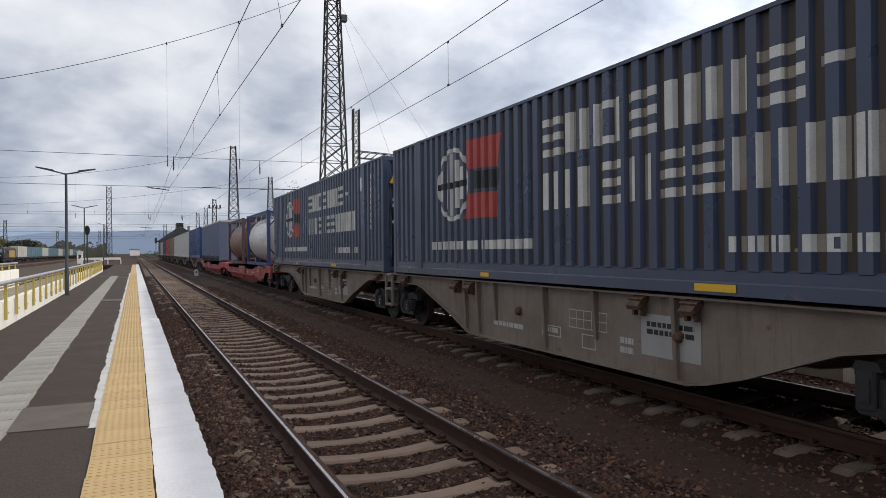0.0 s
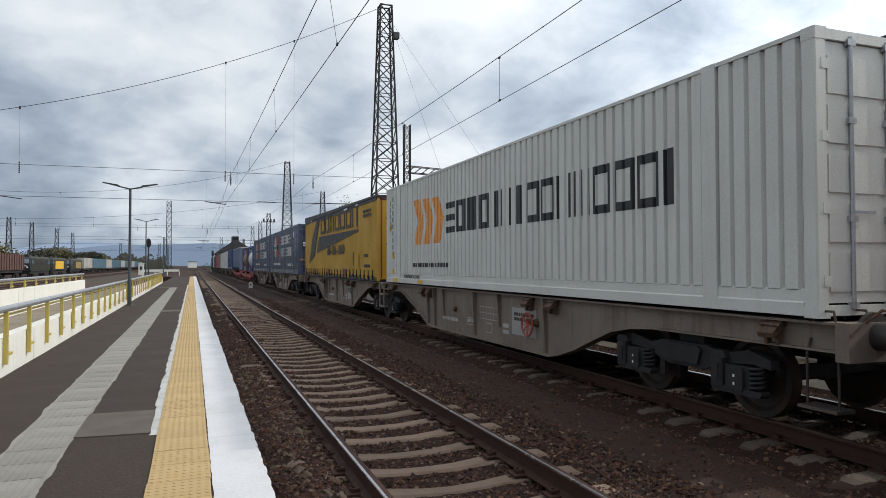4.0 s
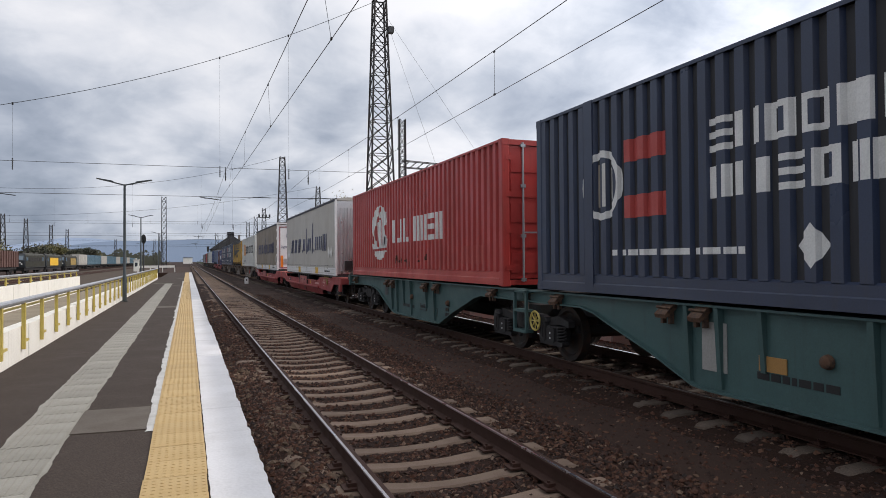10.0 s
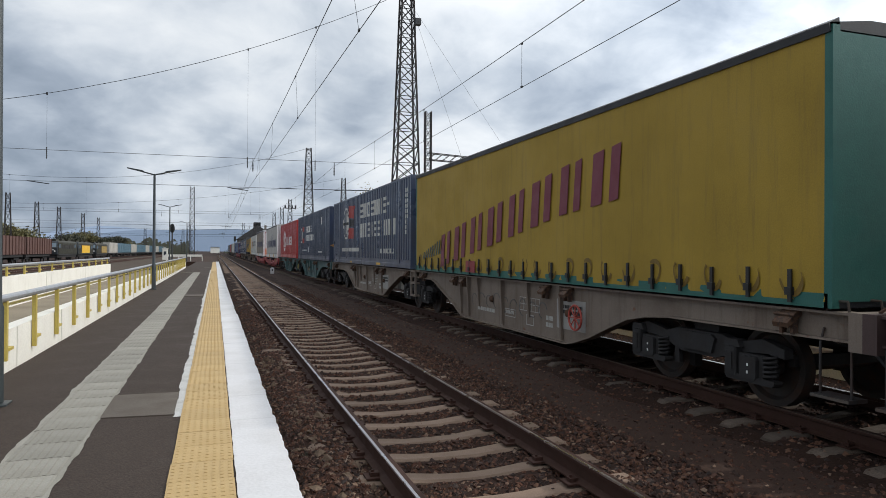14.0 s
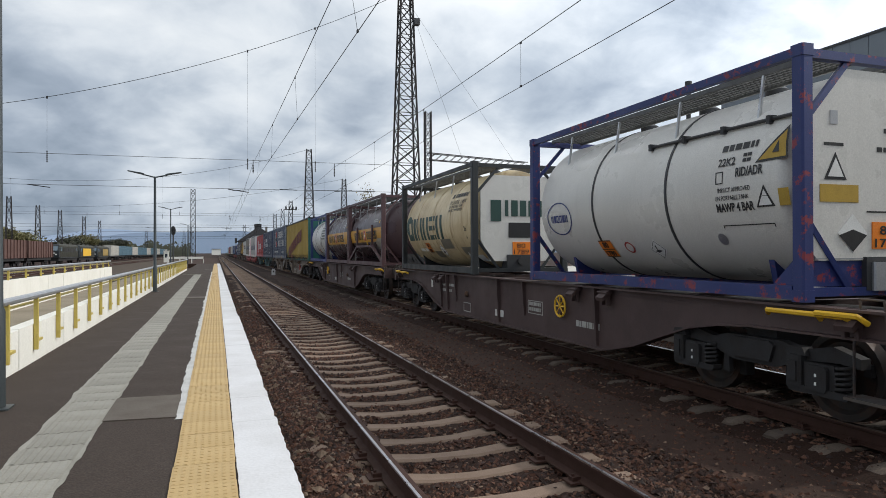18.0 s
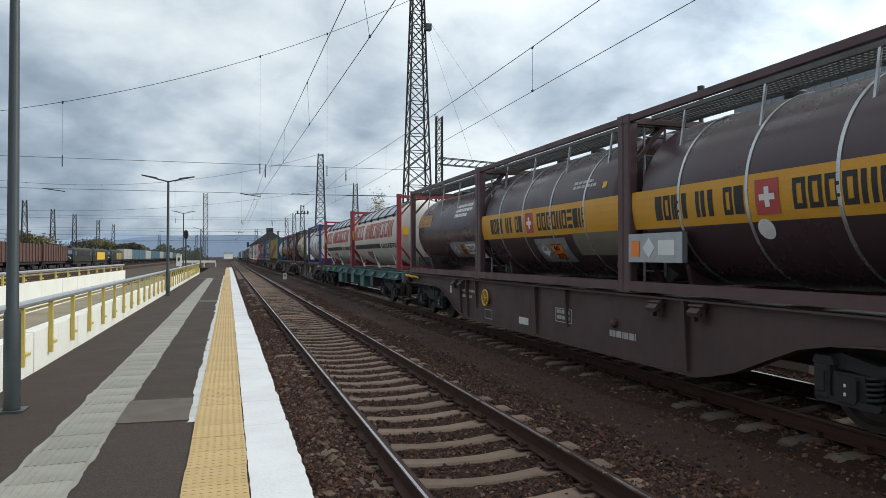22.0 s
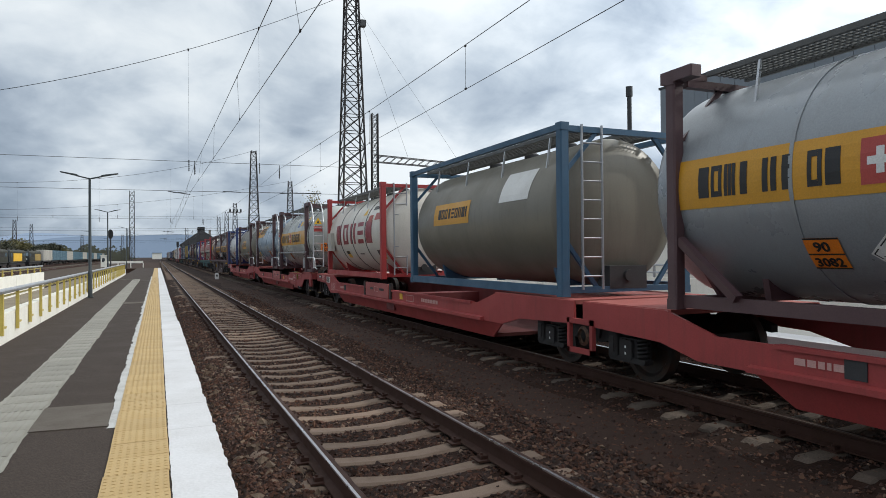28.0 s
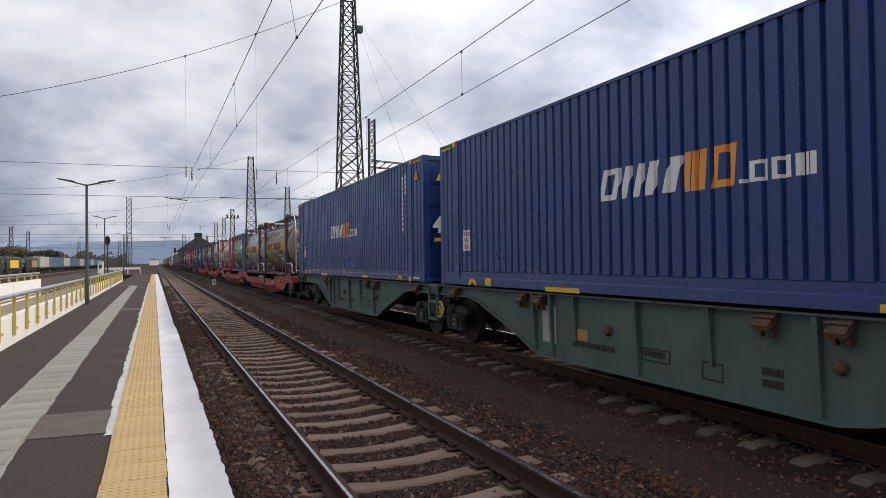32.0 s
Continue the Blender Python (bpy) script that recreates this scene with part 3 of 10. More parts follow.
    for sx in (-1, 1):
        ys = [1.0 + 0.07 * k for k in range(640)]
        e, q = [], 0.0
        for _ in ys:
            q = 0.88 * q + r.gauss(0, 0.006)
            e.append(-1.145 + sx * (0.215 + abs(q)))
        g = Geo().add([(-1.145 + sx * 0.19, y, 0.001) for y in ys] + [(x, y, 0.001) for x, y in zip(e, ys)], [(k, 640 + k, 641 + k, k + 1)[::sx] for k in range(639)])
        part("cement_edge", g, M_grey_tile, p, "rough cement edge of the guide path")
    # the platform goes on as gravel past the paved end
    solid("platform_end", Geo().box(-6, 0.45, 93, 190, GROUND_Z - 0.2, -0.02), M_dust, "unpaved gravel end of the platform", "platform", kind="structure")


def railing_wall(name, x, y0, y1, top, rail_z, label, face):
    w = thing(name, label, "wall", kind="structure")
    r = random.Random(int(abs(x) * 10))
    y = y0
    g = Geo()
    while y < y1:
        L = min(1.25, y1 - y)
        d = r.uniform(-0.006, 0.006)
        g.box(x - 0.18, x + d, y, y + L - 0.012, GROUND_Z, top + r.uniform(-0.006, 0.006))
        y += L
    part("wall_slab", g, M_wall_white, w)
    return w


def ramp_railing(x, y0, y1, rail_z, step, low, n):
    """Handrail on posts that stand out from the wall's face, each with a short foot and a lug."""
    t = thing("ramp_railing", "yellow steel posts with a grey pipe handrail on a white ramp wall", "railing", kind="structure")
    post = Geo()
    post.box(0.01, 0.06, -0.03, 0.03, low - rail_z, -0.05)
    pm = mesh("post", post, M_yellow_paint)
    lug = mesh("lug", Geo().box(-0.01, 0.05, 0.03, 0.30, low - rail_z + 0.10, low - rail_z + 0.135), M_yellow_paint)
    y, k = y0, 0
    while y < y1 and k < n:
        o = part("post", pm, None, t, "yellow-painted steel post", at=pose(x, y, rail_z))
        part("lug", lug, None, o)
        y += step
        k += 1
    part("handrail", Geo().tube((x + 0.03, y0 - 3, rail_z - 0.02), (x + 0.03, y1, rail_z - 0.02), 0.045, 10), M_galv, t, "grey pipe handrail")
    part("lower_bar", Geo().tube((x - 0.12, y0 - 3, rail_z - 0.14), (x - 0.12, y1, rail_z - 0.14), 0.02, 6), M_yellow_paint, t)
    return t


def lamp(at, height, label):
    t = thing("street_lamp", label, "lamp post", at=at, group="platform lamp posts")
    part("base_plate", Geo().box(-0.12, 0.12, -0.12, 0.12, 0, 0.015, 0.02), M_lamp, t)
    part("pole", Geo().lathe([(0.02, 0.075), (0.9, 0.072), (0.95, 0.055), (height, 0.04)], 12, axis="z"), M_lamp, t)
    for s in (-1, 1):
        a = part("arm", Geo().tube((0, 0, height - 0.03), (s * 0.42, 0, height + 0.07), 0.025, 8), M_lamp, t)
        g = Geo().prism([(s * 0.38, height + 0.05), (s * 0.92, height + 0.17), (s * 0.92, height + 0.20), (s * 0.42, height + 0.12), (s * 0.36, height + 0.09)], "y", -0.09, 0.09)
        part("lamp_head", g, M_lamp, a, "flat dark lamp head")
    return t


def lattice(name, x, y, w0, w1, h, step, label, group="", z0=GROUND_Z, leg=0.07, d=0.6):
    """A tapered lattice mast: four legs, rungs and crossing diagonals on each face."""
    t = thing(name, label, "mast", at=pose(x, y, z0), group=group)

    def half(z):
        return (w0 + (w1 - w0) * z / h) / 2
    c = [(-1, -1), (1, -1), (1, 1), (-1, 1)]
    for sx, sy in c:
        part("leg", Geo().beam((sx * half(0), sy * half(0) * d, 0), (sx * half(h), sy * half(h) * d, h), leg), M_mast, t)
    g, z, k = Geo(), 0.6, 0
    while z < h - 0.05:
        z2 = min(h, z + step * (0.55 + 0.45 * half(z) / half(0)))
        for i in range(4):
            (ax, ay), (bx, by) = c[i], c[(i + 1) % 4]
            p = (ax * half(z), ay * half(z) * d, z)
            q = (bx * half(z2), by * half(z2) * d, z2)
            p2 = (bx * half(z), by * half(z) * d, z)
            q2 = (ax * half(z2), ay * half(z2) * d, z2)
            if i % 2 == 0:
                g.tube(p, q, leg * 0.36, 4, caps=False)
                g.tube(p2, q2, leg * 0.36, 4, caps=False)
            else:
                g.tube(*((p, q) if k % 2 else (p2, q2)), leg * 0.36, 4, caps=False)
            g.tube(p, p2, leg * 0.3, 4, caps=False)
        z, k = z2, k + 1
    part("lattice_bracing", g, M_mast, t)
    return t


def sag(p, q, s, n=14):
    p, q = Vector(p), Vector(q)
    return [tuple(p.lerp(q, k / n) - Vector((0, 0, 4 * s * (k / n) * (1 - k / n)))) for k in range(n + 1)]


def wire(name, pts, r, label, category="cable"):
    return solid(name, Geo().path(pts, r, 5), M_wire, label, category)


def catenary(xc, y_marks, zc, zm, drop, follow, name, shift=0.0):
    """Contact wire, messenger wire with sag, and droppers over one track; follow: how far the messenger goes sideways with the contact wire."""
    t = thing(name, "overhead contact line with messenger wire and droppers above a track", "overhead line")
    part("contact_wire", Geo().path([(xc + o, y, zc) for y, o in y_marks], 0.0075, 5), M_wire, t)
    g = Geo()
    cl = mesh("clamp", Geo().box(-0.015, 0.015, -0.035, 0.035, -0.01, 0.035), M_wire)
    for (a, oa), (b, ob) in zip(y_marks, y_marks[1:]):
        g.path(sag((xc + oa * follow, a, zm), (xc + ob * follow, b, zm), drop), 0.009, 5)
        y = a + 4.0 + shift
        while y < b - 1.5:
            u = (y - a) / (b - a)
            cx, mx, mz = xc + oa + (ob - oa) * u, xc + (oa + (ob - oa) * u) * follow, zm - 4 * drop * u * (1 - u)
            d = part("dropper", Geo().tube((mx, y, mz), (cx, y, zc), 0.005, 4), M_wire_pale, t)
            part("clamp", cl, None, d, at=pose(cx, y, zc))
            part("clamp", cl, None, d, at=pose(mx, y, mz - 0.03))
            y += 8.0
    part("messenger_wire", g, M_wire, t)
    for (y, o) in y_marks[1:]:
        h = part("hanger", Geo().tube((xc + o * follow, y, zm - 0.62), (xc + o * follow, y, zm + 0.22), 0.02, 6), M_wire, t)
        s = Geo().lathe([(zm - 0.55 + 0.045 * k, 0.055 if k % 2 else 0.02) for k in range(11)], 8, (xc + o * follow, y), axis="z")
        part("insulator", s, M_steel_dark, h)
    return t


TOP = ((0.0, -0.052), (0.25, -0.047), (0.55, -0.022), (0.9, 0.0), (1.22, -0.003), (1.3, -0.03), (1.6, -0.03))


def smooth_noise(r, n, m, k):
    """A grid of soft random numbers, about k cells wide."""
    a = r.randn(n // k + 3, m // k + 3)
    u, v = np.arange(n) / k, np.arange(m) / k
    i, j = u.astype(int), v.astype(int)
    fu, fv = (u - i)[:, None], (v - j)[None]
    fu, fv = fu * fu * (3 - 2 * fu), fv * fv * (3 - 2 * fv)
    A = lambda p, q: a[np.ix_(i + p, j + q)]
    return (A(0, 0) * (1 - fu) + A(1, 0) * fu) * (1 - fv) + (A(0, 1) * (1 - fu) + A(1, 1) * fu) * fv


BEDS = {}


def ballast_bed(name, centre, y0, y1, label, left, right, step=0.055):
    """Uneven ballast that fills the spaces between the sleepers up to just under their tops and buries their ends."""
    r = np.random.RandomState(int(centre * 10))
    xs = np.arange(-1.64, 1.641, step)
    ys = np.arange(y0, y1, step * 1.4)
    top = np.interp(np.abs(xs), [p[0] for p in TOP], [p[1] for p in TOP])
    over = np.interp(xs, [-1.64, -1.35, -1.05, -0.85, -0.6, 0.6, 0.85, 1.05, 1.35, 1.64], [-0.06, left, left, -0.03, -0.022, -0.022, -0.03, right, right, -0.06])
    wave = np.where(np.abs(xs) < 0.8, 0.006, 0.02)
    n, m = len(ys), len(xs)
    z = SLEEPER_Z + top[None] + over[None] + wave[None] * smooth_noise(r, n, m, 7) + 0.005 * smooth_noise(r, n, m, 3) + 0.003 * r.randn(n, m)
    z[:, 0] = z[:, -1] = GROUND_Z - 0.01
    v = np.stack([np.broadcast_to(centre + xs[None], (n, m)), np.broadcast_to(ys[:, None], (n, m)), z], -1).reshape(-1, 3)
    i = (np.arange(n - 1)[:, None] * m + np.arange(m - 1)[None]).reshape(-1)
    f = np.stack([i, i + 1, i + m + 1, i + m], -1)
    me = bpy.data.meshes.new(name)
    me.from_pydata(v.tolist(), [], f.tolist())
    me.polygons.foreach_set("use_smooth", [True] * len(me.polygons))
    me.materials.append(M_ballast)
    tagged(new(name, me), label, "ballast", kind="structure")
    BEDS[centre] = (xs + centre, ys, z)


def bed_height(centre, x, y):
    xs, ys, z = BEDS[centre]
    i = np.clip(((y - ys[0]) / (ys[1] - ys[0])).astype(int), 0, len(ys) - 1)
    j = np.clip(((x - xs[0]) / (xs[1] - xs[0])).astype(int), 0, len(xs) - 1)
    return z[i, j]


ground()
ballast_bed("near_ballast_bed", NEAR_C, 0.5, 60, "dark rusty ballast bed between the sleepers of the near track", 0.008, -0.014)
ballast_bed("train_ballast_bed", TRAIN_C, 1.0, 50, "dark ballast bed under the freight train's track", -0.016, -0.03, 0.06)
near_track = track("near_track", NEAR_C, -30, 700, "railway track with rusty rails on concrete sleepers beside the platform")
train_track = track("train_track", TRAIN_C, -60, 900, "railway track under the passing freight train")
platform()
wall_ramp = railing_wall("wall_ramp", WALL_X, -3, 60, 0.50, 0.9, "whitewashed concrete wall of the underpass ramp", 1)
ramp_railing(WALL_X, 4.9, 59, 0.90, 1.32, 0.16, 42)
wall_far = railing_wall("wall_far", -5.6, 8, 42, 0.66, 1.0, "whitewashed far wall of the underpass ramp", 1)
ramp_railing(-5.72, 9, 42, 1.0, 1.9, 0.63, 20)
solid("ramp_floor", Geo().box(-5.6, WALL_X - 0.18, -3, 62, GROUND_Z - 0.1, -0.22), M_ramp, "dusty tan concrete floor of the underpass ramp", "ramp", kind="structure")
solid("yard_dirt", Geo().box(-21.5, -8.6, 4, 300, GROUND_Z - 0.1, GROUND_Z + 0.012), M_yard, "brown trodden dirt and cinder beside the yard tracks", "ground", kind="structure")
solid("grass_verge", Geo().box(-8.6, -5.8, 4, 48, GROUND_Z - 0.1, GROUND_Z + 0.02), M_grass, "dry olive grass verge beside the yard tracks", "grass", kind="structure")
for (x, y, h) in ((-1.93, 7.19, 4.4), (-2.15, 26.9, 4.27), (-3.5, 58.6, 5.0), (-3.6, 96, 5.2), (-4.0, 130, 5.2)):
    lamp(pose(x, y, 0 if y < 90 else -0.02), h, "slim dark platform lamp post with two flat heads")
lattice("catenary_tower", 11.7, 42, 1.9, 0.75, 18.95, 1.25, "tall dark steel lattice tower carrying overhead lines", "lattice towers", leg=0.10, d=0.8)
lattice("catenary_tower", 13.9, 107, 2.0, 0.75, 18.3, 1.35, "tall dark steel lattice tower carrying overhead lines", "lattice towers", leg=0.10, d=0.8)
lattice("catenary_tower", 26.4, 145, 2.0, 0.75, 18.0, 1.35, "tall dark steel lattice tower carrying overhead lines", "lattice towers", leg=0.10, d=0.8)
lattice("catenary_tower", -4.6, 150, 1.0, 0.85, 15.4, 1.3, "grey steel lattice mast carrying overhead lines", "lattice towers", leg=0.1, d=0.8)
catenary(NEAR_C, [(-30, 0.75), (42, -0.25), (107, 0.2), (150, -0.2), (210, 0.2)], 5.22, 6.85, 0.5, 0.0, "near_overhead_line", 5.3)
catenary(TRAIN_C, [(-30, -0.7), (42, 0.3), (107, -0.2), (150, 0.2), (210, -0.2)], 5.25, 6.80, 0.55, 1.0, "train_overhead_line")
# ---- overhead cross wires, gantries ----
def smooth_line(pts, n=6):
    """A soft curve through the points."""
    P = [Vector(p) for p in pts]
    out = []
    for i in range(len(P) - 1):
        a, b, c, d = P[max(i - 1, 0)], P[i], P[i + 1], P[min(i + 2, len(P) - 1)]
        for k in range(n):
            t = k / n
            out.append(tuple(0.5 * (2 * b + (c - a) * t + (2 * a - 5 * b + 4 * c - d) * t * t + (3 * b - a - 3 * c + d) * t ** 3)))
    return out + [tuple(P[-1])]


def headspan(y, xt, zt, xm, zm, xl, spans, drops):
    """A sagging suspension wire from a tower's head across the yard, cross-span wires under it, and droppers with insulators."""
    t = thing("headspan", "sagging steel headspan wire with droppers and cross-span wires over the yard", "overhead line", group="headspans")
    k = (zt - zm) / (xt - xm) ** 2

    def height(x):
        return zm + k * (x - xm) ** 2
    n = 48
    part("suspension_wire", Geo().path([(xt + (xl - xt) * i / n, y, height(xt + (xl - xt) * i / n)) for i in range(n + 1)], 0.013 + 0.00006 * y, 5), M_wire, t)
    for z0, z1 in spans:
        part("span_wire", Geo().path(sag((xl, y, z0), (xt - 0.5, y, z1), 0.05), 0.011 + 0.00006 * y, 5), M_wire_pale, t, "thin grey cross-span wire")
    low = spans[0][1]
    for x in drops:
        d = part("dropper", Geo().tube((x, y, height(x)), (x, y, low + 0.1), 0.006, 4), M_wire_pale, t, "thin vertical dropper")
        part("clamp", Geo().box(x - 0.04, x + 0.04, y - 0.04, y + 0.04, height(x) - 0.09, height(x) + 0.05), M_wire, d)
        g = Geo().lathe([(low - 0.62 + 0.055 * i, 0.042 if i % 2 else 0.016) for i in range(13)], 8, (x, y), axis="z")
        part("insulator", g, M_steel_dark, d, "dark ribbed insulator")


def cross_things():
    headspan(42, 11.55, 18.35, -26, 7.9, -62, ((6.78, 7.08), (5.10, 5.33)), (-20.5, -8.85, 1.8, 5.85))
    headspan(107, 13.7, 17.7, -22, 11.7, -64, ((6.9, 7.1), (5.2, 5.3)), (-27, -17.5, -7.5, 1.9, 6.4))
    headspan(145, 26.2, 17.4, -36, 10.2, -80, ((9.3, 9.6), (7.0, 7.2)), (-44, -31, -18, -7, 1.9, 6.9))
    # short registration arms that hold the contact wires
    for y, o1, o2 in ((42, -0.25, 0.3), (107, 0.2, -0.2), (150, -0.2, 0.2)):
        t = thing("registration_arm", "thin steel registration arm over the tracks", "overhead fitting", group="registration arms")
        for x0, z0, x1, z1 in ((NEAR_C - 1.46, 5.24, NEAR_C + o1, 5.08), (3.7, 5.31, 4.75, 5.29), (-9.8, 5.22, -8.7, 5.08)):
            part("arm", Geo().tube((x0, y, z0), (x1, y, z1), 0.024, 6), M_wire, t)
        part("steady_arm", Geo().tube((NEAR_C + o1, y, 5.235), (NEAR_C - 1.2, y, 5.16), 0.014, 5), M_wire, t)
        part("arm", Geo().tube((TRAIN_C - 0.9, y, 5.30), (TRAIN_C + 2.9, y, 5.36), 0.02, 5), M_wire, t)
        part("steady_arm", Geo().tube((TRAIN_C + o2, y, 5.265), (TRAIN_C + o2 + 1.1, y, 5.36), 0.018, 5), M_wire, t)
    # second, slimmer mast beside the tall tower with its cantilever truss to the right
    t = lattice("slim_mast", 13.3, 42.3, 0.45, 0.4, 11.3, 0.7, "slim steel lattice mast beside the tall tower", leg=0.06)
    g = Geo()
    for z in (8.1, 8.55):
        for yy in (-0.2, 0.2):
            g.beam((0, yy, z), (7.2, yy, z - 0.35 if z > 8.3 else z - 0.25), 0.05)
    for k in range(14):
        x = 0.5 * k
        g.tube((x, -0.2, 8.1 - 0.02 * k), (x + 0.5, -0.2, 8.52 - 0.025 * k), 0.02, 4)
        g.tube((x, 0.2, 8.1 - 0.02 * k), (x + 0.5, 0.2, 8.52 - 0.025 * k), 0.02, 4)
    part("cantilever_truss", g, M_mast, t, "horizontal lattice bracket")
    # brackets, insulator and floodlight on the tall tower
    g = Geo().box(0.9, 1.25, -0.2, 0.2, 15.9, 16.3)
    solid("floodlight", g, M_steel_dark, "small dark floodlight fixed to the tall tower", "floodlight", at=pose(11.2, 41.4, 0.2))
    for (a, b) in (((12.0, 42, 17.6), (19.5, 42, 7.5)), ((12.0, 42, 17.6), (15.6, 42, 7.7))):
        wire("guy_wire", [a, b], 0.007, "thin guy wire from the tall tower")


cross_things()


# ---- the station building across the tracks ----
def station():
    s = thing("station_building", "modern grey-clad station building with beige walls behind the train", "building", at=pose(0, 0, -0.359) @ Matrix.Scale(1.25, 4), kind="structure")
    X = 18.0
    y = 20.4
    seam = mesh("cladding_panel", Geo().box(-0.05, 0.0, -0.592, -0.008, 5.95, 7.72), M_clad)
    while y > -26:
        part("cladding_panel", seam, None, s, "grey metal cladding panel", at=pose(X, y, 0))
        y -= 0.6
    seam2 = mesh("cladding_panel", Geo().box(0.008, 0.592, 0.0, 0.05, 5.95, 7.72), M_clad)
    for k in range(18):
        part("cladding_panel", seam2, None, s, at=pose(X + 0.6 * k, 20.4, 0))
    part("roof_box", Geo().box(X, X + 10.8, -26, 20.38, 5.97, 7.70), M_roof_dark, s)
    part("roof_trim", Geo().box(X - 0.08, X + 10.8, -26, 20.46, 7.70, 7.78), M_steel_dark, s, "dark roof edge trim")
    part("soffit", Geo().box(X - 0.02, X + 10.8, -26, 20.36, 5.84, 5.965), M_soffit, s, "brown soffit under the roof box")
    # beige upper storey with a window band, set under the overhang
    g = Geo().box(X + 0.15, X + 9, -26, 15.9, 2.42, 3.70)
    g.box(X + 0.15, X + 9, 14.6, 15.9, 3.70, 4.95)
    part("beige_wall", g, M_render, s, "beige rendered wall")
    part("wall_back", Geo().box(X + 2.5, X + 9, -26, 15.6, 3.7, 5.86), M_soffit, s)
    for k in range(12):
        y0 = 14.55 - k * 1.55
        w = part("window", Geo().box(X + 0.32, X + 0.36, y0 - 1.47, y0, 3.74, 4.86), M_glass, s, "dark window pane reflecting the sky")
        fr = Geo().box(X + 0.24, X + 0.34, y0 - 1.55, y0 - 1.47, 3.70, 4.95)
        fr.box(X + 0.24, X + 0.34, y0 - 0.76, y0 - 0.71, 3.74, 4.86)
        part("window_frame", fr, M_steel_dark, w)
    part("window_head", Geo().box(X + 0.15, X + 2.5, -26, 14.6, 4.86, 5.1), M_render, s)
    # recessed ground floor
    part("ground_wall", Geo().box(X + 1.4, X + 8.5, -26, 13.6, GROUND_Z, 2.42), M_render, s)
    for k in range(8):
        part("shop_window", Geo().box(X + 1.33, X + 1.41, 12.4 - 4.2 * k - 2.2, 12.4 - 4.2 * k, 0.2, 2.2), M_glass, s, "dark ground floor window")
    part("far_wing", Geo().box(X + 3.0, X + 10, 15.9, 20.0, GROUND_Z, 5.86), M_soffit, s)
    # far platform, its white parapet and rails
    p = solid("far_platform", Geo().box(9.4, 40, -30, 60, GROUND_Z - 0.2, 0.02), M_paving, "pale paved main platform beside the station building", "platform", kind="structure")
    part("edge_slab", Geo().box(9.30, 9.9, -30, 60, -0.10, 0.03), M_white_paint, p, "white painted edge slab")
    k, r = 0, random.Random(31)
    while -30 + 3.1 * k < 58:
        part("face_panel", Geo().box(9.352, 9.398, -30 + 3.1 * k, -30 + 3.1 * k + r.choice((1.7, 2.0, 2.3)), GROUND_Z, -0.10), M_wall_white, p, "pale concrete panel of the platform face")
        k += 1
    w = thing("parapet", "white concrete parapet with steel rails on the far platform", "wall", kind="structure")
    part("parapet_wall", Geo().box(14.9, 15.1, -26, 24, 0.02, 0.62), M_wall_white, w)
    for z in (0.78, 1.02):
        part("parapet_rail", Geo().tube((15.0, -26, z), (15.0, 24, z), 0.035, 8), M_galv, w)
    pm = mesh("parapet_post", Geo().box(-0.03, 0.03, -0.03, 0.03, 0.6, 1.02), M_galv)
    for k in range(26):
        part("parapet_post", pm, None, w, at=pose(15.0, -25.5 + 1.95 * k, 0))
    b = thing("low_kiosk", "low white service block with a flat roof", "building", at=pose(16.2, 18.5, 0.02))
    part("block", Geo().box(0, 2.4, -3.4, 3.0, 0, 1.75), M_wall_white, b)
    part("flat_roof", Geo().box(-0.1, 2.5, -3.5, 3.1, 1.75, 1.87), M_wall_white, b)
    part("service_hatch", Geo().box(-0.02, 0.0, -2.0, -1.65, 0.8, 1.2), M_steel_dark, b)
    c = thing("ribbed_canopy", "sloping ribbed metal canopy roof", "canopy", at=pose(21.0, 27.0, 0))
    for k in range(24):
        part("canopy_sheet", Geo().prism([(-3.4, 3.0), (0.4, 4.4), (0.4, 4.46), (-3.4, 3.06)], "y", -6 + 0.5 * k, -6 + 0.5 * k + 0.46), M_alu, c)
    part("canopy_post", Geo().box(-3.2, -3.05, -5.8, -5.65, 0, 3.1), M_galv, c)
    part("canopy_post", Geo().box(-3.2, -3.05, 5.5, 5.65, 0, 3.1), M_galv, c)
    solid("chimney_pipe", Geo().lathe([(0, 0.1), (8.3, 0.1), (8.32, 0.15), (8.75, 0.15), (8.76, 0.001)], 14, axis="z"), M_steel_dark, "slim black flue pipe behind the train", "pipe", at=pose(19.3, 23.9, 0.02))


station()


# ---- trees and bushes: tapered trunk and limbs, crown of leaf cards ----
def leaf_crown(n, rx, ry, rz, zc, seed, size=0.22, clumps=14):
    r = random.Random(seed)
    g = Geo()
    cs = []
    for _ in range(clumps):
        a, e, q = r.uniform(0, 6.28), r.uniform(-0.6, 1.3), r.uniform(0.3, 0.8)
        cs.append((rx * q * math.cos(a) * math.cos(e), ry * q * math.sin(a) * math.cos(e), zc + rz * q * math.sin(e), r.uniform(0.14, 0.30)))
    for _ in range(n):
        x, y, z, s = cs[r.randrange(clumps)]
        x, y, z = x + r.gauss(0, s * rx), y + r.gauss(0, s * ry), z + r.gauss(0, s * rz)
        d = Vector((r.uniform(-1, 1), r.uniform(-1, 1), r.uniform(-0.4, 1))).normalized()
        o = d.orthogonal().normalized() * size * r.uniform(0.6, 1.2)
        q = d.cross(o) * 0.55
        p = Vector((x, y, z))
        g.add([tuple(p - o), tuple(p - q), tuple(p + o), tuple(p + q)], [(0, 1, 2, 3)])
    return g, cs


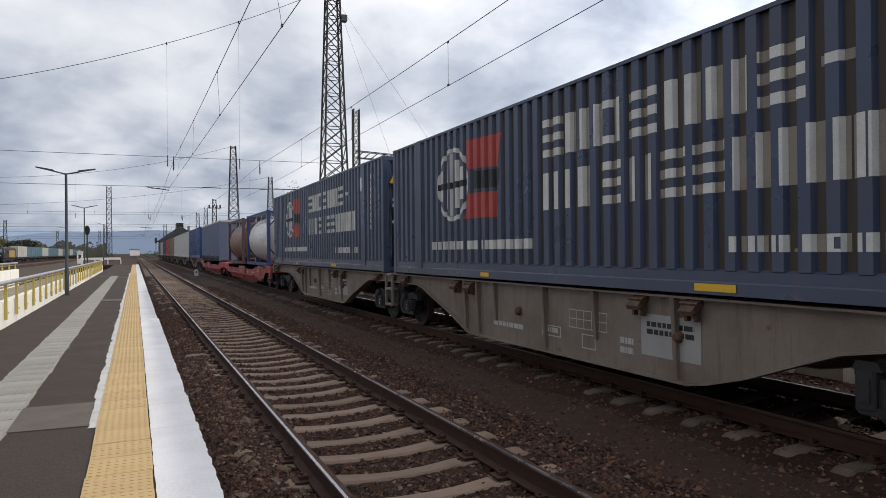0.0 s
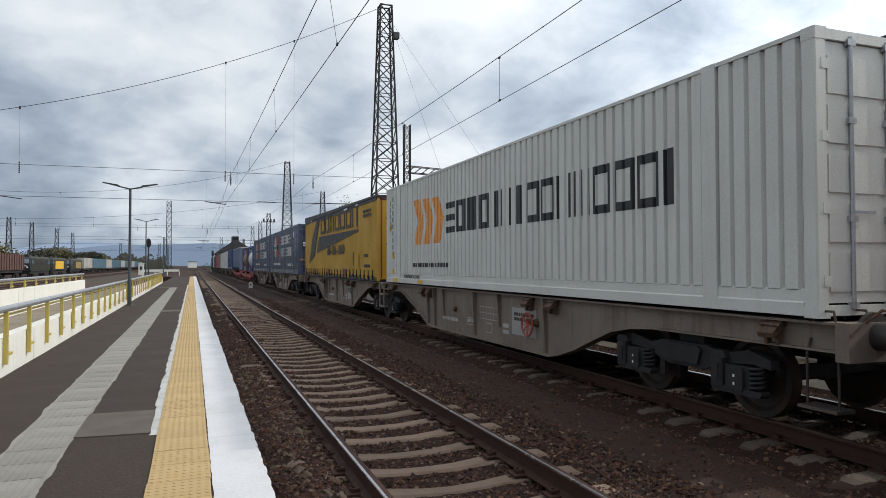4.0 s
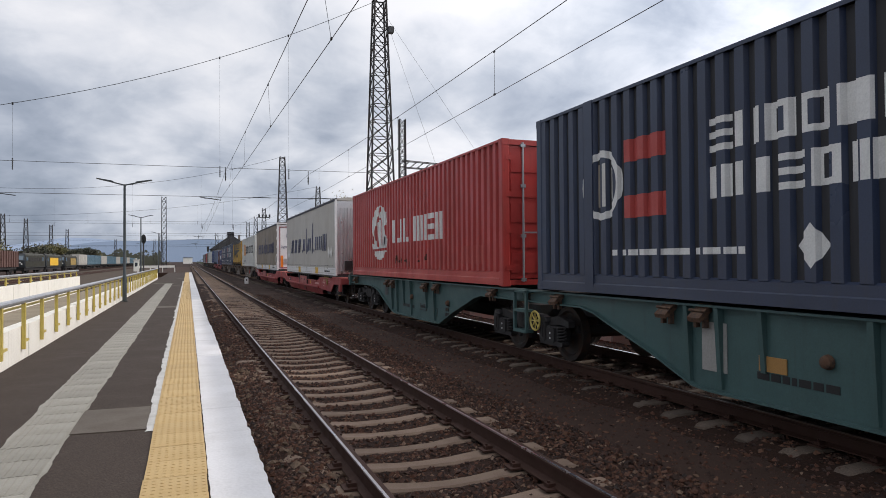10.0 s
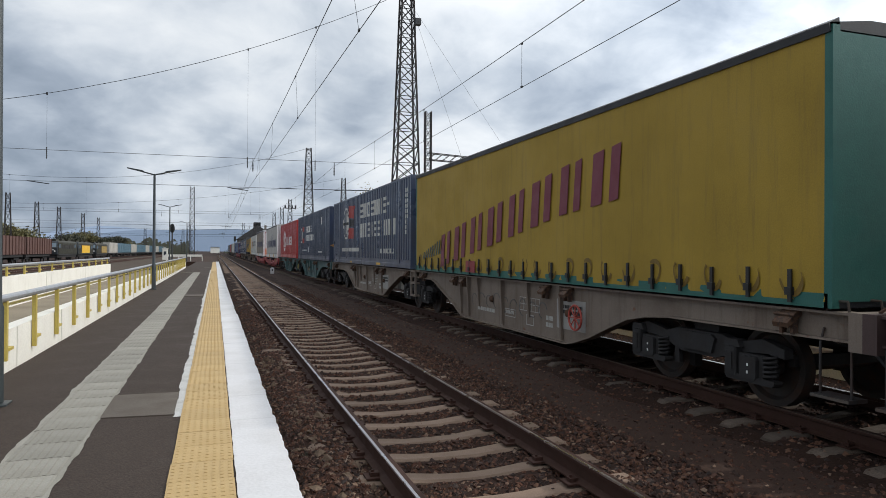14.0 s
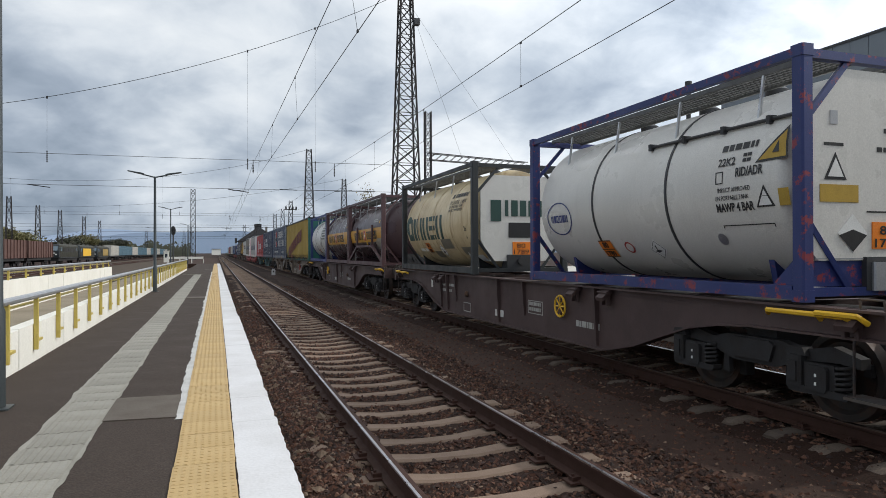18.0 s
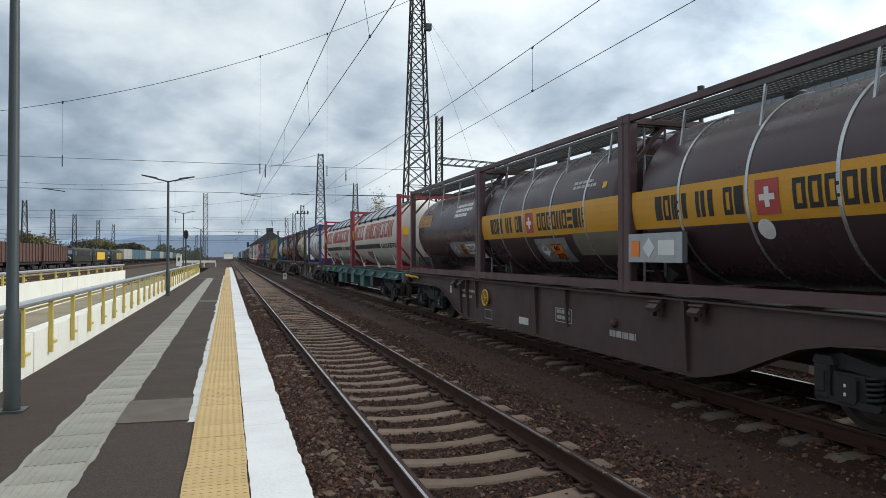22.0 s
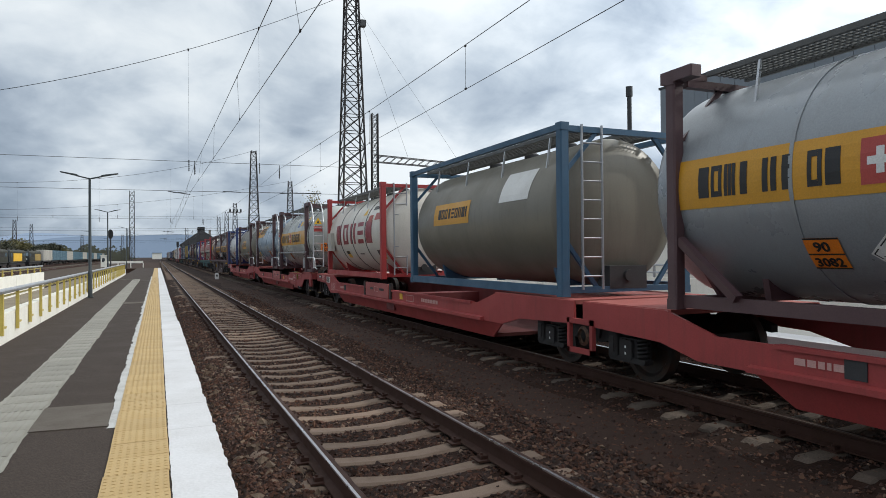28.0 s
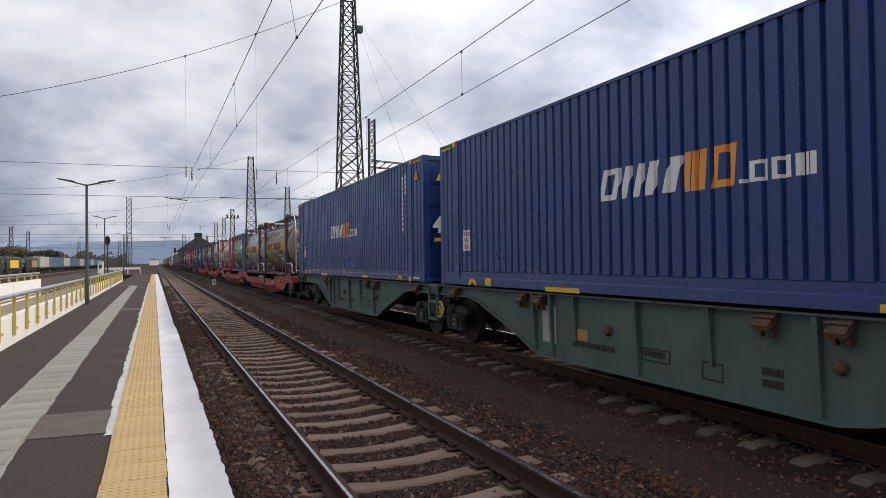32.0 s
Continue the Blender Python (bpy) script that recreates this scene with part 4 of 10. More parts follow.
def tree(x, y, h, w, seed, leaf, label, n=1400, size=0.22, z0=GROUND_Z, group="trees"):
    t = thing("tree", label, "tree", at=pose(x, y, z0), group=group)
    g, cs = leaf_crown(n, w, w, h * 0.33, h * 0.64, seed, size)
    part("crown", g, leaf, t)
    tr = Geo().lathe([(0, h * 0.03), (h * 0.3, h * 0.022), (h * 0.65, h * 0.012), (h * 0.9, 0.02)], 8, axis="z")
    for cx, cy, cz, s in cs:
        tr.tube((0, 0, h * 0.32 + 0.02 * cz), (cx * 0.9, cy * 0.9, cz), h * 0.008, 5, 0.015)
    part("trunk", tr, M_bark, t)
    return t


M_leaf_yellow = surface("yellow_autumn_leaf", (0.20, 0.15, 0.035), 0.7, spot=(0.12, 0.11, 0.03), amount=0.7, scale=0.8)


def plants():
    r = random.Random(21)
    tree(25.8, 118, 13.6, 2.6, 3, M_leaf_yellow, "bare-branched autumn tree with yellow-green leaves behind the train", 1000, 0.16)
    tree(19.6, 29.5, 3.8, 1.5, 4, M_leaf, "yellow-green bush beside the station building", 1500, 0.14)
    tree(28.4, 33.0, 5.2, 2.1, 6, M_leaf_green, "dark green bush beside the station building", 1500, 0.16)
    k = 0
    for x, y, h, w in ((-44, 176, 7.5, 4.5), (-47, 186, 6.2, 4.5), (-44, 235, 7.0, 5), (-42, 255, 8.0, 5), (-46, 268, 8.4, 5), (-43, 285, 7.2, 5), (-48, 300, 7.4, 6), (-42, 325, 8.4, 6), (-46, 345, 8.5, 6), (-44, 370, 7.5, 6), (-60, 230, 6, 6), (-62, 205, 6, 6)):
        tree(x, y, h, w, 30 + k, M_leaf_green if k % 3 else M_leaf, "dull green and brown tree behind the yard wagons", 2600, 0.36)
        k += 1
    # scrub and weeds far along the line
    g = Geo()
    for _ in range(9000):
        y = r.uniform(300, 700)
        x = r.choice((-1, 1)) * r.uniform(16, 70) - (8 if r.random() < 0.5 else 0)
        s = r.uniform(0.2, 0.5)
        z = GROUND_Z + abs(r.gauss(0, 1.3)) * (0.5 + 0.5 * math.sin(y * 0.11 + x * 0.2) ** 2)
        g.add([(x - s, y, z), (x, y - s * 0.4, z - s * 0.8), (x + s, y, z), (x, y + s * 0.4, z + s * 0.8)], [(0, 1, 2, 3)])
    for _ in range(12000):        # woods behind the yard
        y = r.uniform(330, 620)
        x = -r.uniform(0.035, 0.30) * y
        top = 4.6 + 2.2 * math.sin(x * 0.13 + y * 0.05) + 1.5 * math.sin(x * 0.41 + 1.3)
        s, z = r.uniform(0.35, 0.8), GROUND_Z + max(0.6, top) * r.random() ** 0.6
        g.add([(x - s, y, z), (x, y - s * 0.4, z - s * 0.8), (x + s, y, z), (x, y + s * 0.4, z + s * 0.8)], [(0, 1, 2, 3)])
    solid("distant_scrub", g, M_leaf_green, "distant dull green scrub along the railway", "bushes", kind="stuff")
    # small weeds in the ballast
    g = Geo()
    for _ in range(420):
        cx, cy = r.choice((0.62, 0.75, 0.9, 1.05)) + r.gauss(0, 0.1), r.uniform(3.5, 26)
        for _ in range(5):
            a = r.uniform(0, 6.28)
            hh = r.uniform(0.02, 0.07)
            dx, dy = math.cos(a) * hh * 0.7, math.sin(a) * hh * 0.7
            zz = GROUND_Z + 0.0
            g.add([(cx - dy * 0.12, cy + dx * 0.12, zz), (cx + dy * 0.12, cy - dx * 0.12, zz), (cx + dx, cy + dy, zz + hh + 0.03)], [(0, 1, 2)])
    solid("weeds", g, M_leaf_green, "tiny green weeds in the ballast", "weeds", kind="stuff")


plants()


# ---- hills, yard, far buildings ----
def hills():
    r = random.Random(5)
    for k, (d, base, amp, seed) in enumerate(((2300, 44, 34, 1), (3300, 74, 52, 9))):
        v, f, n = [], [], 90
        for i in range(n + 1):
            a = -1.35 + 2.7 * i / n
            h = base + amp * (0.5 + 0.5 * math.sin(a * 5.3 + seed)) * 0.7 + amp * 0.3 * math.sin(a * 17 + seed * 2) + amp * 0.12 * math.sin(a * 43)
            h *= 0.55 + 0.45 * math.cos(a * 1.2 + 0.15)
            h *= 0.25 + 0.75 * min(1.0, max(0.0, (a + 0.27) / 0.12))
            v += [(d * math.sin(a), d * math.cos(a), -6), (d * math.sin(a) * 1.04, d * math.cos(a) * 1.04, max(4, h))]
        f = [(2 * i, 2 * i + 2, 2 * i + 3, 2 * i + 1) for i in range(n)]
        g = Geo().add(v, f)
        g.smooth = True
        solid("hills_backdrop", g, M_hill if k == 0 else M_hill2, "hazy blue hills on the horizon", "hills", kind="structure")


# farther ridge: more haze mixed into the colour, so paler
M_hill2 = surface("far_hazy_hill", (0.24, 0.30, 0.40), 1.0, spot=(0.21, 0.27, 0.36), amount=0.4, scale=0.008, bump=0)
hills()


def gondola(x, y, L, H, material, label, ribs=10):
    w = thing("gondola_wagon", label, "freight wagon", at=pose(x, y, RAIL_Z), group="parked yard wagons")
    part("body", Geo().box(-1.45, 1.45, -L, 0, 1.1, H), material, w)
    for k in range(ribs + 1):
        part("side_rib", Geo().box(1.45, 1.55, -L * k / ribs - 0.07, -L * k / ribs + 0.07, 1.1, H), material, w)
    part("underframe", Geo().box(-1.3, 1.3, -L + 0.2, -0.2, 0.75, 1.1), M_bogie, w)
    for b in (-2, -L + 2):
        g = Geo()
        for a in (-0.9, 0.9):
            g.lathe([(-0.85, 0.001), (-0.85, 0.46), (-0.72, 0.46), (-0.72, 0.001)], 14, (b + a, 0.46), axis="x")
            g.lathe([(0.72, 0.001), (0.72, 0.46), (0.85, 0.46), (0.85, 0.001)], 14, (b + a, 0.46), axis="x")
        g.box(-1.05, 1.05, b - 1.2, b + 1.2, 0.45, 0.72)
        part("bogie", g, M_bogie, w)
    return w


def locomotive(x, y, panel=None):
    w = thing("locomotive", "dark diesel locomotive parked in the railway yard" if not panel else "dark diesel locomotive with a yellow side panel in the yard", "locomotive", at=pose(x, y, RAIL_Z), group="parked yard wagons")
    body = part("body", Geo().prism([(-1.45, 1.0), (1.45, 1.0), (1.45, 2.75), (1.38, 2.95), (1.05, 3.18), (-1.05, 3.18), (-1.38, 2.95), (-1.45, 2.75)], "y", -14.6, 0), M_loco, w)
    if panel:
        part("side_panel", Geo().box(1.46, 1.5, *panel, 1.15, 2.55), M_yellow_print if panel[0] < -9 else M_yellow_old, w, "yellow side panel")
    cab = part("cab_front", Geo().prism([(-14.6, 1.0), (-15.05, 1.0), (-15.1, 2.0), (-14.85, 2.95), (-14.6, 3.1)], "x", -1.4, 1.4), M_loco_blue, w, "dark blue cab front")
    for x0, x1 in ((-1.2, -0.1), (0.1, 1.2)):
        part("cab_window", Geo().add([(x0, -15.08, 2.12), (x1, -15.08, 2.12), (x1, -14.91, 2.78), (x0, -14.91, 2.78)], [(0, 1, 2, 3)]), M_glass_sky, cab)
    for x in (-1.0, 1.0):
        part("head_lamp", Geo().lathe([(-15.07, 0.12), (-15.12, 0.12), (-15.12, 0.001)], 12, (x, 1.5)), M_white, cab)
    part("front_stripe", Geo().box(-0.9, 0.9, -15.11, -15.05, 1.62, 1.82), M_white_line, cab)
    for y0 in (-14.2, -2.2):
        part("side_window", Geo().box(1.45, 1.47, y0, y0 + 1.1, 2.0, 2.6), M_glass_sky, body)
    for k in range(5):
        part("side_grille", Geo().box(1.45, 1.475, -12.2 + 1.9 * k, -10.9 + 1.9 * k, 1.9, 2.5), M_bogie, body)
    part("walkway_edge", Geo().box(-1.5, 1.52, -14.9, 0, 0.94, 1.02), M_steel_dark, w)
    part("underframe", Geo().box(-1.3, 1.3, -14.8, -0.2, 0.5, 1.1), M_bogie, w)
    for k in range(3):
        part("roof_box", Geo().box(-0.7, 0.7, -13 + 4.6 * k, -10.5 + 4.6 * k, 3.17, 3.42), M_loco, w)
    for b in (-3, -12):
        g = Geo()
        for a in (-1.2, 1.2):
            for sx in (-0.85, 0.72):
                g.lathe([(sx, 0.001), (sx, 0.5), (sx + 0.13, 0.5), (sx + 0.13, 0.001)], 14, (b + a, 0.5), axis="x")
        g.box(-1.05, 1.05, b - 1.6, b + 1.6, 0.45, 0.8)
        part("bogie", g, M_bogie, w)
    return w


M_yellow_old = surface("old_machine_yellow", (0.30, 0.2, 0.05), 0.7, spot=(0.12, 0.08, 0.04), amount=0.6)
M_glass_sky = glass("cab_glass", (0.10, 0.15, 0.19), 0.12)
M_loco_blue = surface("loco_blue_black", (0.022, 0.028, 0.034), 0.5, spot=(0.05, 0.04, 0.03), amount=0.5)
M_loco = surface("loco_dark", (0.026, 0.026, 0.018), 0.6, spot=(0.06, 0.04, 0.022), amount=0.5, spec=0.2)


def yard():
    X = -24.5
    yt = track("yard_track", X, 20, 600, "yard track with parked wagons")
    yt2 = track("yard_track_2", X + 9, 20, 600, "empty rusty yard track")
    y = 54.4
    for k in range(4):
        gondola(X, y + 14.6, 13.6, 3.35, M_rusty_wagon, "rusty brown ribbed gondola wagon in the yard")
        y += 14.6
    locomotive(X, 132.5)
    locomotive(X, 149.0, (-12.0, -4.0))
    locomotive(X, 168.0, (-8.5, -1.5))
    y = 169.5
    for k in range(16):
        gondola(X, y + 14.2, 13.2, 3.5, M_old_blue if k % 3 else M_tarp_light, "pale blue ribbed hopper wagon in the yard" if k % 3 else "pale grey ribbed hopper wagon in the yard")
        y += 14.2
    # lattice masts of the yard, far and small
    for x, yy, h in ((-43.1, 169.8, 14.5), (-44.0, 199, 14.5), (-43, 220, 14.5), (-42.5, 254.5, 14.5), (-42.6, 287, 14.5), (-30, 330, 12), (-9, 260, 12), (-14, 330, 12), (18, 174, 15.2), (18, 196, 14.5), (18, 222, 14.5), (14.5, 270, 13), (9.6, 250, 12)):
        lattice("yard_mast", x, yy, 1.5, 0.8, h, 2.6, "far lattice mast in the railway yard", "yard masts", leg=0.12)
    fl = thing("floodlight_ring", "ring of dark floodlights near a yard mast's head", "floodlight", at=pose(18, 174, GROUND_Z + 12.9))
    part("platform_ring", Geo().box(-1.5, 1.5, -0.8, 0.8, 0, 0.12), M_mast, fl)
    for k in range(4):
        part("lamp_box", Geo().box(-1.45 + 0.85 * k, -1.05 + 0.85 * k, -1.0, -0.5, 0.12, 0.75, 0.05), M_steel_dark, fl)
    for x0, x1, yy, z in ((-80, 20, 190, 7.5), (-80, 20, 236, 7.2), (-60, 24, 300, 8)):
        wire("yard_span_wire", sag((x0, yy, z), (x1, yy, z), 0.5), 0.03, "thin span wire over the far yard")
    # old depot with a hipped dark roof beside the line
    d = thing("depot_house", "old two-storey depot house with a dark hipped roof", "building", at=pose(19.5, 340, GROUND_Z))
    part("house_wall", Geo().box(-9, 9, -12, 12, 0, 7.5), M_render_dark, d)
    rf = Geo().add([(-10, -13, 7.4), (10, -13, 7.4), (10, 13, 7.4), (-10, 13, 7.4), (0, -4, 14.6), (0, 4, 14.6)], [(0, 1, 4), (1, 2, 5, 4), (2, 3, 5), (3, 0, 4, 5), (3, 2, 1, 0)])
    part("roof", rf, M_roof_dark, d, "dark hipped roof")
    part("roof_lantern", Geo().box(-1.5, 1.5, -2, 2, 13.4, 16.0), M_roof_dark, d)
    part("chimney", Geo().box(3, 4, -6, -5, 10, 14.5), M_render_dark, d)
    for k in range(5):
        for zz in (1.4, 4.6):
            part("window", Geo().box(-9.06, -9.0, -10 + 4.4 * k, -8.4 + 4.4 * k, zz, zz + 1.7), M_glass, d)
    for k in range(4):
        for zz in (1.4, 4.6):
            part("window", Geo().box(-7.5 + 4.2 * k, -6.2 + 4.2 * k, -12.06, -12.0, zz, zz + 1.7), M_glass, d)
    # signal box, signal post and kilometre stone
    s = thing("signal_post", "tall black signal post with an oval head on the platform", "signal", at=pose(-3.5, 62, 0))
    part("post", Geo().tube((0, 0, 0), (0, 0, 3.3), 0.06, 10), M_steel_dark, s)
    part("signal_head", Geo().prism([(0.2 * math.cos(k * math.pi / 10), 3.35 + 0.40 * math.sin(k * math.pi / 10)) for k in range(20)], "y", -0.08, 0.1), M_black, s, "oval black signal plate")
    for zz in (3.5, 3.2):
        part("signal_hood", Geo().lathe([(-0.09, 0.07), (-0.2, 0.075), (-0.2, 0.06), (-0.09, 0.055)], 12, (0, zz)), M_black, s)
    m = thing("kilometre_stone", "small white marker stone with a dark number panel beside the track", "marker stone", at=pose(4.74, 60.2, GROUND_Z))
    part("stone", Geo().prism([(-0.16, 0), (0.16, 0), (0.16, 0.46), (0.09, 0.55), (-0.09, 0.55), (-0.16, 0.46)], "y", -0.08, 0.08), M_white_paint, m)
    part("number_panel", Geo().box(-0.06, 0.06, -0.086, -0.08, 0.24, 0.4), M_black, m)
    br = thing("white_barrier", "low white barrier with posts at the platform's far end", "barrier", at=pose(0, 100, -0.02))
    part("rail_board", Geo().box(-6.5, -1.7, -0.05, 0.05, 0.62, 0.92), M_wall_white, br)
    for k in range(4):
        part("post", Geo().box(-6.4 + 1.55 * k, -6.28 + 1.55 * k, -0.06, 0.06, 0, 0.62), M_wall_white, br)
    w = thing("white_hut", "small white hut at the end of the platform", "hut", at=pose(-9.8, 150, GROUND_Z))
    part("outer_wall", Geo().box(-0.5, 0.5, -0.5, 0.5, 0, 2.3), M_wall_white, w)
    part("roof", Geo().box(-0.6, 0.6, -0.6, 0.6, 2.3, 2.42), M_wall_white, w)
    part("window", Geo().box(-0.25, 0.25, -0.52, -0.5, 1.0, 1.8), M_glass, w)
    far = thing("far_white_building", "pale low building at the end of the line", "building", at=pose(2, 620, GROUND_Z))
    part("outer_wall", Geo().box(-5.7, 1.7, -5, 5, 0, 5.0), M_wall_white, far)
    part("roof", Geo().box(-6.0, 2.0, -5.3, 5.3, 5.0, 5.5), M_clad, far)
    for x in (-30, 34):
        b = thing("far_shed", "long grey shed far along the yard", "building", at=pose(x * 2.2, 420, GROUND_Z))
        part("outer_wall", Geo().box(-10, 10, -30, 30, 0, 6), M_render_dark, b)
        part("roof", Geo().prism([(-11, 6), (11, 6), (0, 9)], "y", -31, 31), M_roof_dark, b)
    sg = thing("far_signal", "far railway signal mast with a black head", "signal", at=pose(4.4, 165, GROUND_Z))
    part("post", Geo().tube((0, 0, 0), (0, 0, 5.2), 0.07, 8), M_steel_dark, sg)
    part("signal_head", Geo().box(-0.25, 0.25, -0.12, 0.12, 4.2, 5.4), M_black, sg)


M_render_dark = surface("sooty_render", (0.20, 0.18, 0.16), 0.9, amount=0.4, streak=0.3)
yard()
# ---- the freight train; local y = 0 at the front of each car, -y towards its tail, z = 0 on the rails ----
MOVERS = []                       # (thing, y at the start)


def keyed(ob, y0):
    ob.matrix_basis = pose(TRAIN_C, y0, RAIL_Z)
    MOVERS.append((ob, y0))
    return ob


def bogie_mesh_parts():
    side = Geo()
    # cast side frame in outline (y, z), with a pedestal over each axle box
    side.prism([(-1.32, 0.60), (-1.32, 0.70), (-1.02, 0.78), (-0.62, 0.70), (-0.40, 0.76), (0.40, 0.76), (0.62, 0.70), (1.02, 0.78), (1.32, 0.70), (1.32, 0.60), (1.10, 0.63), (0.70, 0.60), (0.50, 0.53), (0.30, 0.47), (-0.30, 0.47), (-0.50, 0.53), (-0.70, 0.60), (-1.10, 0.63)], "x", -0.07, 0.05)
    side.prism([(-0.32, 0.70), (-0.26, 0.74), (0.26, 0.74), (0.32, 0.70), (0.26, 0.52), (-0.26, 0.52)], "x", -0.11, -0.07)
    for a in (-0.46, 0.46):
        side.prism([(a - 0.05, 0.30), (a + 0.05, 0.30), (a + 0.04, 0.62), (a - 0.04, 0.62)], "x", -0.03, 0.03)
    # spring seats under the axle boxes
    for a in (-0.9, 0.9):
        side.prism([(a - 0.36, 0.325), (a - 0.33, 0.29), (a + 0.33, 0.29), (a + 0.36, 0.325), (a + 0.36, 0.36), (a - 0.36, 0.36)], "x", -0.15, -0.02)
    box = Geo()
    box.prism([(-0.17, 0.30), (0.17, 0.30), (0.20, 0.42), (0.17, 0.60), (-0.17, 0.60), (-0.20, 0.42)], "x", -0.12, 0.10)
    box.prism([(-0.10, 0.33), (0.10, 0.33), (0.12, 0.36), (0.12, 0.55), (0.10, 0.58), (-0.10, 0.58), (-0.12, 0.55), (-0.12, 0.36)], "x", -0.165, -0.12)
    damper = Geo().box(-0.17, -0.02, -0.09, 0.09, 0.34, 0.66, 0.02).prism([(-0.13, 0.66), (0.13, 0.66), (0.09, 0.74), (-0.09, 0.74)], "x", -0.14, 0.0)
    damper.box(-0.185, -0.17, -0.05, 0.05, 0.40, 0.60)
    turn = [(0.066 * math.cos(0.785 * k), 0.066 * math.sin(0.785 * k), 0.37 + 0.0062 * k) for k in range(42)]
    spring = Geo().path(turn, 0.017, 6)
    spring.smooth = True
    wheel = Geo()
    for s in (-1, 1):
        x = s * 0.75
        wheel.lathe([(x - s * 0.07, 0.001), (x - s * 0.07, 0.12), (x - s * 0.03, 0.36), (x - s * 0.07, 0.40), (x - s * 0.07, 0.46), (x + s * 0.06, 0.45), (x + s * 0.06, 0.38), (x + s * 0.02, 0.34), (x - s * 0.0, 0.12), (x + s * 0.06, 0.10), (x + s * 0.06, 0.001)], 28, (0, 0), axis="x")
    wheel.tube((-1.0, 0, 0), (1.0, 0, 0), 0.08, 10)
    bol = Geo().box(-0.95, 0.95, -0.22, 0.22, 0.62, 0.90)
    bol.box(-0.85, 0.85, -1.25, -1.17, 0.5, 0.62).box(-0.85, 0.85, 1.17, 1.25, 0.5, 0.62)
    brake = Geo().box(-0.06, 0.06, -0.05, 0.05, 0.25, 0.60)
    tag = Geo().box(-0.15, -0.143, -0.011, 0.011, 0.39, 0.422).box(-0.15, -0.143, -0.011, 0.011, 0.475, 0.505)
    return [mesh("side_frame", side, M_bogie), mesh("axle_box", box, M_bogie), mesh("coil_spring", spring, M_bogie), mesh("wheelset", wheel, M_wheel), mesh("bolster", bol, M_bogie), mesh("brake_block", brake, M_bogie), mesh("axle_tag", tag, M_white), mesh("damper", damper, M_bogie)]


BG = bogie_mesh_parts()


def bogie(parent, y):
    b = part("bogie", BG[4], None, parent, "black grimy two-axle bogie", at=pose(0, y, 0))
    for s in (-1, 1):
        part("side_frame", BG[0], None, b, at=pose(s * 1.0, 0, 0))
        for a in (-0.9, 0.9):
            part("axle_box", BG[1], None, b, at=pose(s * 1.0, a, 0, 0, 0, 0 if s < 0 else 180))
            if s < 0:
                part("coil_spring", BG[2], None, b, "black coil spring", at=pose(-1.09, a - 0.26, 0))
                part("damper", BG[7], None, b, at=pose(-1.0, a + 0.27, 0))
    for a in (-0.9, 0.9):
        part("wheelset", BG[3], None, b, at=pose(0, a, 0.46))
        part("axle_tag", BG[6], None, b, at=pose(-1.02, a, 0))
    for x in (-0.76, 0.76):
        for dy in (-0.42, 0.42):
            part("brake_block", BG[5], None, b, at=pose(x, dy, 0))
    return b


def buffers(w, y, s, mat_box=None):
    """Buffer pair, coupler and hoses at the end y; s = 1 for the front end."""
    for x in (-0.875, 0.875):
        g = Geo().lathe([(y, 0.13), (y + s * 0.28, 0.12), (y + s * 0.281, 0.085), (y + s * 0.50, 0.085), (y + s * 0.51, 0.22), (y + s * 0.545, 0.225), (y + s * 0.55, 0.001)], 20, (x, 1.05))
        part("buffer", g, M_buffer, w, "round worn grey steel buffer")
    g = Geo().box(-0.05, 0.05, min(y, y + s * 0.45), max(y, y + s * 0.45), 0.98, 1.10)
    g.path([(0, y + s * 0.2, 0.98), (0.03, y + s * 0.42, 0.75), (0.0, y + s * 0.5, 0.62)], 0.03)
    part("coupler", g, M_steel_dark, w)
    for x in (-0.35, 0.3):
        g = Geo().path([(x, y + s * 0.02, 0.85), (x, y + s * 0.18, 0.62), (x - 0.1, y + s * 0.35, 0.55), (x - 0.12, y + s * 0.5, 0.72)], 0.022)
        part("brake_hose", g, M_black, w, "black rubber brake hose")


M_buffer = surface("buffer_steel", (0.052, 0.047, 0.043), 0.45, metal=0.4, spot=(0.07, 0.05, 0.035), amount=0.6, scale=5)
M_yellow_dirty = surface("dirty_yellow", (0.24, 0.15, 0.025), 0.6, spot=(0.10, 0.06, 0.025), amount=0.7, scale=7)
M_step_dark = surface("step_black_steel", (0.032, 0.030, 0.030), 0.6, metal=0.2, spot=RUST, amount=0.4, scale=6)
# shade inside the pockets, painted as a darker red with grime streaks
M_red_shaded = surface("pocket_red_shaded", (0.16, 0.028, 0.028), 0.7, spot=(0.05, 0.022, 0.02), amount=0.7, scale=1.5, streak=0.4)
M_step = surface("step_steel", (0.105, 0.092, 0.08), 0.6, metal=0.3, spot=RUST, amount=0.5, scale=6)


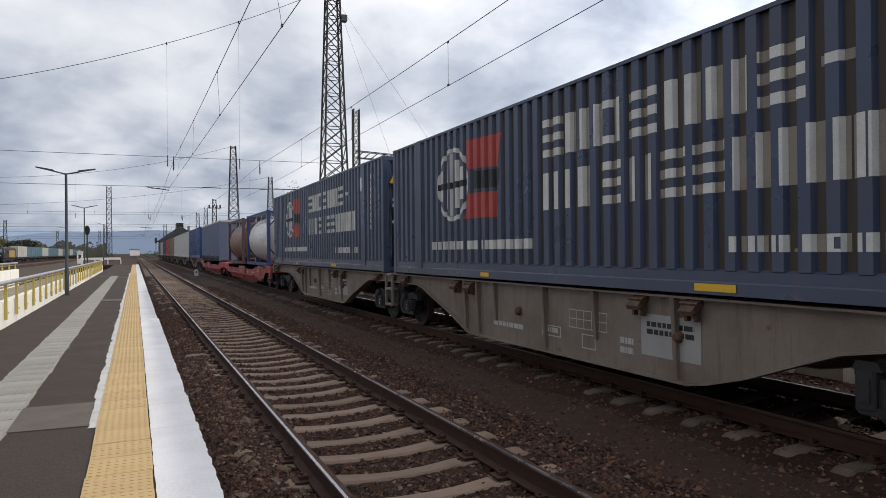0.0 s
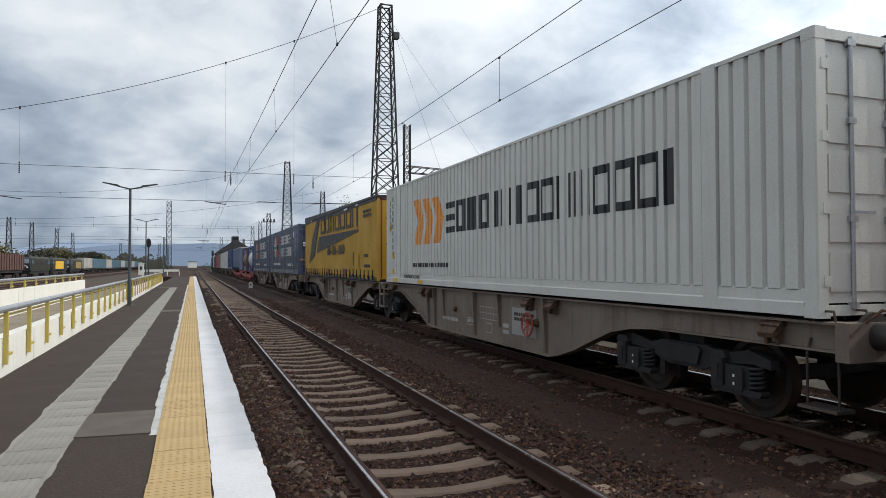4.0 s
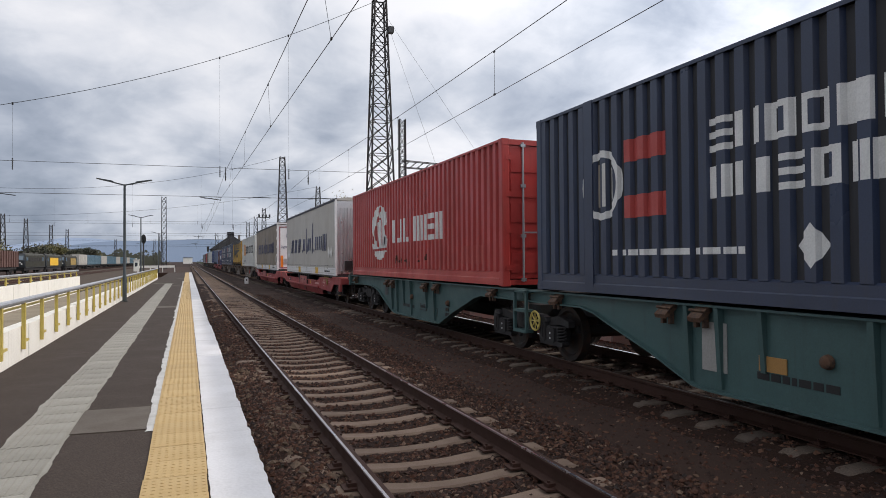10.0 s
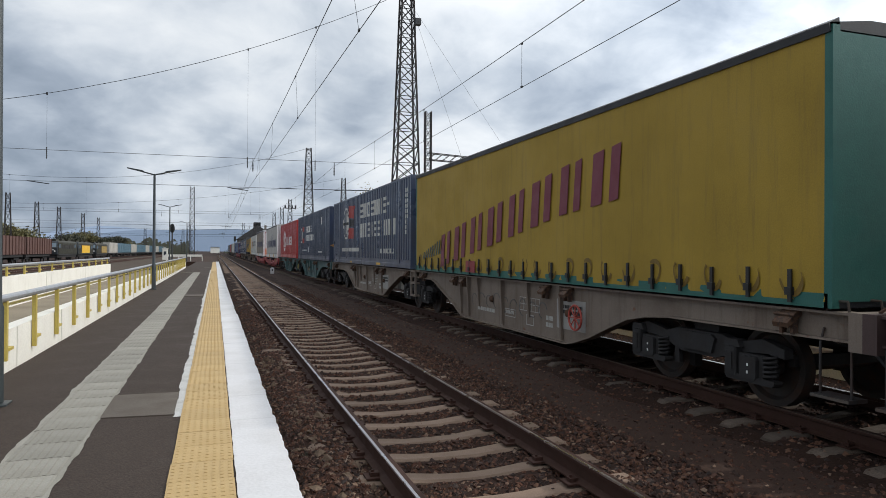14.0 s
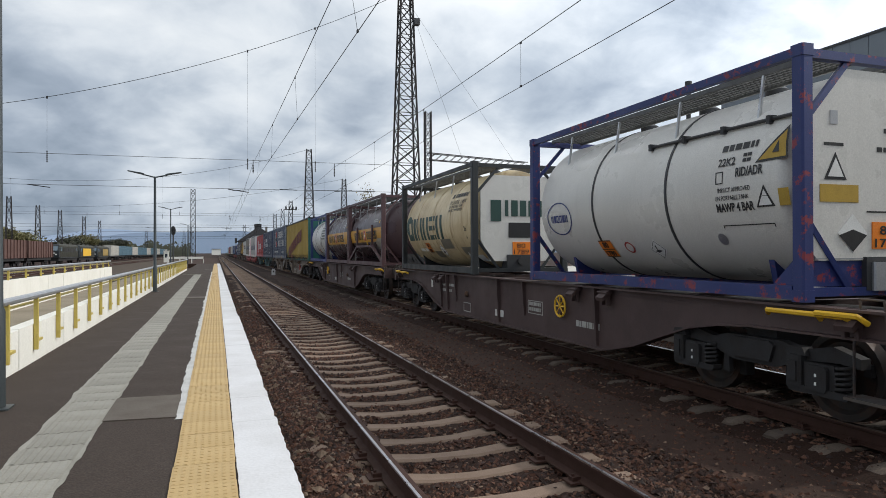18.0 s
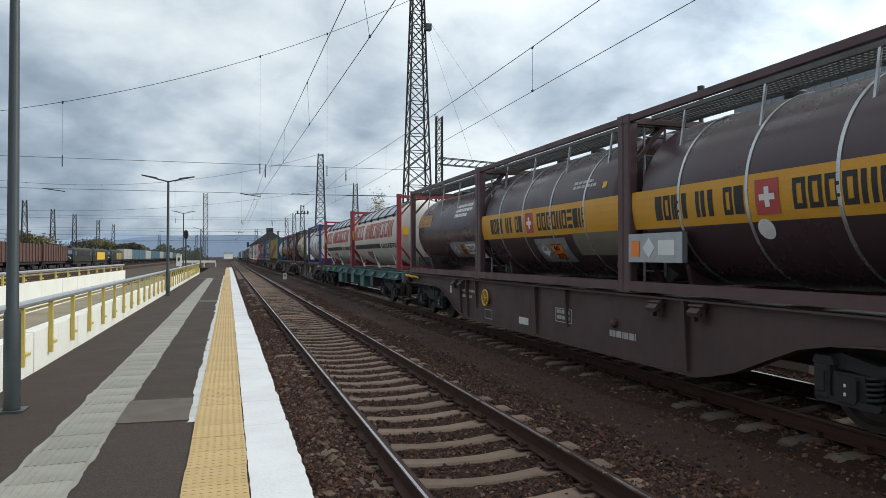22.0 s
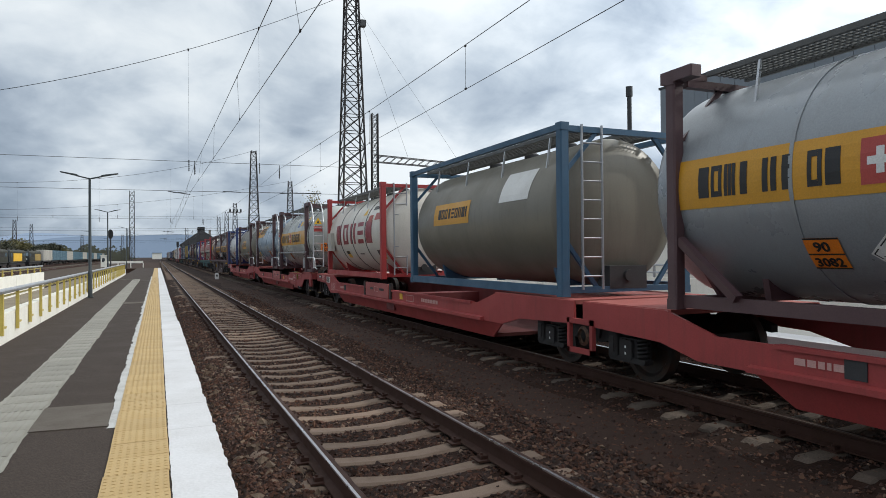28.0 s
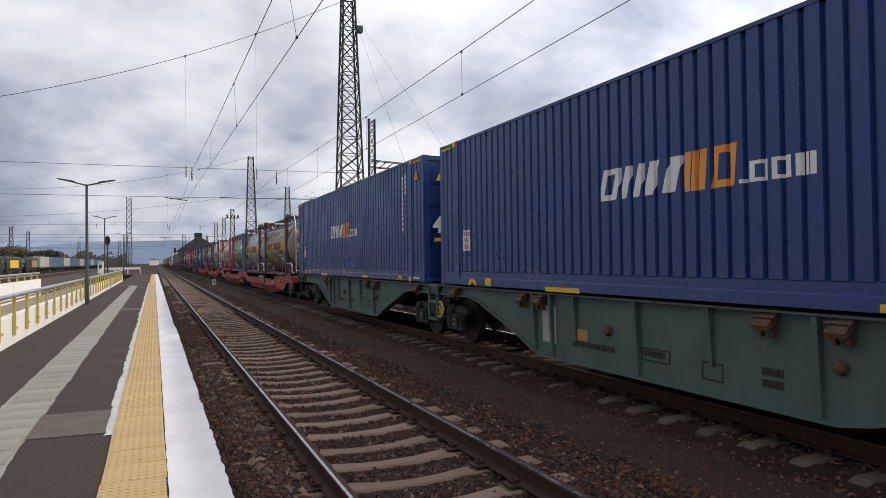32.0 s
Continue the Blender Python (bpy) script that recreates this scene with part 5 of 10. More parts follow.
def end_step(w, y, material):
    """A step board on two thin hangers, with bent-rod grab loops above."""
    g = Geo()
    for dy in (-0.17, 0.17):
        g.path([(-1.12, y + dy, 1.0), (-1.17, y + dy, 0.85), (-1.17, y + dy, 0.36)], 0.014, 6)
    step = part("foot_step", g, M_step_dark, w, "blackened steel step hangers")
    part("step_board", Geo().box(-1.25, -1.02, y - 0.21, y + 0.21, 0.335, 0.37), M_step_dark, step)
    part("step_edge", Geo().box(-1.258, -1.25, y - 0.21, y + 0.21, 0.34, 0.365), M_yellow_dirty if material is M_red_wagon else M_step, step, "worn front edge of the step board")
    for x in (-1.14, -0.72):
        part("grab_loop", Geo().path([(x, y - 0.12, 1.17), (x - 0.02, y - 0.12, 1.27), (x - 0.02, y + 0.12, 1.27), (x, y + 0.12, 1.17)], 0.014, 6), M_step, w, "grey bent-rod grab loop")


WG, BROWNS, POCKETS = {}, [], []


def sill_curve(kind, a=3.0, b=4.9, low=0.20):
    """Lower edge of a side sill as (distance from the load's end, z), from the end to the belly."""
    if kind == "joint":
        return [(1.2, 0.985), (1.55, 0.92), (1.9, 0.80), (2.35, 0.66), (2.8, 0.52), (3.3, 0.33), (3.6, 0.22), (3.85, low)]
    k = (b - a)
    return [(a - 0.5, 0.90), (a, 0.86), (a + 0.22 * k, 0.78), (a + 0.45 * k, 0.62), (a + 0.75 * k, 0.40), (b, low + 0.06), (b + 0.3, low)]


def wagon_body(w, yf, yr, lf, lr, kf, kr, material, a=3.0, b=4.9, low=0.20, seed=1):
    """One body of a skeletal wagon from yf to yr (both negative, yf nearer the front) under a load from lf to lr."""
    top = 1.17
    r = random.Random(seed)
    front = [(lf - d, z) for d, z in sill_curve(kf, a, b, low)]
    rear = [(lr + d, z) for d, z in sill_curve(kr, a, b, low)][::-1]
    side = [(yf, top), (yf, 0.985 if kf == "joint" else 0.91)] + front + rear + [(yr, 0.985 if kr == "joint" else 0.91), (yr, top)]
    for s in (-1, 1):
        g = Geo().prism(side, "x", s * 1.10 - 0.008, s * 1.10 + 0.008)
        for (p, q) in zip(side[1:-1], side[2:-1]):
            g.prism([p, q, (q[0], q[1] - 0.022), (p[0], p[1] - 0.022)], "x", s * 1.10 - 0.09, s * 1.10 + 0.09)
        g.box(s * 1.10 - 0.1, s * 1.10 + 0.1, yr, yf, top - 0.025, top)
        part("side_sill", g, material, w, "fish-bellied steel side sill")
    f0, r0 = front[-1][0], rear[0][0]
    rm = mesh("stiffener", Geo().prism([(-1.20, top - 0.03), (-1.11, top - 0.03), (-1.11, low + 0.03), (-1.15, low + 0.03)], "y", -0.03, 0.03), material)
    short = mesh("stiffener", Geo().prism([(-1.19, top - 0.03), (-1.11, top - 0.03), (-1.11, 0.50), (-1.14, 0.50)], "y", -0.03, 0.03), material)
    m = (f0 + r0) / 2
    for y in (f0 + 0.35, f0 - 0.15, m + 0.3, r0 + 0.2):
        part("stiffener", rm, None, w, at=pose(0, y, 0))
    for y in (f0 - 0.75, m - 0.9):
        part("stiffener", short, None, w, at=pose(0, y, 0))
    part("centre_sill", Geo().box(-0.35, 0.35, yr, yf, 0.72, 1.08), M_bogie, w)
    y = yf - 0.9
    while y > yr + 0.6:
        part("cross_member", Geo().box(-1.09, 1.09, y - 0.06, y + 0.06, 0.99, 1.13), material, w)
        y -= 1.55
    lug = Geo().prism([(-1.30, 1.02), (-1.12, 1.18), (-1.10, 1.10), (-1.28, 0.97)], "y", -0.10, 0.10)
    lug.box(-1.21, -1.15, -0.09, -0.05, 0.90, 1.05).box(-1.21, -1.15, 0.05, 0.09, 0.90, 1.05)
    lug.tube((-1.23, -0.13, 1.10), (-1.23, 0.13, 1.10), 0.018, 8)
    lm = mesh("container_lug", lug, M_lug if material is not M_brown_wagon else material)
    for y in (lf - 0.55, f0 + 0.65, f0 + 0.1, r0 - 0.1, r0 + 0.75, lr + 0.6):
        part("container_lug", lm, None, w, "folded container lug on the sill", at=pose(0, y + r.uniform(-0.05, 0.05), 0))
    part("air_tank", Geo().tube((-0.6, m, 0.62), (-0.6, m - 0.9, 0.62), 0.17, 12), M_bogie, w, "black brake air tank")
    part("air_tank", Geo().tube((0.45, m - 1.6, 0.65), (0.45, m - 2.2, 0.65), 0.15, 12), M_bogie, w, "black brake air tank")
    eye = Geo().lathe([(-1.12, 0.075), (-1.17, 0.06), (-1.19, 0.02), (-1.19, 0.001)], 12, (0, 0), axis="x")
    em = mesh("towing_eye", eye, M_lug)
    for y, z in ((f0 - 1.5, 0.72), (m - 2.4, 0.70)):
        part("towing_eye", em, None, w, "rusty round towing boss", at=pose(0, y, z))


def container_wagon(y0, L, material, label, belly=(3.4, 5.3), bogies=(2.45, 2.45), low=0.32, group="container wagons", steps=True, seed=1):
    """A skeletal container wagon of one body on two bogies."""
    w = keyed(thing("container_wagon", label, "freight wagon", group=group), y0)
    wagon_body(w, -0.2, -L + 0.2, 0.0, -L, "outer", "outer", material, belly[0], belly[1], low, seed)
    for y, s in ((-0.18, 1), (-L + 0.18, -1)):
        part("buffer_beam", Geo().box(-1.25, 1.25, y - 0.07, y + 0.07, 0.82, 1.18), material, w)
        buffers(w, y + s * 0.06, s)
        if steps:
            end_step(w, y - s * 0.27, material)
    bogie(w, -bogies[0])
    bogie(w, -L + bogies[1])
    if material is M_brown_wagon:
        BROWNS.append((w, L, belly[1]))
    return w


def twin_wagon(key, f1, l1, f2, l2, material, label, seed=1):
    """Two short-coupled skeletal bodies that share a bogie at their joint."""
    y0 = f1 + 0.42
    w = keyed(thing("container_wagon", label, "freight wagon", group="container wagons"), y0)
    s1, e1, s2 = -0.42, -0.42 - l1, f2 - y0
    e2 = s2 - l2
    J, end = (e1 + s2) / 2, e2 - 0.42
    wagon_body(w, -0.2, J + 0.14, s1, e1, "outer", "joint", material, seed=seed)
    wagon_body(w, J - 0.14, end + 0.2, s2, e2, "joint", "outer", material, seed=seed + 1)
    for y, s in ((-0.18, 1), (end + 0.18, -1)):
        part("buffer_beam", Geo().box(-1.25, 1.25, y - 0.07, y + 0.07, 0.82, 1.18), material, w)
        buffers(w, y + s * 0.06, s)
        end_step(w, y - s * 0.27, material)
    bogie(w, s1 - 2.05)
    bogie(w, J)
    bogie(w, e2 + 2.05)
    for y, s in ((0.0, 1), (end, -1)):
        g = Geo().path([(-1.05, y - s * 0.1, 1.18), (-1.0, y + s * 0.02, 1.30), (-0.35, y + s * 0.02, 1.30), (-0.3, y - s * 0.1, 1.18)], 0.016, 6)
        part("grab_loop", g, M_lug, w, "rusty yellow grab loop")
    # step frame beside the joint
    g = Geo()
    for dy in (-0.22, 0.22):
        g.box(-1.26, -1.21, J + dy - 0.025, J + dy + 0.025, 0.42, 1.16)
    for z in (0.42, 0.78):
        g.box(-1.27, -1.10, J - 0.22, J + 0.22, z, z + 0.05)
    g.box(-1.26, -1.08, J - 0.24, J + 0.24, 1.12, 1.16)
    part("step_frame", g, material, w, "square steel step frame at the joint")
    part("coupling_plate", Geo().box(-0.45, 0.45, J - 0.2, J + 0.2, 0.84, 0.98), M_bogie, w)
    WG[key] = (w, s1, e1, s2, e2)
    return w


M_lug = surface("rusty_lug", (0.105, 0.058, 0.034), 0.75, spot=(0.10, 0.042, 0.02), amount=0.8, scale=8, rust=(0.05, 0.03, 0.022), rust_at=0.5)


def corrugation(L, pitch, depth, m0, m1, cuts=(0.45, 0.54, 0.90)):
    """Side profile as (y, inset) points from the front to the tail."""
    pts = [(-m0, 0.0)]
    n = max(1, round((L - m0 - m1) / pitch))
    p = (L - m0 - m1) / n
    for k in range(n):
        y = -m0 - k * p
        pts += [(y - cuts[0] * p, 0.0), (y - cuts[1] * p, depth), (y - cuts[2] * p, depth), (y - p, 0.0)]
    return pts


def box_container(y0, L, H, W, material, label, pitch=0.278, deck=1.2, post_mat=None, frames=(), castings=None, group="shipping containers", rear="doors", dust_shade=None, grooved=False):
    """A corrugated box container with rails, posts, castings, doors at the tail."""
    c = keyed(thing("shipping_container", label, "shipping container", group=group), y0)
    pm = post_mat or material
    h = W / 2
    z0, z1 = deck, deck + H
    prof = corrugation(L, pitch, 0.055, 0.16, 0.16) if not grooved else corrugation(L, 0.218, 0.045, 0.16, 0.16, (0.68, 0.77, 0.91))
    for s in (-1, 1):
        g = Geo()
        v, f = [], []
        for y, d in prof:
            x = s * (h - 0.012 - d)
            v += [(x, y, z0 + 0.27), (x, y, z1 - 0.045)]
        n = len(prof)
        f = [(2 * k, 2 * k + 1, 2 * k + 3, 2 * k + 2) if s < 0 else (2 * k, 2 * k + 2, 2 * k + 3, 2 * k + 1) for k in range(n - 1)]
        g.add(v, f)
        me = mesh("side_panel", g, material)
        if dust_shade:           # hollows painted darker: brown dust plus rib shade on blue, rib shade on navy
            me.materials.append(dust_shade)
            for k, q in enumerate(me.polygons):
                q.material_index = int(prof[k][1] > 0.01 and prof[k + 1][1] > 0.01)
        part("side_panel", me, None, c, "corrugated steel side")
        part("bottom_rail", Geo().prism([(s * (h - 0.07), z0 + 0.015), (s * h, z0 + 0.015), (s * h, z0 + 0.14), (s * (h - 0.018), z0 + 0.155), (s * (h - 0.018), z0 + 0.26), (s * (h - 0.05), z0 + 0.285), (s * (h - 0.07), z0 + 0.285)], "y", -L + 0.16, -0.16), pm, c, "stepped bottom side rail")
        part("top_rail", Geo().box(min(s * h, s * (h - 0.06)), max(s * h, s * (h - 0.06)), -L + 0.16, -0.16, z1 - 0.05, z1 - 0.005), pm, c)
    # end walls, corrugated; at the tail two ribbed doors with locking bars and hinges
    def end_wall(y, sy):
        m = 8
        v = []
        for k in range(m * 4 + 1):
            u = -h + 0.14 + (W - 0.28) * k / (m * 4)
            d = 0.0 if k % 4 in (0, 1) else 0.075
            v += [(u, y - sy * (0.03 + d), z0 + 0.14), (u, y - sy * (0.03 + d), z1 - 0.1)]
        part("end_wall", Geo().add(v, [(2 * k, 2 * k + 2, 2 * k + 3, 2 * k + 1)[::-sy] for k in range(m * 4)]), material, c, "corrugated end wall")
    end_wall(0.0, 1)
    if rear == "wall":
        end_wall(-L, -1)
    else:
        bar = Geo().tube((0, 0, z0 + 0.08), (0, 0, z1 - 0.06), 0.022, 8)
        for zz in (z0 + 0.12, z0 + 0.95, z0 + 1.9, z1 - 0.12):
            bar.box(-0.05, 0.05, -0.02, 0.03, zz - 0.03, zz + 0.03)
        bar = mesh("locking_bar", bar, M_galv)
        hinge = mesh("hinge", Geo().box(-0.05, 0.05, -0.005, 0.05, -0.05, 0.05), pm)
        for s in (-1, 1):
            g = Geo()
            a, b = sorted((s * 0.012, s * (h - 0.14)))
            g.box(a, b, -L + 0.035, -L + 0.075, z0 + 0.14, z1 - 0.12)
            for q in range(5):
                zq = z0 + 0.2 + q * (H - 0.4) / 5
                g.box(a + 0.05, b - 0.05, -L + 0.02, -L + 0.036, zq + 0.05, zq + (H - 0.4) / 5 - 0.06)
            d = part("door", g, material, c, "ribbed steel end door")
            for x in (s * 0.28, s * 0.78):
                part("locking_bar", bar, None, d, "galvanised locking bar", at=pose(x, -L, 0))
                part("door_handle", Geo().box(min(x, x - s * 0.28), max(x, x - s * 0.28), -L - 0.025, -L - 0.01, z0 + 1.0, z0 + 1.03), M_galv, d, "galvanised handle")
            for q in range(4):
                part("hinge", hinge, None, d, at=pose(s * (h - 0.13), -L, z0 + 0.35 + q * (H - 0.7) / 3))
    part("roof", Geo().box(-h + 0.02, h - 0.02, -L + 0.05, -0.05, z1 - 0.05, z1 - 0.02), material, c)
    part("floor_frame", Geo().box(-h + 0.05, h - 0.05, -L + 0.1, -0.1, z0 + 0.03, z0 + 0.14), M_bogie, c)
    for x in (-1, 1):
        for y in (-0.16, -L):
            g = Geo().box(min(x * h, x * (h - 0.15)), max(x * h, x * (h - 0.15)), y, y + 0.16, z0 + 0.1, z1 - 0.1, 0.015)
            part("corner_post", g, pm, c)
            for zz in (z0, z1 - 0.118):
                g = Geo().box(min(x * (h + 0.003), x * (h - 0.165)), max(x * (h + 0.003), x * (h - 0.165)), y - 0.004, y + 0.164, zz, zz + 0.118, 0.012)
                g.box(min(x * (h + 0.005), x * (h + 0.002)), max(x * (h + 0.005), x * (h + 0.002)), y + 0.04, y + 0.12, zz + 0.03, zz + 0.09)
                part("corner_casting", g, castings or pm, c)
    for zz in (z0 + 0.02, z1 - 0.11):
        part("end_rail", Geo().box(-h + 0.15, h - 0.15, -0.09, -0.005, zz, zz + 0.1), pm, c)
        part("end_rail", Geo().box(-h + 0.15, h - 0.15, -L + 0.005, -L + 0.09, zz, zz + 0.1), pm, c)
    for y in frames:       # lifting posts inside a 45-foot box
        for s in (-1, 1):
            part("lifting_post", Geo().box(min(s * (h + 0.004), s * (h - 0.05)), max(s * (h + 0.004), s * (h - 0.05)), -y - 0.11, -y + 0.11, z0 + 0.1, z1), pm, c)
    return c, prof, h, z0, z1


def curtain_unit(y0, L, H, W, cloth, label, deck=1.2, roof=None, band=None, rear_mat=None, straps=True, trailer=False, name="curtain_swap_body", category="swap body", fold=0.004, seed=1, sill=0.16, edge=None):
    """A curtain-sided box: slightly waved tarpaulin sides with buckled straps, roof cover, end walls, sill."""
    r = random.Random(seed)
    c = keyed(thing(name, label, category, group="curtain-sided units"), y0)
    h, z0, z1 = W / 2, deck, deck + H
    zb = z0 + sill
    for s in (-1, 1):
        v, f = [], []
        ny, rows = int(L / 0.2), [zb - 0.10, zb + 0.05, zb + 0.35, zb + 1.0, z0 + H * 0.62, z1 - 0.35, z1 - 0.1]
        ph = [r.uniform(0, 6) for _ in range(6)]
        for k in range(ny + 1):
            y = -0.08 - (L - 0.16) * k / ny
            for j, z in enumerate(rows):
                amp = fold * (1.6 if j <= 2 else 0.7) * (0.25 if j in (0, 6) else 1)
                d = amp * (math.sin(y * 9.5 + ph[0]) + 0.8 * math.sin(y * 2.3 + ph[1]) + 0.5 * math.sin(y * 21 + ph[2] + j))
                v.append((s * (h + d), y, z))
        m = len(rows)
        for k in range(ny):
            for j in range(m - 1):
                q = (k * m + j, k * m + j + 1, (k + 1) * m + j + 1, (k + 1) * m + j)
                f.append(q if s < 0 else q[::-1])
        g = Geo().add(v, f)
        g.smooth = True
        part("curtain", g, cloth, c, "tarpaulin curtain")
        g = Geo().prism([(s * (h + 0.02), z1 - 0.13), (s * (h + 0.03), z1 - 0.05), (s * (h - 0.1), z1 + 0.02), (s * (h - 0.12), z1 - 0.13)], "y", -L + 0.02, -0.02)
        part("roof_edge", g, edge or roof or M_tarp_black, c, "roof tarpaulin edge")
        g = Geo().box(min(s * h, s * (h - 0.07)), max(s * h, s * (h - 0.07)), -L + 0.05, -0.05, z0, zb - 0.02)
        part("side_rail", g, band or M_steel_dark, c)
        if straps and s < 0:
            st = Geo().box(-h - 0.035, -h - 0.012, -0.022, 0.022, z0 + 0.03, zb + 0.20)
            st.box(-h - 0.055, -h - 0.012, -0.04, 0.04, zb - 0.06, zb + 0.02)
            sm = mesh("buckle_strap", st, M_black)
            rings = []
            for a0 in (60, 150, 200):
                n, v = 18, []
                for k in range(n + 1):
                    a = radians(a0 + 210 * k / n)
                    for q in (0.125 + 0.012 * math.sin(3 * a), 0.165 + 0.02 * math.sin(2 * a + a0)):
                        v.append((-h - 0.010, q * math.cos(a), zb + 0.10 + q * math.sin(a)))
                rings.append(mesh("scuff_ring", Geo().add(v, [(2 * k, 2 * k + 1, 2 * k + 3, 2 * k + 2) for k in range(n)]), M_scuff))
            y = 0.45
            while y < L - 0.2:
                st = part("buckle_strap", sm, None, c, at=pose(0, -y, r.uniform(-0.02, 0.02)))
                if cloth is M_tarp_olive:
                    part("scuff_ring", rings[r.randrange(3)], None, st, "dark ring rubbed into the tarpaulin")
                y += 0.56
    part("roof_cover", Geo().prism([(-h - 0.02, z1 - 0.04), (-h * 0.6, z1 + 0.03), (h * 0.6, z1 + 0.03), (h + 0.02, z1 - 0.04), (h, z1 - 0.1), (-h, z1 - 0.1)], "y", -L + 0.02, -0.02), roof or M_tarp_black, c)
    rm = rear_mat or cloth
    part("front_wall", Geo().box(-h + 0.02, h - 0.02, -0.06, -0.01, z0, z1 - 0.05), rm, c)
    for s in (-1, 1):
        part("rear_door", Geo().box(min(s * 0.006, s * (h - 0.06)), max(s * 0.006, s * (h - 0.06)), -L + 0.01, -L + 0.05, z0 + 0.06, z1 - 0.12), rm, c, "rear door")
        for y in (-0.01, -L + 0.0):
            part("corner_pillar", Geo().box(min(s * h, s * (h - 0.09)), max(s * h, s * (h - 0.09)), min(y, y + (-0.09 if y > -1 else 0.09)), max(y, y + (-0.09 if y > -1 else 0.09)), z0, z1 - 0.06), band or rm, c)
    part("load_floor", Geo().box(-h + 0.04, h - 0.04, -L + 0.03, -0.03, z0 - 0.06 if trailer else z0, z0 + 0.1), M_steel_dark, c)
    return c, h, z0, z1


TANK_N = 56


def tank_container(y0, L, shell, frame, label, deck=1.2, H=2.59, R=1.17, full_frame=True, bands=(), walkway=True, ladder=True, brace=False, top_rails=True, low_tank=0.0, frame_mid=False, dome=0.28, sunshield=None, mat_band=None, name="tank_container", bare_rear=False, ends=True, inset=0.12, tail=None, rails=True, heads=False, tail_dome=None):
    """A frame of posts and rails round a cylindrical tank on saddles, with catwalk, ladder, straps and valves."""
    c = keyed(thing(name, label, "tank container", group="tank containers"), y0)
    W, z0, z1 = 2.44, deck, deck + H
    h, zc = W / 2, z0 + H / 2 - low_tank
    ya, yb = -inset, -L + (inset if tail is None else tail)
    prof = [(ya, 0.001)] + [(ya - dome * (1 - math.cos(radians(a))), R * math.sin(radians(a)) ** 0.8) for a in (20, 35, 50, 62, 74, 82, 90)]
    td = tail_dome or dome
    prof += [(y, R) for y in np.linspace(ya - dome, yb + td, 5)[1:]]
    prof += [(yb + td * (1 - math.cos(radians(a))), R * math.sin(radians(a)) ** 0.8) for a in (82, 74, 62, 50, 35, 20)] + [(yb, 0.001)]
    shell_ob = part("tank_shell", Geo().lathe(prof, TANK_N, (0, zc)), shell, c)
    for y in bands:
        g = Geo().lathe([(y + 0.022, R + 0.002), (y + 0.022, R + 0.010), (y - 0.022, R + 0.010), (y - 0.022, R + 0.002)], TANK_N, (0, zc))
        part("tank_band", g, mat_band or M_alu, shell_ob)
    p = 0.075
    if ends:
        for y in (-p, -L + p):
            for s in (-1, 1):
                x = s * (h - p) if not heads else s * 1.24
                part("corner_post", Geo().box(x - p, x + p, y - p, y + p, z0 + 0.1, z1 - 0.1, 0.02), frame, c)
                for zz in (z0, z1 - 0.118):
                    part("corner_casting", Geo().box(x - p - 0.006, x + p + 0.006, y - p - 0.006, y + p + 0.006, zz, zz + 0.118, 0.015), frame, c)
            for zz in ((z0 + 0.05, z1 - 0.13) if full_frame else (z0 + 0.05,)):
                part("end_rail", Geo().box(-h + 0.14, h - 0.14, y - 0.05, y + 0.05, zz, zz + 0.09), frame, c)
            for s in (-1, 1):
                part("end_brace", Geo().beam((s * (h - 0.1), y, z0 + 0.85), (s * 0.55, y, z0 + 0.12), 0.06), frame, c)
                if full_frame:
                    part("end_brace", Geo().beam((s * (h - 0.1), y, z1 - 0.75), (s * 0.55, y, z1 - 0.12), 0.06), frame, c)
    for s in (-1, 1):
        x = s * (h - 0.05)
        if rails:
            part("bottom_rail", Geo().box(x - 0.05, x + 0.05, -L + 0.14, -0.14, z0 + 0.02, z0 + 0.16), frame, c)
        if top_rails:
            part("top_rail", Geo().box(x - 0.04, x + 0.04, -L + 0.14, -0.14, z1 - 0.11, z1 - 0.02), frame, c)
        if brace:
            for p0, p1, t in (((-0.1, z0 + 0.15), (-L * 0.28, z0 + 0.75), 0.08), ((-L * 0.28, z0 + 0.75), (-L * 0.72, z0 + 0.75), 0.08), ((-L * 0.72, z0 + 0.75), (-L + 0.1, z0 + 0.15), 0.08), ((-L * 0.28, z0 + 0.75), (-L * 0.28, zc + 0.25), 0.07), ((-L * 0.72, z0 + 0.75), (-L * 0.72, zc + 0.25), 0.07)):
                part("side_brace", Geo().beam((x, *p0), (x, *p1), t), frame, c)
    for y in (-L * 0.14, -L * 0.86):
        g = Geo().prism([(-0.7, z0 + 0.12), (0.7, z0 + 0.12), (0.8, zc - 0.75), (0.6, zc - 0.98), (-0.6, zc - 0.98), (-0.8, zc - 0.75)], "y", y - 0.04, y + 0.04)
        part("saddle", g, frame, c)
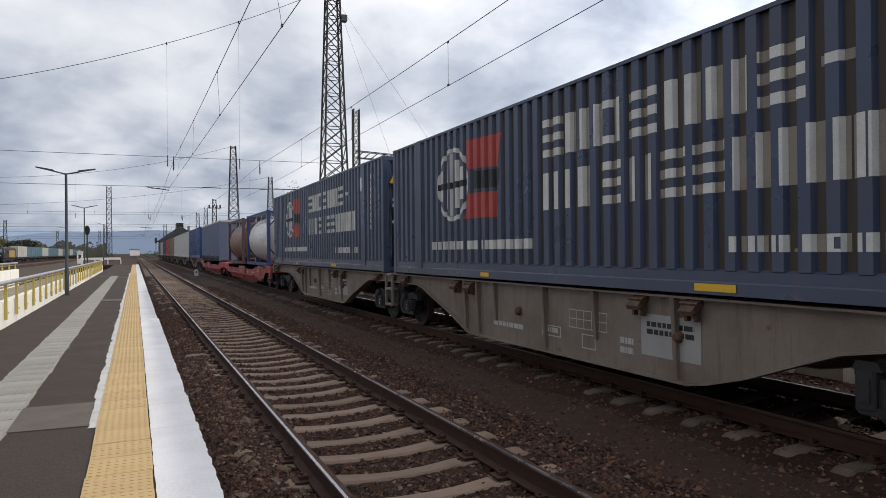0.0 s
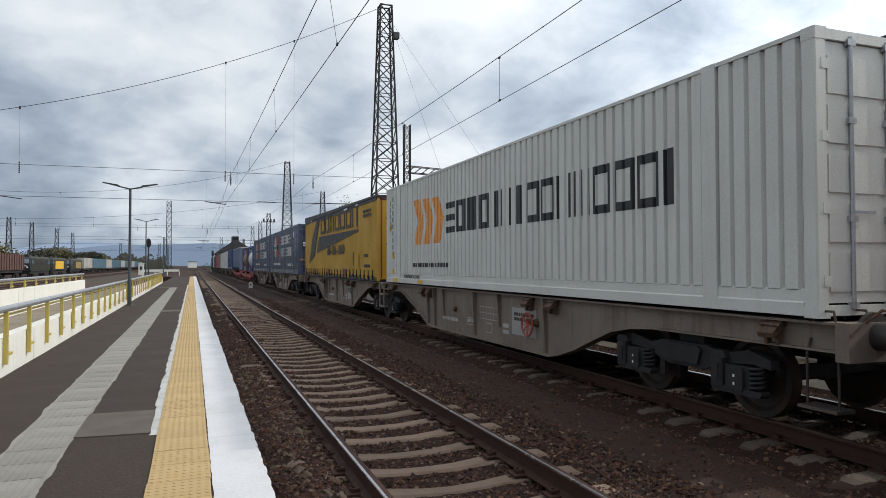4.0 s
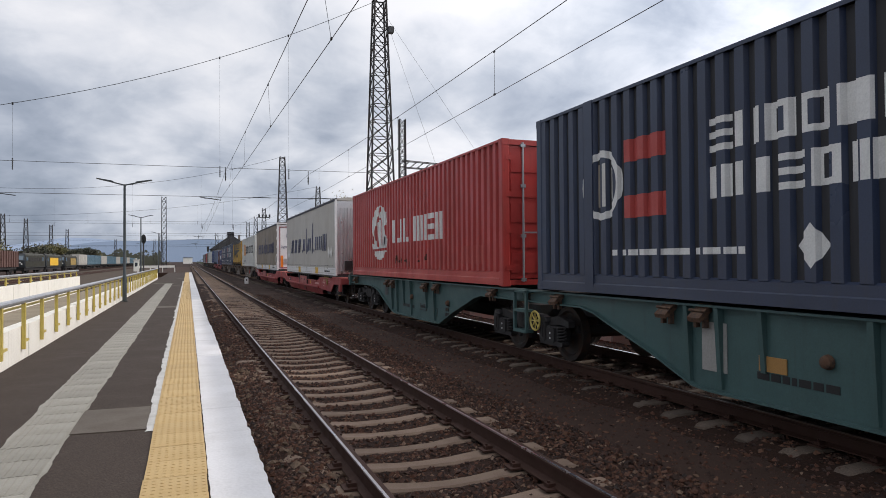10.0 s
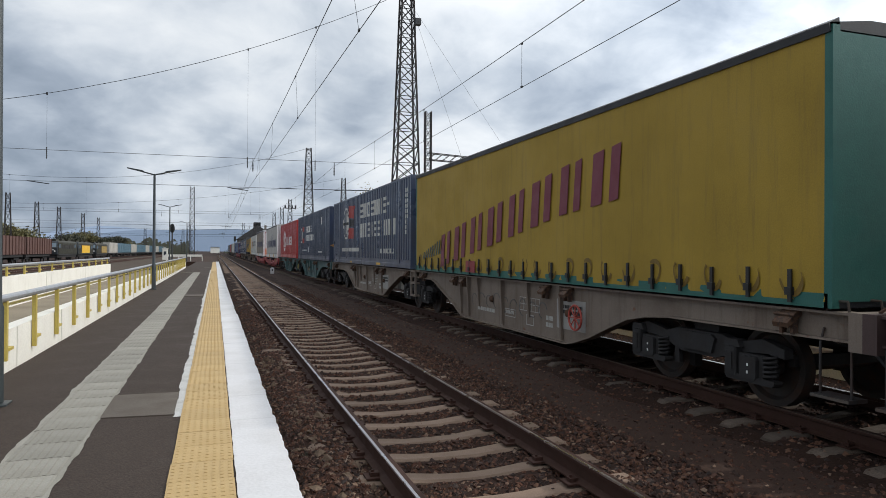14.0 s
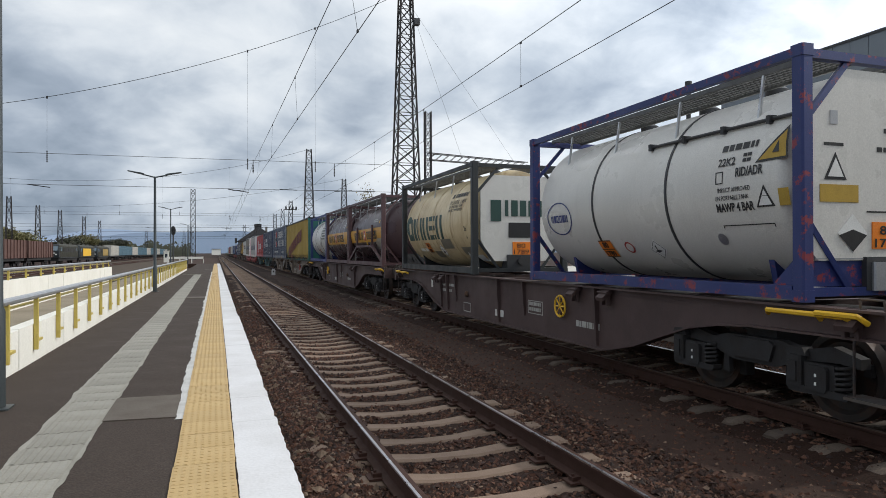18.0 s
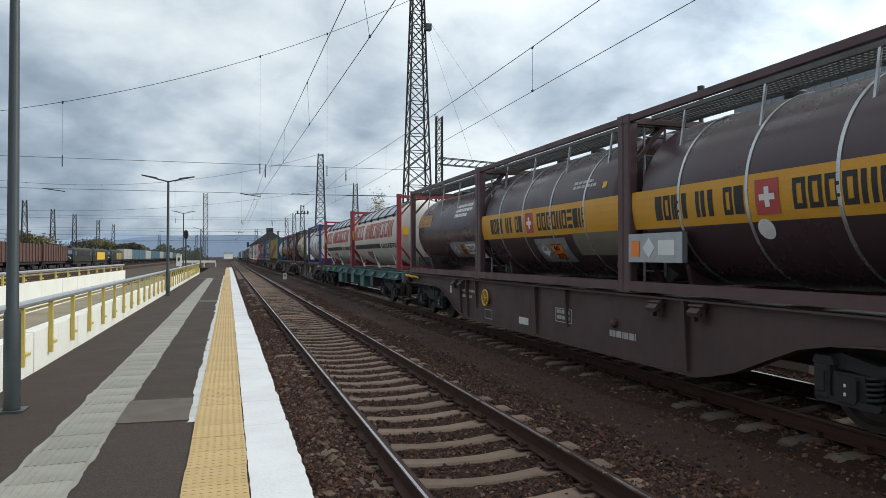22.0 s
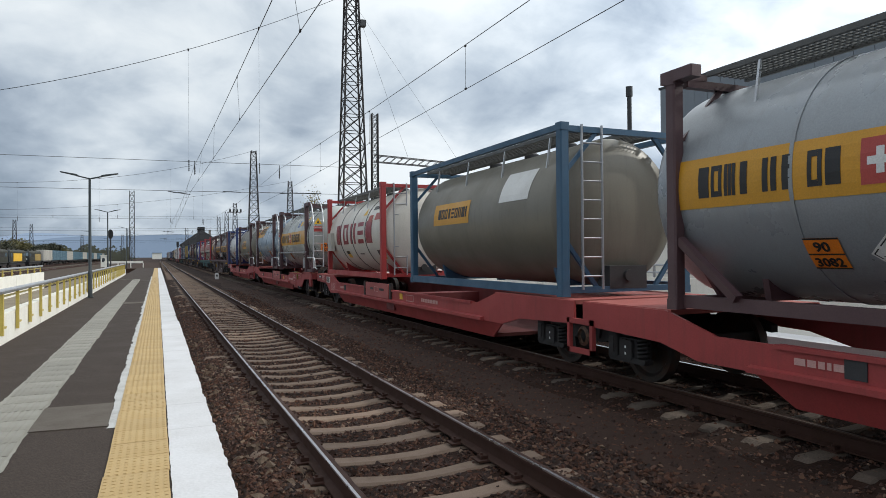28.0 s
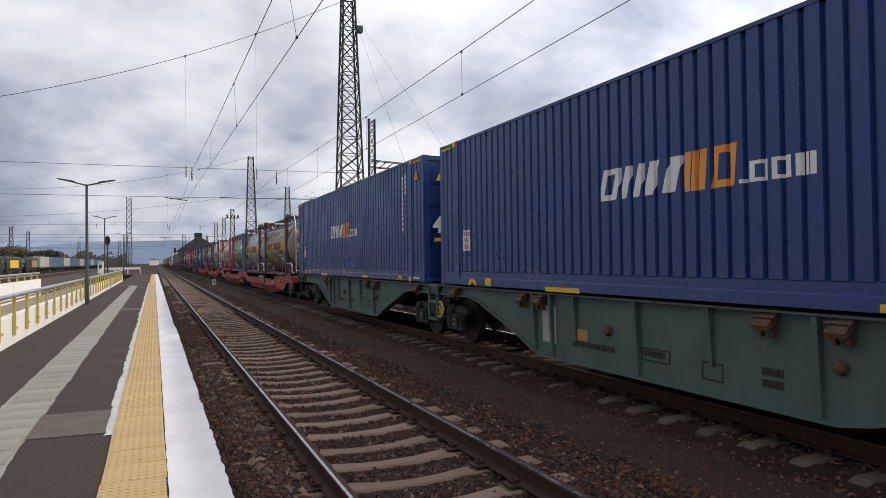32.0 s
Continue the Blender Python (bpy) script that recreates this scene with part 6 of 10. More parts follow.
    if walkway:
        # grating beside the crown of the tank, with an upstand and small brackets
        for s in (-1, 1):
            xi, xo, zw = s * 0.22, s * 0.82, z1 + (0.03 if heads else -0.045)
            w = Geo()
            for x in (xi, xo):
                w.box(x - 0.018, x + 0.018, -L + 0.15, -0.15, zw - 0.03, zw + 0.03)
            for k in range(int(L / 0.07)):
                y = -0.18 - 0.07 * k
                if y > -L + 0.18:
                    w.box(min(xi, xo), max(xi, xo), y - 0.011, y + 0.011, zw - 0.006, zw + 0.012)
            for k in range(1, 7):
                x = xi + (xo - xi) * k / 7
                w.box(x - 0.004, x + 0.004, -L + 0.15, -0.15, zw - 0.01, zw + 0.006)
            part("catwalk", w, M_grating, c, "galvanised catwalk grating on the tank")
            for y in np.linspace(-0.9, -L + 0.9, 4):
                part("catwalk_bracket", Geo().beam((xo, y, zw - 0.01), (s * 0.90, y, zc + math.sqrt(R * R - 0.81) - 0.03), 0.03), M_alu, c, "pale catwalk bracket")
        cover = Geo().lathe([(zc + R - 0.03, 0.14), (zc + R + 0.09, 0.14), (zc + R + 0.12, 0.1), (zc + R + 0.13, 0.001)], 16, axis="z")
        cm = mesh("manhole", cover, M_steel_dark)
        for y in (-L * 0.32, -L * 0.55, -L * 0.75):
            part("manhole", cm, None, c, "manhole cover", at=pose(0, y, 0))
    if heads:
        # broad heads along the posts carry the catwalk
        for y, a, b in ((-p, -0.35, 0.15), (-L + p, -0.66, 0.15)):
            for s in (-1, 1):
                part("post_head", Geo().box(s * 1.24 - 0.08, s * 1.24 + 0.08, y + a, y + b, z1 - 0.09, z1 + 0.04, 0.015), frame, c)
                part("head_arm", Geo().beam((s * 1.2, y - 0.02, z1 - 0.03), (s * 0.8, y - 0.02, z1), 0.07), frame, c)
    if ladder:
        w = Geo()
        yb2 = -L - 0.012
        for x in (-0.86, -0.50):
            w.tube((x, yb2, z0 + 0.1), (x, yb2, z1 - 0.02), 0.02, 8)
        for k in range(8):
            zz = z0 + 0.3 + k * 0.285
            w.tube((-0.86, yb2, zz), (-0.50, yb2, zz), 0.014, 6)
        part("ladder", w, M_galv, c, "galvanised rung ladder")
    w = Geo()
    w.box(-0.35, 0.35, -L + 0.02, -L + 0.35, z0 + 0.1, z0 + 0.45)
    w.tube((0, -L + 0.2, z0 + 0.3), (0, -L - 0.02, z0 + 0.3), 0.09, 12)
    part("outlet_box", w, M_steel_dark, c)
    return c, R, zc, z0, z1


def straight_wagon(y0, L, material, label, bogies=(2.6, 2.6)):
    """A wagon with shallow sills and boxes slung beneath."""
    w = keyed(thing("container_wagon", label, "freight wagon", group="container wagons"), y0)
    for s in (-1, 1):
        g = Geo().prism([(-0.2, 1.18), (-0.2, 0.98), (-1.2, 0.92), (-L + 1.2, 0.92), (-L + 0.2, 0.98), (-L + 0.2, 1.18)], "x", s * 1.15 - 0.01, s * 1.15 + 0.01)
        g.box(s * 1.15 - 0.1, s * 1.15 + 0.1, -L + 0.2, -0.2, 1.155, 1.18).box(s * 1.15 - 0.09, s * 1.15 + 0.09, -L + 1.2, -1.2, 0.91, 0.93)
        part("side_sill", g, material, w)
    part("centre_sill", Geo().box(-0.3, 0.3, -L + 0.2, -0.2, 0.55, 1.1), M_bogie, w)
    lm = mesh("container_lug", Geo().prism([(-1.32, 0.98), (-1.16, 1.17), (-1.12, 1.08), (-1.30, 0.92)], "y", -0.16, 0.16), material)
    for y in np.linspace(0.9, L - 0.9, 10):
        part("container_lug", lm, None, w, at=pose(0, -y, 0))
    for y, l, z in ((5.9, 1.05, 0.42), (8.0, 0.5, 0.45), (9.6, 0.8, 0.50), (12.0, 0.8, 0.42), (14.2, 0.5, 0.5)):
        part("slung_box", Geo().box(-1.18, -0.75, -y - l, -y, z, 0.91, 0.02), material if l > 0.7 else M_steel_dark, w, "steel box slung under the sill")
    for k in range(int(L / 1.4)):
        part("cross_member", Geo().box(-1.12, 1.12, -1.0 - k * 1.4, -0.9 - k * 1.4, 0.94, 1.12), material, w)
    for y, s in ((-0.15, 1), (-L + 0.15, -1)):
        part("buffer_beam", Geo().box(-1.25, 1.25, y - 0.06, y + 0.06, 0.86, 1.19), material, w)
        buffers(w, y + s * 0.06, s)
    bogie(w, -bogies[0])
    bogie(w, -L + bogies[1])
    end_step(w, -0.5, material)
    end_step(w, -L + 0.5, material)
    return w


def pocket_wagon(y0, La, Lb, label):
    """A red articulated pocket wagon of two bodies on three bogies."""
    w = keyed(thing("pocket_wagon", label, "freight wagon", group="pocket wagons"), y0)
    for o, L, k1, pd, front in ((0.0, La, 2.4, 6.4, True), (-La - 0.12, Lb, 1.7, 7.65, False)):
        tall, mid, low = 1.02, 0.80, 0.20
        e = o - L              # rear end of this body
        POCKETS.append((w, o, L, pd))
        # upper edge from front to rear, then the lower edge back; outer ends are cut out over the bogie's outer axle
        outline = [(o - 0.05, tall), (o - k1, tall), (o - k1 - 0.75, mid)]
        if front:
            outline += [(e + 3.2, mid), (e + 2.4, tall), (e + 0.05, tall), (e + 0.05, 0.70), (e + 1.6, 0.64), (e + 2.2, 0.50)]
            outline += [(o - 3.2, 0.46), (o - 2.05, 0.43), (o - 1.42, 0.74), (o - 0.05, 0.77)]
        else:
            outline += [(e + 5.1, mid), (e + 4.95, mid + 0.02), (e + 4.45, 0.94), (e + 4.3, 0.955), (e + 2.15, 0.955), (e + 1.9, 0.925), (e + 1.55, 1.01), (e + 1.4, tall), (e + 0.18, tall + 0.01), (e + 0.18, 0.77), (e + 1.42, 0.74), (e + 1.98, 0.42), (e + 4.1, 0.46), (e + 4.3, 0.50)]
            outline += [(o - 2.2, 0.50), (o - 1.6, 0.64), (o - 0.05, 0.70)]
        rear_in = 2.9 if front else 4.6
        for s in (-1, 1):
            g = Geo().prism(outline, "x", s * 1.24 - 0.02, s * 1.24 + 0.02)
            # rim and ledge, then the lower wall that leans in
            g.box(s * 1.24 - 0.05, s * 1.24 + 0.05, e + rear_in + 0.5, o - 3.2, mid - 0.03, mid + 0.012)
            g.prism([(s * 1.255, 0.575), (s * 1.33, 0.555), (s * 1.33, 0.50), (s * 1.255, 0.485)], "y", e + rear_in, o - 2.9)
            part("side_wall", g, M_red_wagon, w, "red-painted steel side wall")
            v = [(s * 1.235, o - 2.9, 0.50), (s * 1.235, e + rear_in - 0.65, 0.50), (s * 1.12, e + rear_in - 0.1, low), (s * 1.12, o - 3.3, low)]
            v += [(x - s * 0.03, y, z) for x, y, z in v]
            part("lower_wall", Geo().add(v, [(0, 1, 2, 3), (7, 6, 5, 4), (0, 4, 5, 1), (1, 5, 6, 2), (2, 6, 7, 3), (3, 7, 4, 0)]), M_red_wagon, w, "inward-leaning lower side wall")
            if not front:
                for d in (2.95, 4.28):
                    part("panel_joint", Geo().box(s * 1.262 - 0.006, s * 1.262 + 0.006, e + d - 0.012, e + d + 0.012, 0.47, 0.94), M_red_wagon, w, "welded joint on the side wall")
                part("frame_lip", Geo().prism([(e + 0.18, tall), (e + 0.18, tall + 0.03), (e + 1.4, tall + 0.03), (e + 1.6, 1.02), (e + 1.9, 0.945), (e + 2.15, 0.975), (e + 4.3, 0.975), (e + 4.5, 0.95), (e + 4.5, 0.93), (e + 4.3, 0.955), (e + 2.15, 0.955), (e + 1.9, 0.925), (e + 1.55, 1.0), (e + 1.4, tall)], "x", s * 1.24 - 0.05, s * 1.24 + 0.05), M_red_top, w, "paler red rim along the frame")
            part("raised_panel", Geo().prism([(o - pd, 0.58), (o - pd, 0.93), (o - pd - 0.04, 0.95), (o - pd - 1.96, 0.95), (o - pd - 2.0, 0.93), (o - pd - 2.0, 0.58)], "x", s * 1.285 - 0.02, s * 1.285 + 0.02), M_red_panel, w, "raised red panel on the side wall")
            for d in (pd - 0.18, pd + 2.06):
                part("load_stop", Geo().box(s * 1.27 - 0.04, s * 1.27 + 0.04, o - d - 0.10, o - d, 0.58, 0.97, 0.01), M_step_dark, w, "blackened steel load stop")
        for a, b in ((o - 0.05, o - 2.5), (e + 2.5, e + 0.05)) if front else ((o - 0.05, o - 1.75), (e + 1.5, e + 0.18)):
            part("end_deck", Geo().box(-1.23, 1.23, min(a, b), max(a, b), tall - 0.05, tall + 0.01), M_red_top, w, "paler red deck plate")
        if not front:
            part("end_deck", Geo().box(-1.2, 1.2, e + 1.5, e + 4.3, 0.88, 0.93), M_red_wagon, w, "grimy red deck between pocket and end")
            g = Geo().path([(-1.2, e + 3.4, 0.97), (-1.26, e + 3.35, 0.995), (-1.26, e + 2.75, 0.995), (-1.2, e + 2.7, 0.97)], 0.028, 6)
            g.prism([(e + 2.62, 0.70), (e + 2.62, 0.92), (e + 2.92, 0.92), (e + 2.92, 0.86), (e + 2.74, 0.82), (e + 2.74, 0.70)], "x", -1.30, -1.262)
            part("brake_lever", g, M_yellow_dirty, w, "dirty yellow brake lever and bracket")
            part("end_bracket", Geo().box(-1.25, -1.15, e + 0.2, e + 0.55, 0.50, 0.77).tube((-1.27, e + 0.42, 0.58), (-1.15, e + 0.42, 0.58), 0.06, 10), M_red_wagon, w, "drop bracket under the frame end")
        # added panel stands in for a taller far wall, in the shaded red
        part("inner_wall", Geo().box(1.15, 1.20, e + rear_in - 0.2, o - 2.7, low + 0.06, 1.0), M_red_shaded, w, "dark red inner wall of the pocket")
        part("pocket_floor", Geo().box(-1.12, 1.12, e + rear_in - 0.1, o - 3.3, low, low + 0.06), M_red_shaded, w)
        part("cross_beam", Geo().box(-1.22, 1.22, o - L / 2 - 0.3, o - L / 2 + 0.3, 0.3, 0.7), M_red_shaded, w)
    tot = La + Lb + 0.12
    for y, s in ((-0.05, 1), (-tot + 0.05, -1)):
        part("buffer_beam", Geo().box(-1.26, 1.26, y - 0.06, y + 0.06, 0.78, 1.0), M_red_wagon, w)
        buffers(w, y + s * 0.06, s)
        end_step(w, y - s * 0.3, M_red_wagon)
    g = Geo()
    for y in (-La + 0.12, -La - 0.42):
        g.box(-1.29, -1.23, y, y + 0.06, 0.30, 0.78)
    g.box(-1.29, -1.23, -La - 0.42, -La + 0.18, 0.30, 0.37).box(-1.29, -1.23, -La - 0.42, -La + 0.18, 0.71, 0.78)
    part("side_bearer", g, M_red_wagon, w, "red square frame at the articulation")
    g = Geo().lathe([(-1.25, 0.10), (-1.22, 0.14), (-1.19, 0.10)], 16, (-La - 0.12, 0.54), axis="x")
    part("bearer_ring", g, M_lug, w)
    bogie(w, -1.95)
    bogie(w, -La - 0.06)
    bogie(w, -tot + 1.95)
    return w


def speed_way(t):
    return 9.25 * t + 0.0065 * t * t


# -- in order from the front of the train --
GREY, GREEN, BROWN, TEAL = M_grey_wagon, M_green_wagon, M_brown_wagon, M_teal_wagon
EX = "faded blue corrugated container with worn white lettering and red-black emblem"
C = {}


def wagon_for(y, L, material, label, **k):
    return container_wagon(y + 0.42, L + 0.84, material, label, **k)


def cars():
    # far ahead, seen small
    pocket_wagon(64.6, 17.2, 17.2, "red articulated pocket wagon carrying two tank containers and a trailer")
    C["t1"] = tank_container(37.2, 6.1, M_tank_white, M_frame_navy, "white tank container in a blue frame on a red wagon", deck=1.05)
    C["t2"] = tank_container(45.0, 6.1, M_tank_brownish, M_frame_brown, "rusty brown tank container in a brown frame on a red wagon", deck=1.05)
    C["p"] = curtain_unit(63.6, 13.7, 2.9, 2.5, M_curtain_blue, "dark blue curtain-sided trailer with pale print on a red wagon", deck=1.1, roof=M_tarp_light, seed=11)
    for k, (m, l, wm) in enumerate(((M_blue_new, "blue corrugated container on a grey wagon", GREY), (M_white_cont, "pale corrugated container on a grey wagon", GREY), (M_white_cont, "dirty white corrugated container on a grey wagon", GREY), (M_tarp_grey, "grey corrugated container on a grey wagon", GREY), (M_red_cont, "red corrugated container on a green wagon", GREEN), (M_blue_dark, "navy corrugated container on a green wagon", GREEN), (M_tarp_light, "light grey corrugated container on a grey wagon", GREY), (M_blue_old, "faded blue corrugated container on a grey wagon", GREY))):
        f = 79.6 + k * 15.0
        box_container(f, 13.72, 2.9, 2.5, m, l)
        wagon_for(f, 13.72, wm, "grimy skeletal container wagon")
    # two faded blue boxes
    for n, f, l in (("ex1", 29.25, 13.95), ("ex2", 14.6, 14.2)):
        C[n] = box_container(f, l, 2.82, 2.5, M_blue_old, EX, frames=(1.55, l - 1.55), rear="wall", dust_shade=M_blue_dust_shade)
    twin_wagon("ex1", 29.25, 13.95, 14.6, 14.2, GREY, "rust-streaked grey articulated container wagon", 2)
    C["gok"] = curtain_unit(-2.1, 14.4, 2.72, 2.5, M_tarp_yellow, "yellow curtain-sided swap body with black print and buckled straps", seed=2)
    c, h, z0, z1 = C["gok"]
    part("roof_tarpaulin", Geo().prism([(0.02, z1 - 0.02), (0.02, z1 + 0.22), (-5.0, z1 + 0.14), (-14.4, z1 + 0.04), (-14.4, z1 - 0.02)], "x", -h - 0.028, h + 0.028), M_tarp_scuffed, c, "scuffed black roof tarpaulin, higher at the front")
    twin_wagon("gok", -2.1, 14.4, -17.6, 14.9, GREY, "rust-streaked grey articulated container wagon", 3)
    C["sarp"] = box_container(-17.6, 14.9, 2.78, 2.5, M_white_cont, "white corrugated 45-foot container with black and orange markings", frames=(1.3, 13.5), castings=M_white_cont, grooved=True)
    pocket_wagon(-33.3, 17.0, 17.4, "red articulated pocket wagon carrying two curtain-sided trailers")
    C["ekg"] = curtain_unit(-34.25, 14.05, 3.1, 2.55, M_tarp_grey, "dirty grey curtain-sided semi-trailer with blue print and white doors", deck=1.10, roof=M_tarp_light, band=M_trailer_white, rear_mat=M_trailer_white, straps=False, trailer=True, name="semi_trailer", category="trailer", seed=5, sill=0.26, edge=M_navy_edge)
    C["ekw"] = curtain_unit(-53.03, 13.76, 3.1, 2.55, M_tarp_light, "pale grey curtain-sided semi-trailer with blue print and silver end wall", deck=1.10, roof=M_tarp_light, band=M_trailer_white, rear_mat=M_alu, straps=False, trailer=True, name="semi_trailer", category="trailer", seed=6, sill=0.26, edge=M_navy_edge)
    C["ts"] = box_container(-69.63, 12.19, 2.79, 2.44, M_red_cont, "red corrugated 40-foot container with white emblem and lettering blocks")
    twin_wagon("ts", -69.4, 12.5, -83.2, 13.6, M_green_teal, "chipped green articulated container wagon", 5)
    C["ex3"] = box_container(-83.2, 13.5, 2.82, 2.5, M_blue_dark, "navy corrugated 45-foot container with small white lettering blocks", frames=(1.55, 12.2), rear="wall", dust_shade=M_navy_shade)
    C["ex4"] = box_container(-98.05, 13.6, 2.82, 2.5, M_blue_old, EX, frames=(1.55, 12.2), rear="wall", dust_shade=M_blue_dust_shade)
    twin_wagon("ex4", -98.0, 13.65, -112.2, 13.8, GREY, "scribbled grey articulated container wagon", 7)
    C["not"] = curtain_unit(-112.2, 13.8, 2.75, 2.5, M_tarp_olive, "dirty yellow curtain-sided swap body with maroon print and green frame", band=M_frame_green, rear_mat=M_frame_green, seed=8)
    container_wagon(-126.2, 20.1, BROWN, "dark brown skeletal container wagon", belly=(3.7, 5.5), bogies=(2.6, 2.6), low=0.22, seed=9)
    C["wt"] = tank_container(-126.85, 6.06, M_tank_white, M_frame_blue, "white tank container in a blue frame", bands=(-2.0, -4.0), mat_band=M_steel_dark, ladder=False)
    C["bra"] = tank_container(-133.1, 6.06, M_tank_brown, M_frame_brown, "dark brown tank container with an orange-yellow band", bands=(-1.2, -2.4, -3.6, -4.8), mat_band=M_alu)
    C["brb"] = tank_container(-139.3, 6.3, M_tank_brown, M_frame_brown, "dark brown tank container with orange-yellow band and trussed frame", brace=True, R=1.12, ladder=False)
    container_wagon(-147.4, 17.2, BROWN, "dark brown skeletal container wagon", belly=(2.4, 4.6), bogies=(1.95, 1.95), low=0.22, seed=10)
    C["rin"] = tank_container(-148.3, 6.12, M_tank_cream, M_frame_black, "rust-stained cream tank container in a black frame", bands=(-1.6, -3.0, -4.4), mat_band=M_tank_cream, ladder=False)
    C["fnc"] = tank_container(-157.35, 6.12, M_tank_white, M_frame_chipped, "white tank container in a chipped blue and red frame", bands=(-2.1, -3.9), mat_band=M_steel_dark, ladder=False)
    straight_wagon(-165.3, 20.0, TEAL, "teal green container wagon with boxes under its sills")
    for n, f in (("dh1", -166.0), ("dh2", -175.2)):
        C[n] = tank_container(f, 9.1, M_tank_aged, M_frame_wine, "off-white gas tank container with dark red frames and grey sun shield", deck=1.25, H=2.62, R=1.21, walkway=False, ladder=False, top_rails=False, dome=0.75, rails=False)
    container_wagon(-185.3, 20.0, BROWN, "dark brown skeletal container wagon", belly=(3.7, 5.4), bogies=(2.65, 2.65), low=0.22, seed=11)
    for n, f, rr in (("bs", -186.0, 1.05), ("bm", -192.05, 1.17), ("bl", -198.1, 1.17)):
        C[n] = tank_container(f, 6.04 if n != "bl" else 6.1, M_tank_brown, M_frame_brown, "dark brown tank container with an orange-yellow band" if n != "bs" else "dark brown tank container with a small orange panel", R=rr, bands=() if n == "bs" else (-1.2, -2.4, -3.6, -4.8), mat_band=M_alu)
    pocket_wagon(-205.9, 16.0, 16.6, "red articulated pocket wagon carrying tank containers")
    C["exs"] = tank_container(-206.55, 6.1, M_tank_white, M_frame_navy, "white tank container in a navy frame with blue name strip", deck=1.05, bands=(-1.4, -3.0, -4.6), mat_band=M_alu, top_rails=False, inset=-0.35, tail=-1.2, tail_dome=0.8, dome=0.42, R=1.2, H=2.68, ladder=False, heads=True, rails=False)
    C["bo"] = tank_container(-214.5, 6.1, M_tank_olive, M_frame_brown, "weathered grey tank container with an orange panel", deck=1.05, bands=(-2.0, -4.0), mat_band=M_tank_olive, top_rails=False, inset=-0.55, tail=-1.2, tail_dome=0.85, dome=0.42, R=1.255, low_tank=-0.025, H=2.67, ladder=False, heads=True, rails=False)
    C["bg"] = tank_container(-223.6, 6.15, M_tank_blue, M_frame_brown, "grey-blue tank container with an orange panel", deck=1.05, bands=(-1.9, -3.6), mat_band=M_tank_blue, top_rails=False, inset=-0.55, tail=-1.2, tail_dome=0.85, dome=0.42, R=1.255, low_tank=-0.025, H=2.67, ladder=False, heads=True, rails=False)
    C["bsi"] = tank_container(-231.75, 6.0, M_tank_silver, M_frame_brown, "silver tank container with an orange-yellow band", deck=1.05, bands=(-1.6, -3.2, -4.8), mat_band=M_tank_silver, top_rails=False, inset=-0.55, tail=-1.2, tail_dome=0.85, dome=0.42, R=1.255, low_tank=-0.025, H=2.67, ladder=False, heads=True, rails=False)
    pocket_wagon(-239.6, 16.6, 17.4, "red articulated pocket wagon carrying tank containers")
    C["hoy"] = tank_container(-241.1, 6.1, M_tank_aged, M_frame_red, "white tank container with a dark red frame", deck=1.05, bands=(-1.6, -3.0, -4.4), mat_band=M_steel_dark, top_rails=False, inset=-0.1)
    C["bf"] = tank_container(-249.4, 6.4, M_tank_olive, M_frame_steel, "weathered grey tank container in a steel-blue frame", deck=1.05)
    C["bgr"] = tank_container(-258.1, 6.15, M_tank_grey, M_frame_brown, "grey tank container with an orange-yellow band", deck=1.05, bands=(-1.6, -3.2, -4.8), mat_band=M_tank_grey, top_rails=False, inset=-0.55, tail=-1.2, tail_dome=0.85, dome=0.42, R=1.255, low_tank=-0.025, H=2.67, ladder=False, heads=True)
    C["bol"] = tank_container(-266.3, 6.2, M_tank_olive, M_frame_brown, "weathered grey tank container with an orange-yellow band", deck=1.05, bands=(-2.0, -4.0), mat_band=M_tank_olive, top_rails=False, inset=-0.55, tail=-1.2, tail_dome=0.85, dome=0.42, R=1.255, low_tank=-0.025, H=2.67, ladder=False, heads=True)
    for n, f in (("ua", -275.2), ("ub", -290.0)):
        C[n] = box_container(f, 13.85, 2.81, 2.5, M_blue_new, "bright blue corrugated 45-foot container with white and orange print", frames=(0.78, 13.0), grooved=True)
    twin_wagon("ua", -275.2, 13.85, -290.0, 13.85, GREEN, "chipped green articulated container wagon", 12)


M_tank_aged = surface("tank_aged_white", (0.62, 0.585, 0.52), 0.4, spot=(0.40, 0.36, 0.29), amount=0.45, scale=0.8, streak=0.4, bump=0.05)
M_navy_edge = surface("navy_roof_edge", (0.030, 0.034, 0.055), 0.6, spot=(0.13, 0.13, 0.13), amount=0.5, scale=2.0)
M_scuff = surface("tarp_scuff", (0.17, 0.105, 0.018), 0.75, spot=(0.26, 0.16, 0.02), amount=0.6, scale=9)
# shade of the rib hollows, put into a darker navy
M_navy_shade = surface("rib_shade_on_navy", (0.018, 0.019, 0.024), 0.6, spot=(0.040, 0.034, 0.030), amount=0.5, scale=1.2, streak=0.4)
M_green_teal = surface("wagon_teal_green", (0.048, 0.102, 0.100), 0.6, spot=(0.04, 0.058, 0.055), amount=0.5, scale=1.4, streak=0.4, rust=RUST, rust_at=0.72)
M_tank_bare = surface("tank_bare_steel", (0.36, 0.33, 0.27), 0.35, metal=0.3, spot=(0.2, 0.17, 0.13), amount=0.7, scale=3, streak=0.5)
M_stencil_pale = surface("pale_small_print", (0.42, 0.41, 0.39), 0.6, spot=(0.25, 0.24, 0.23), amount=0.5, scale=5)
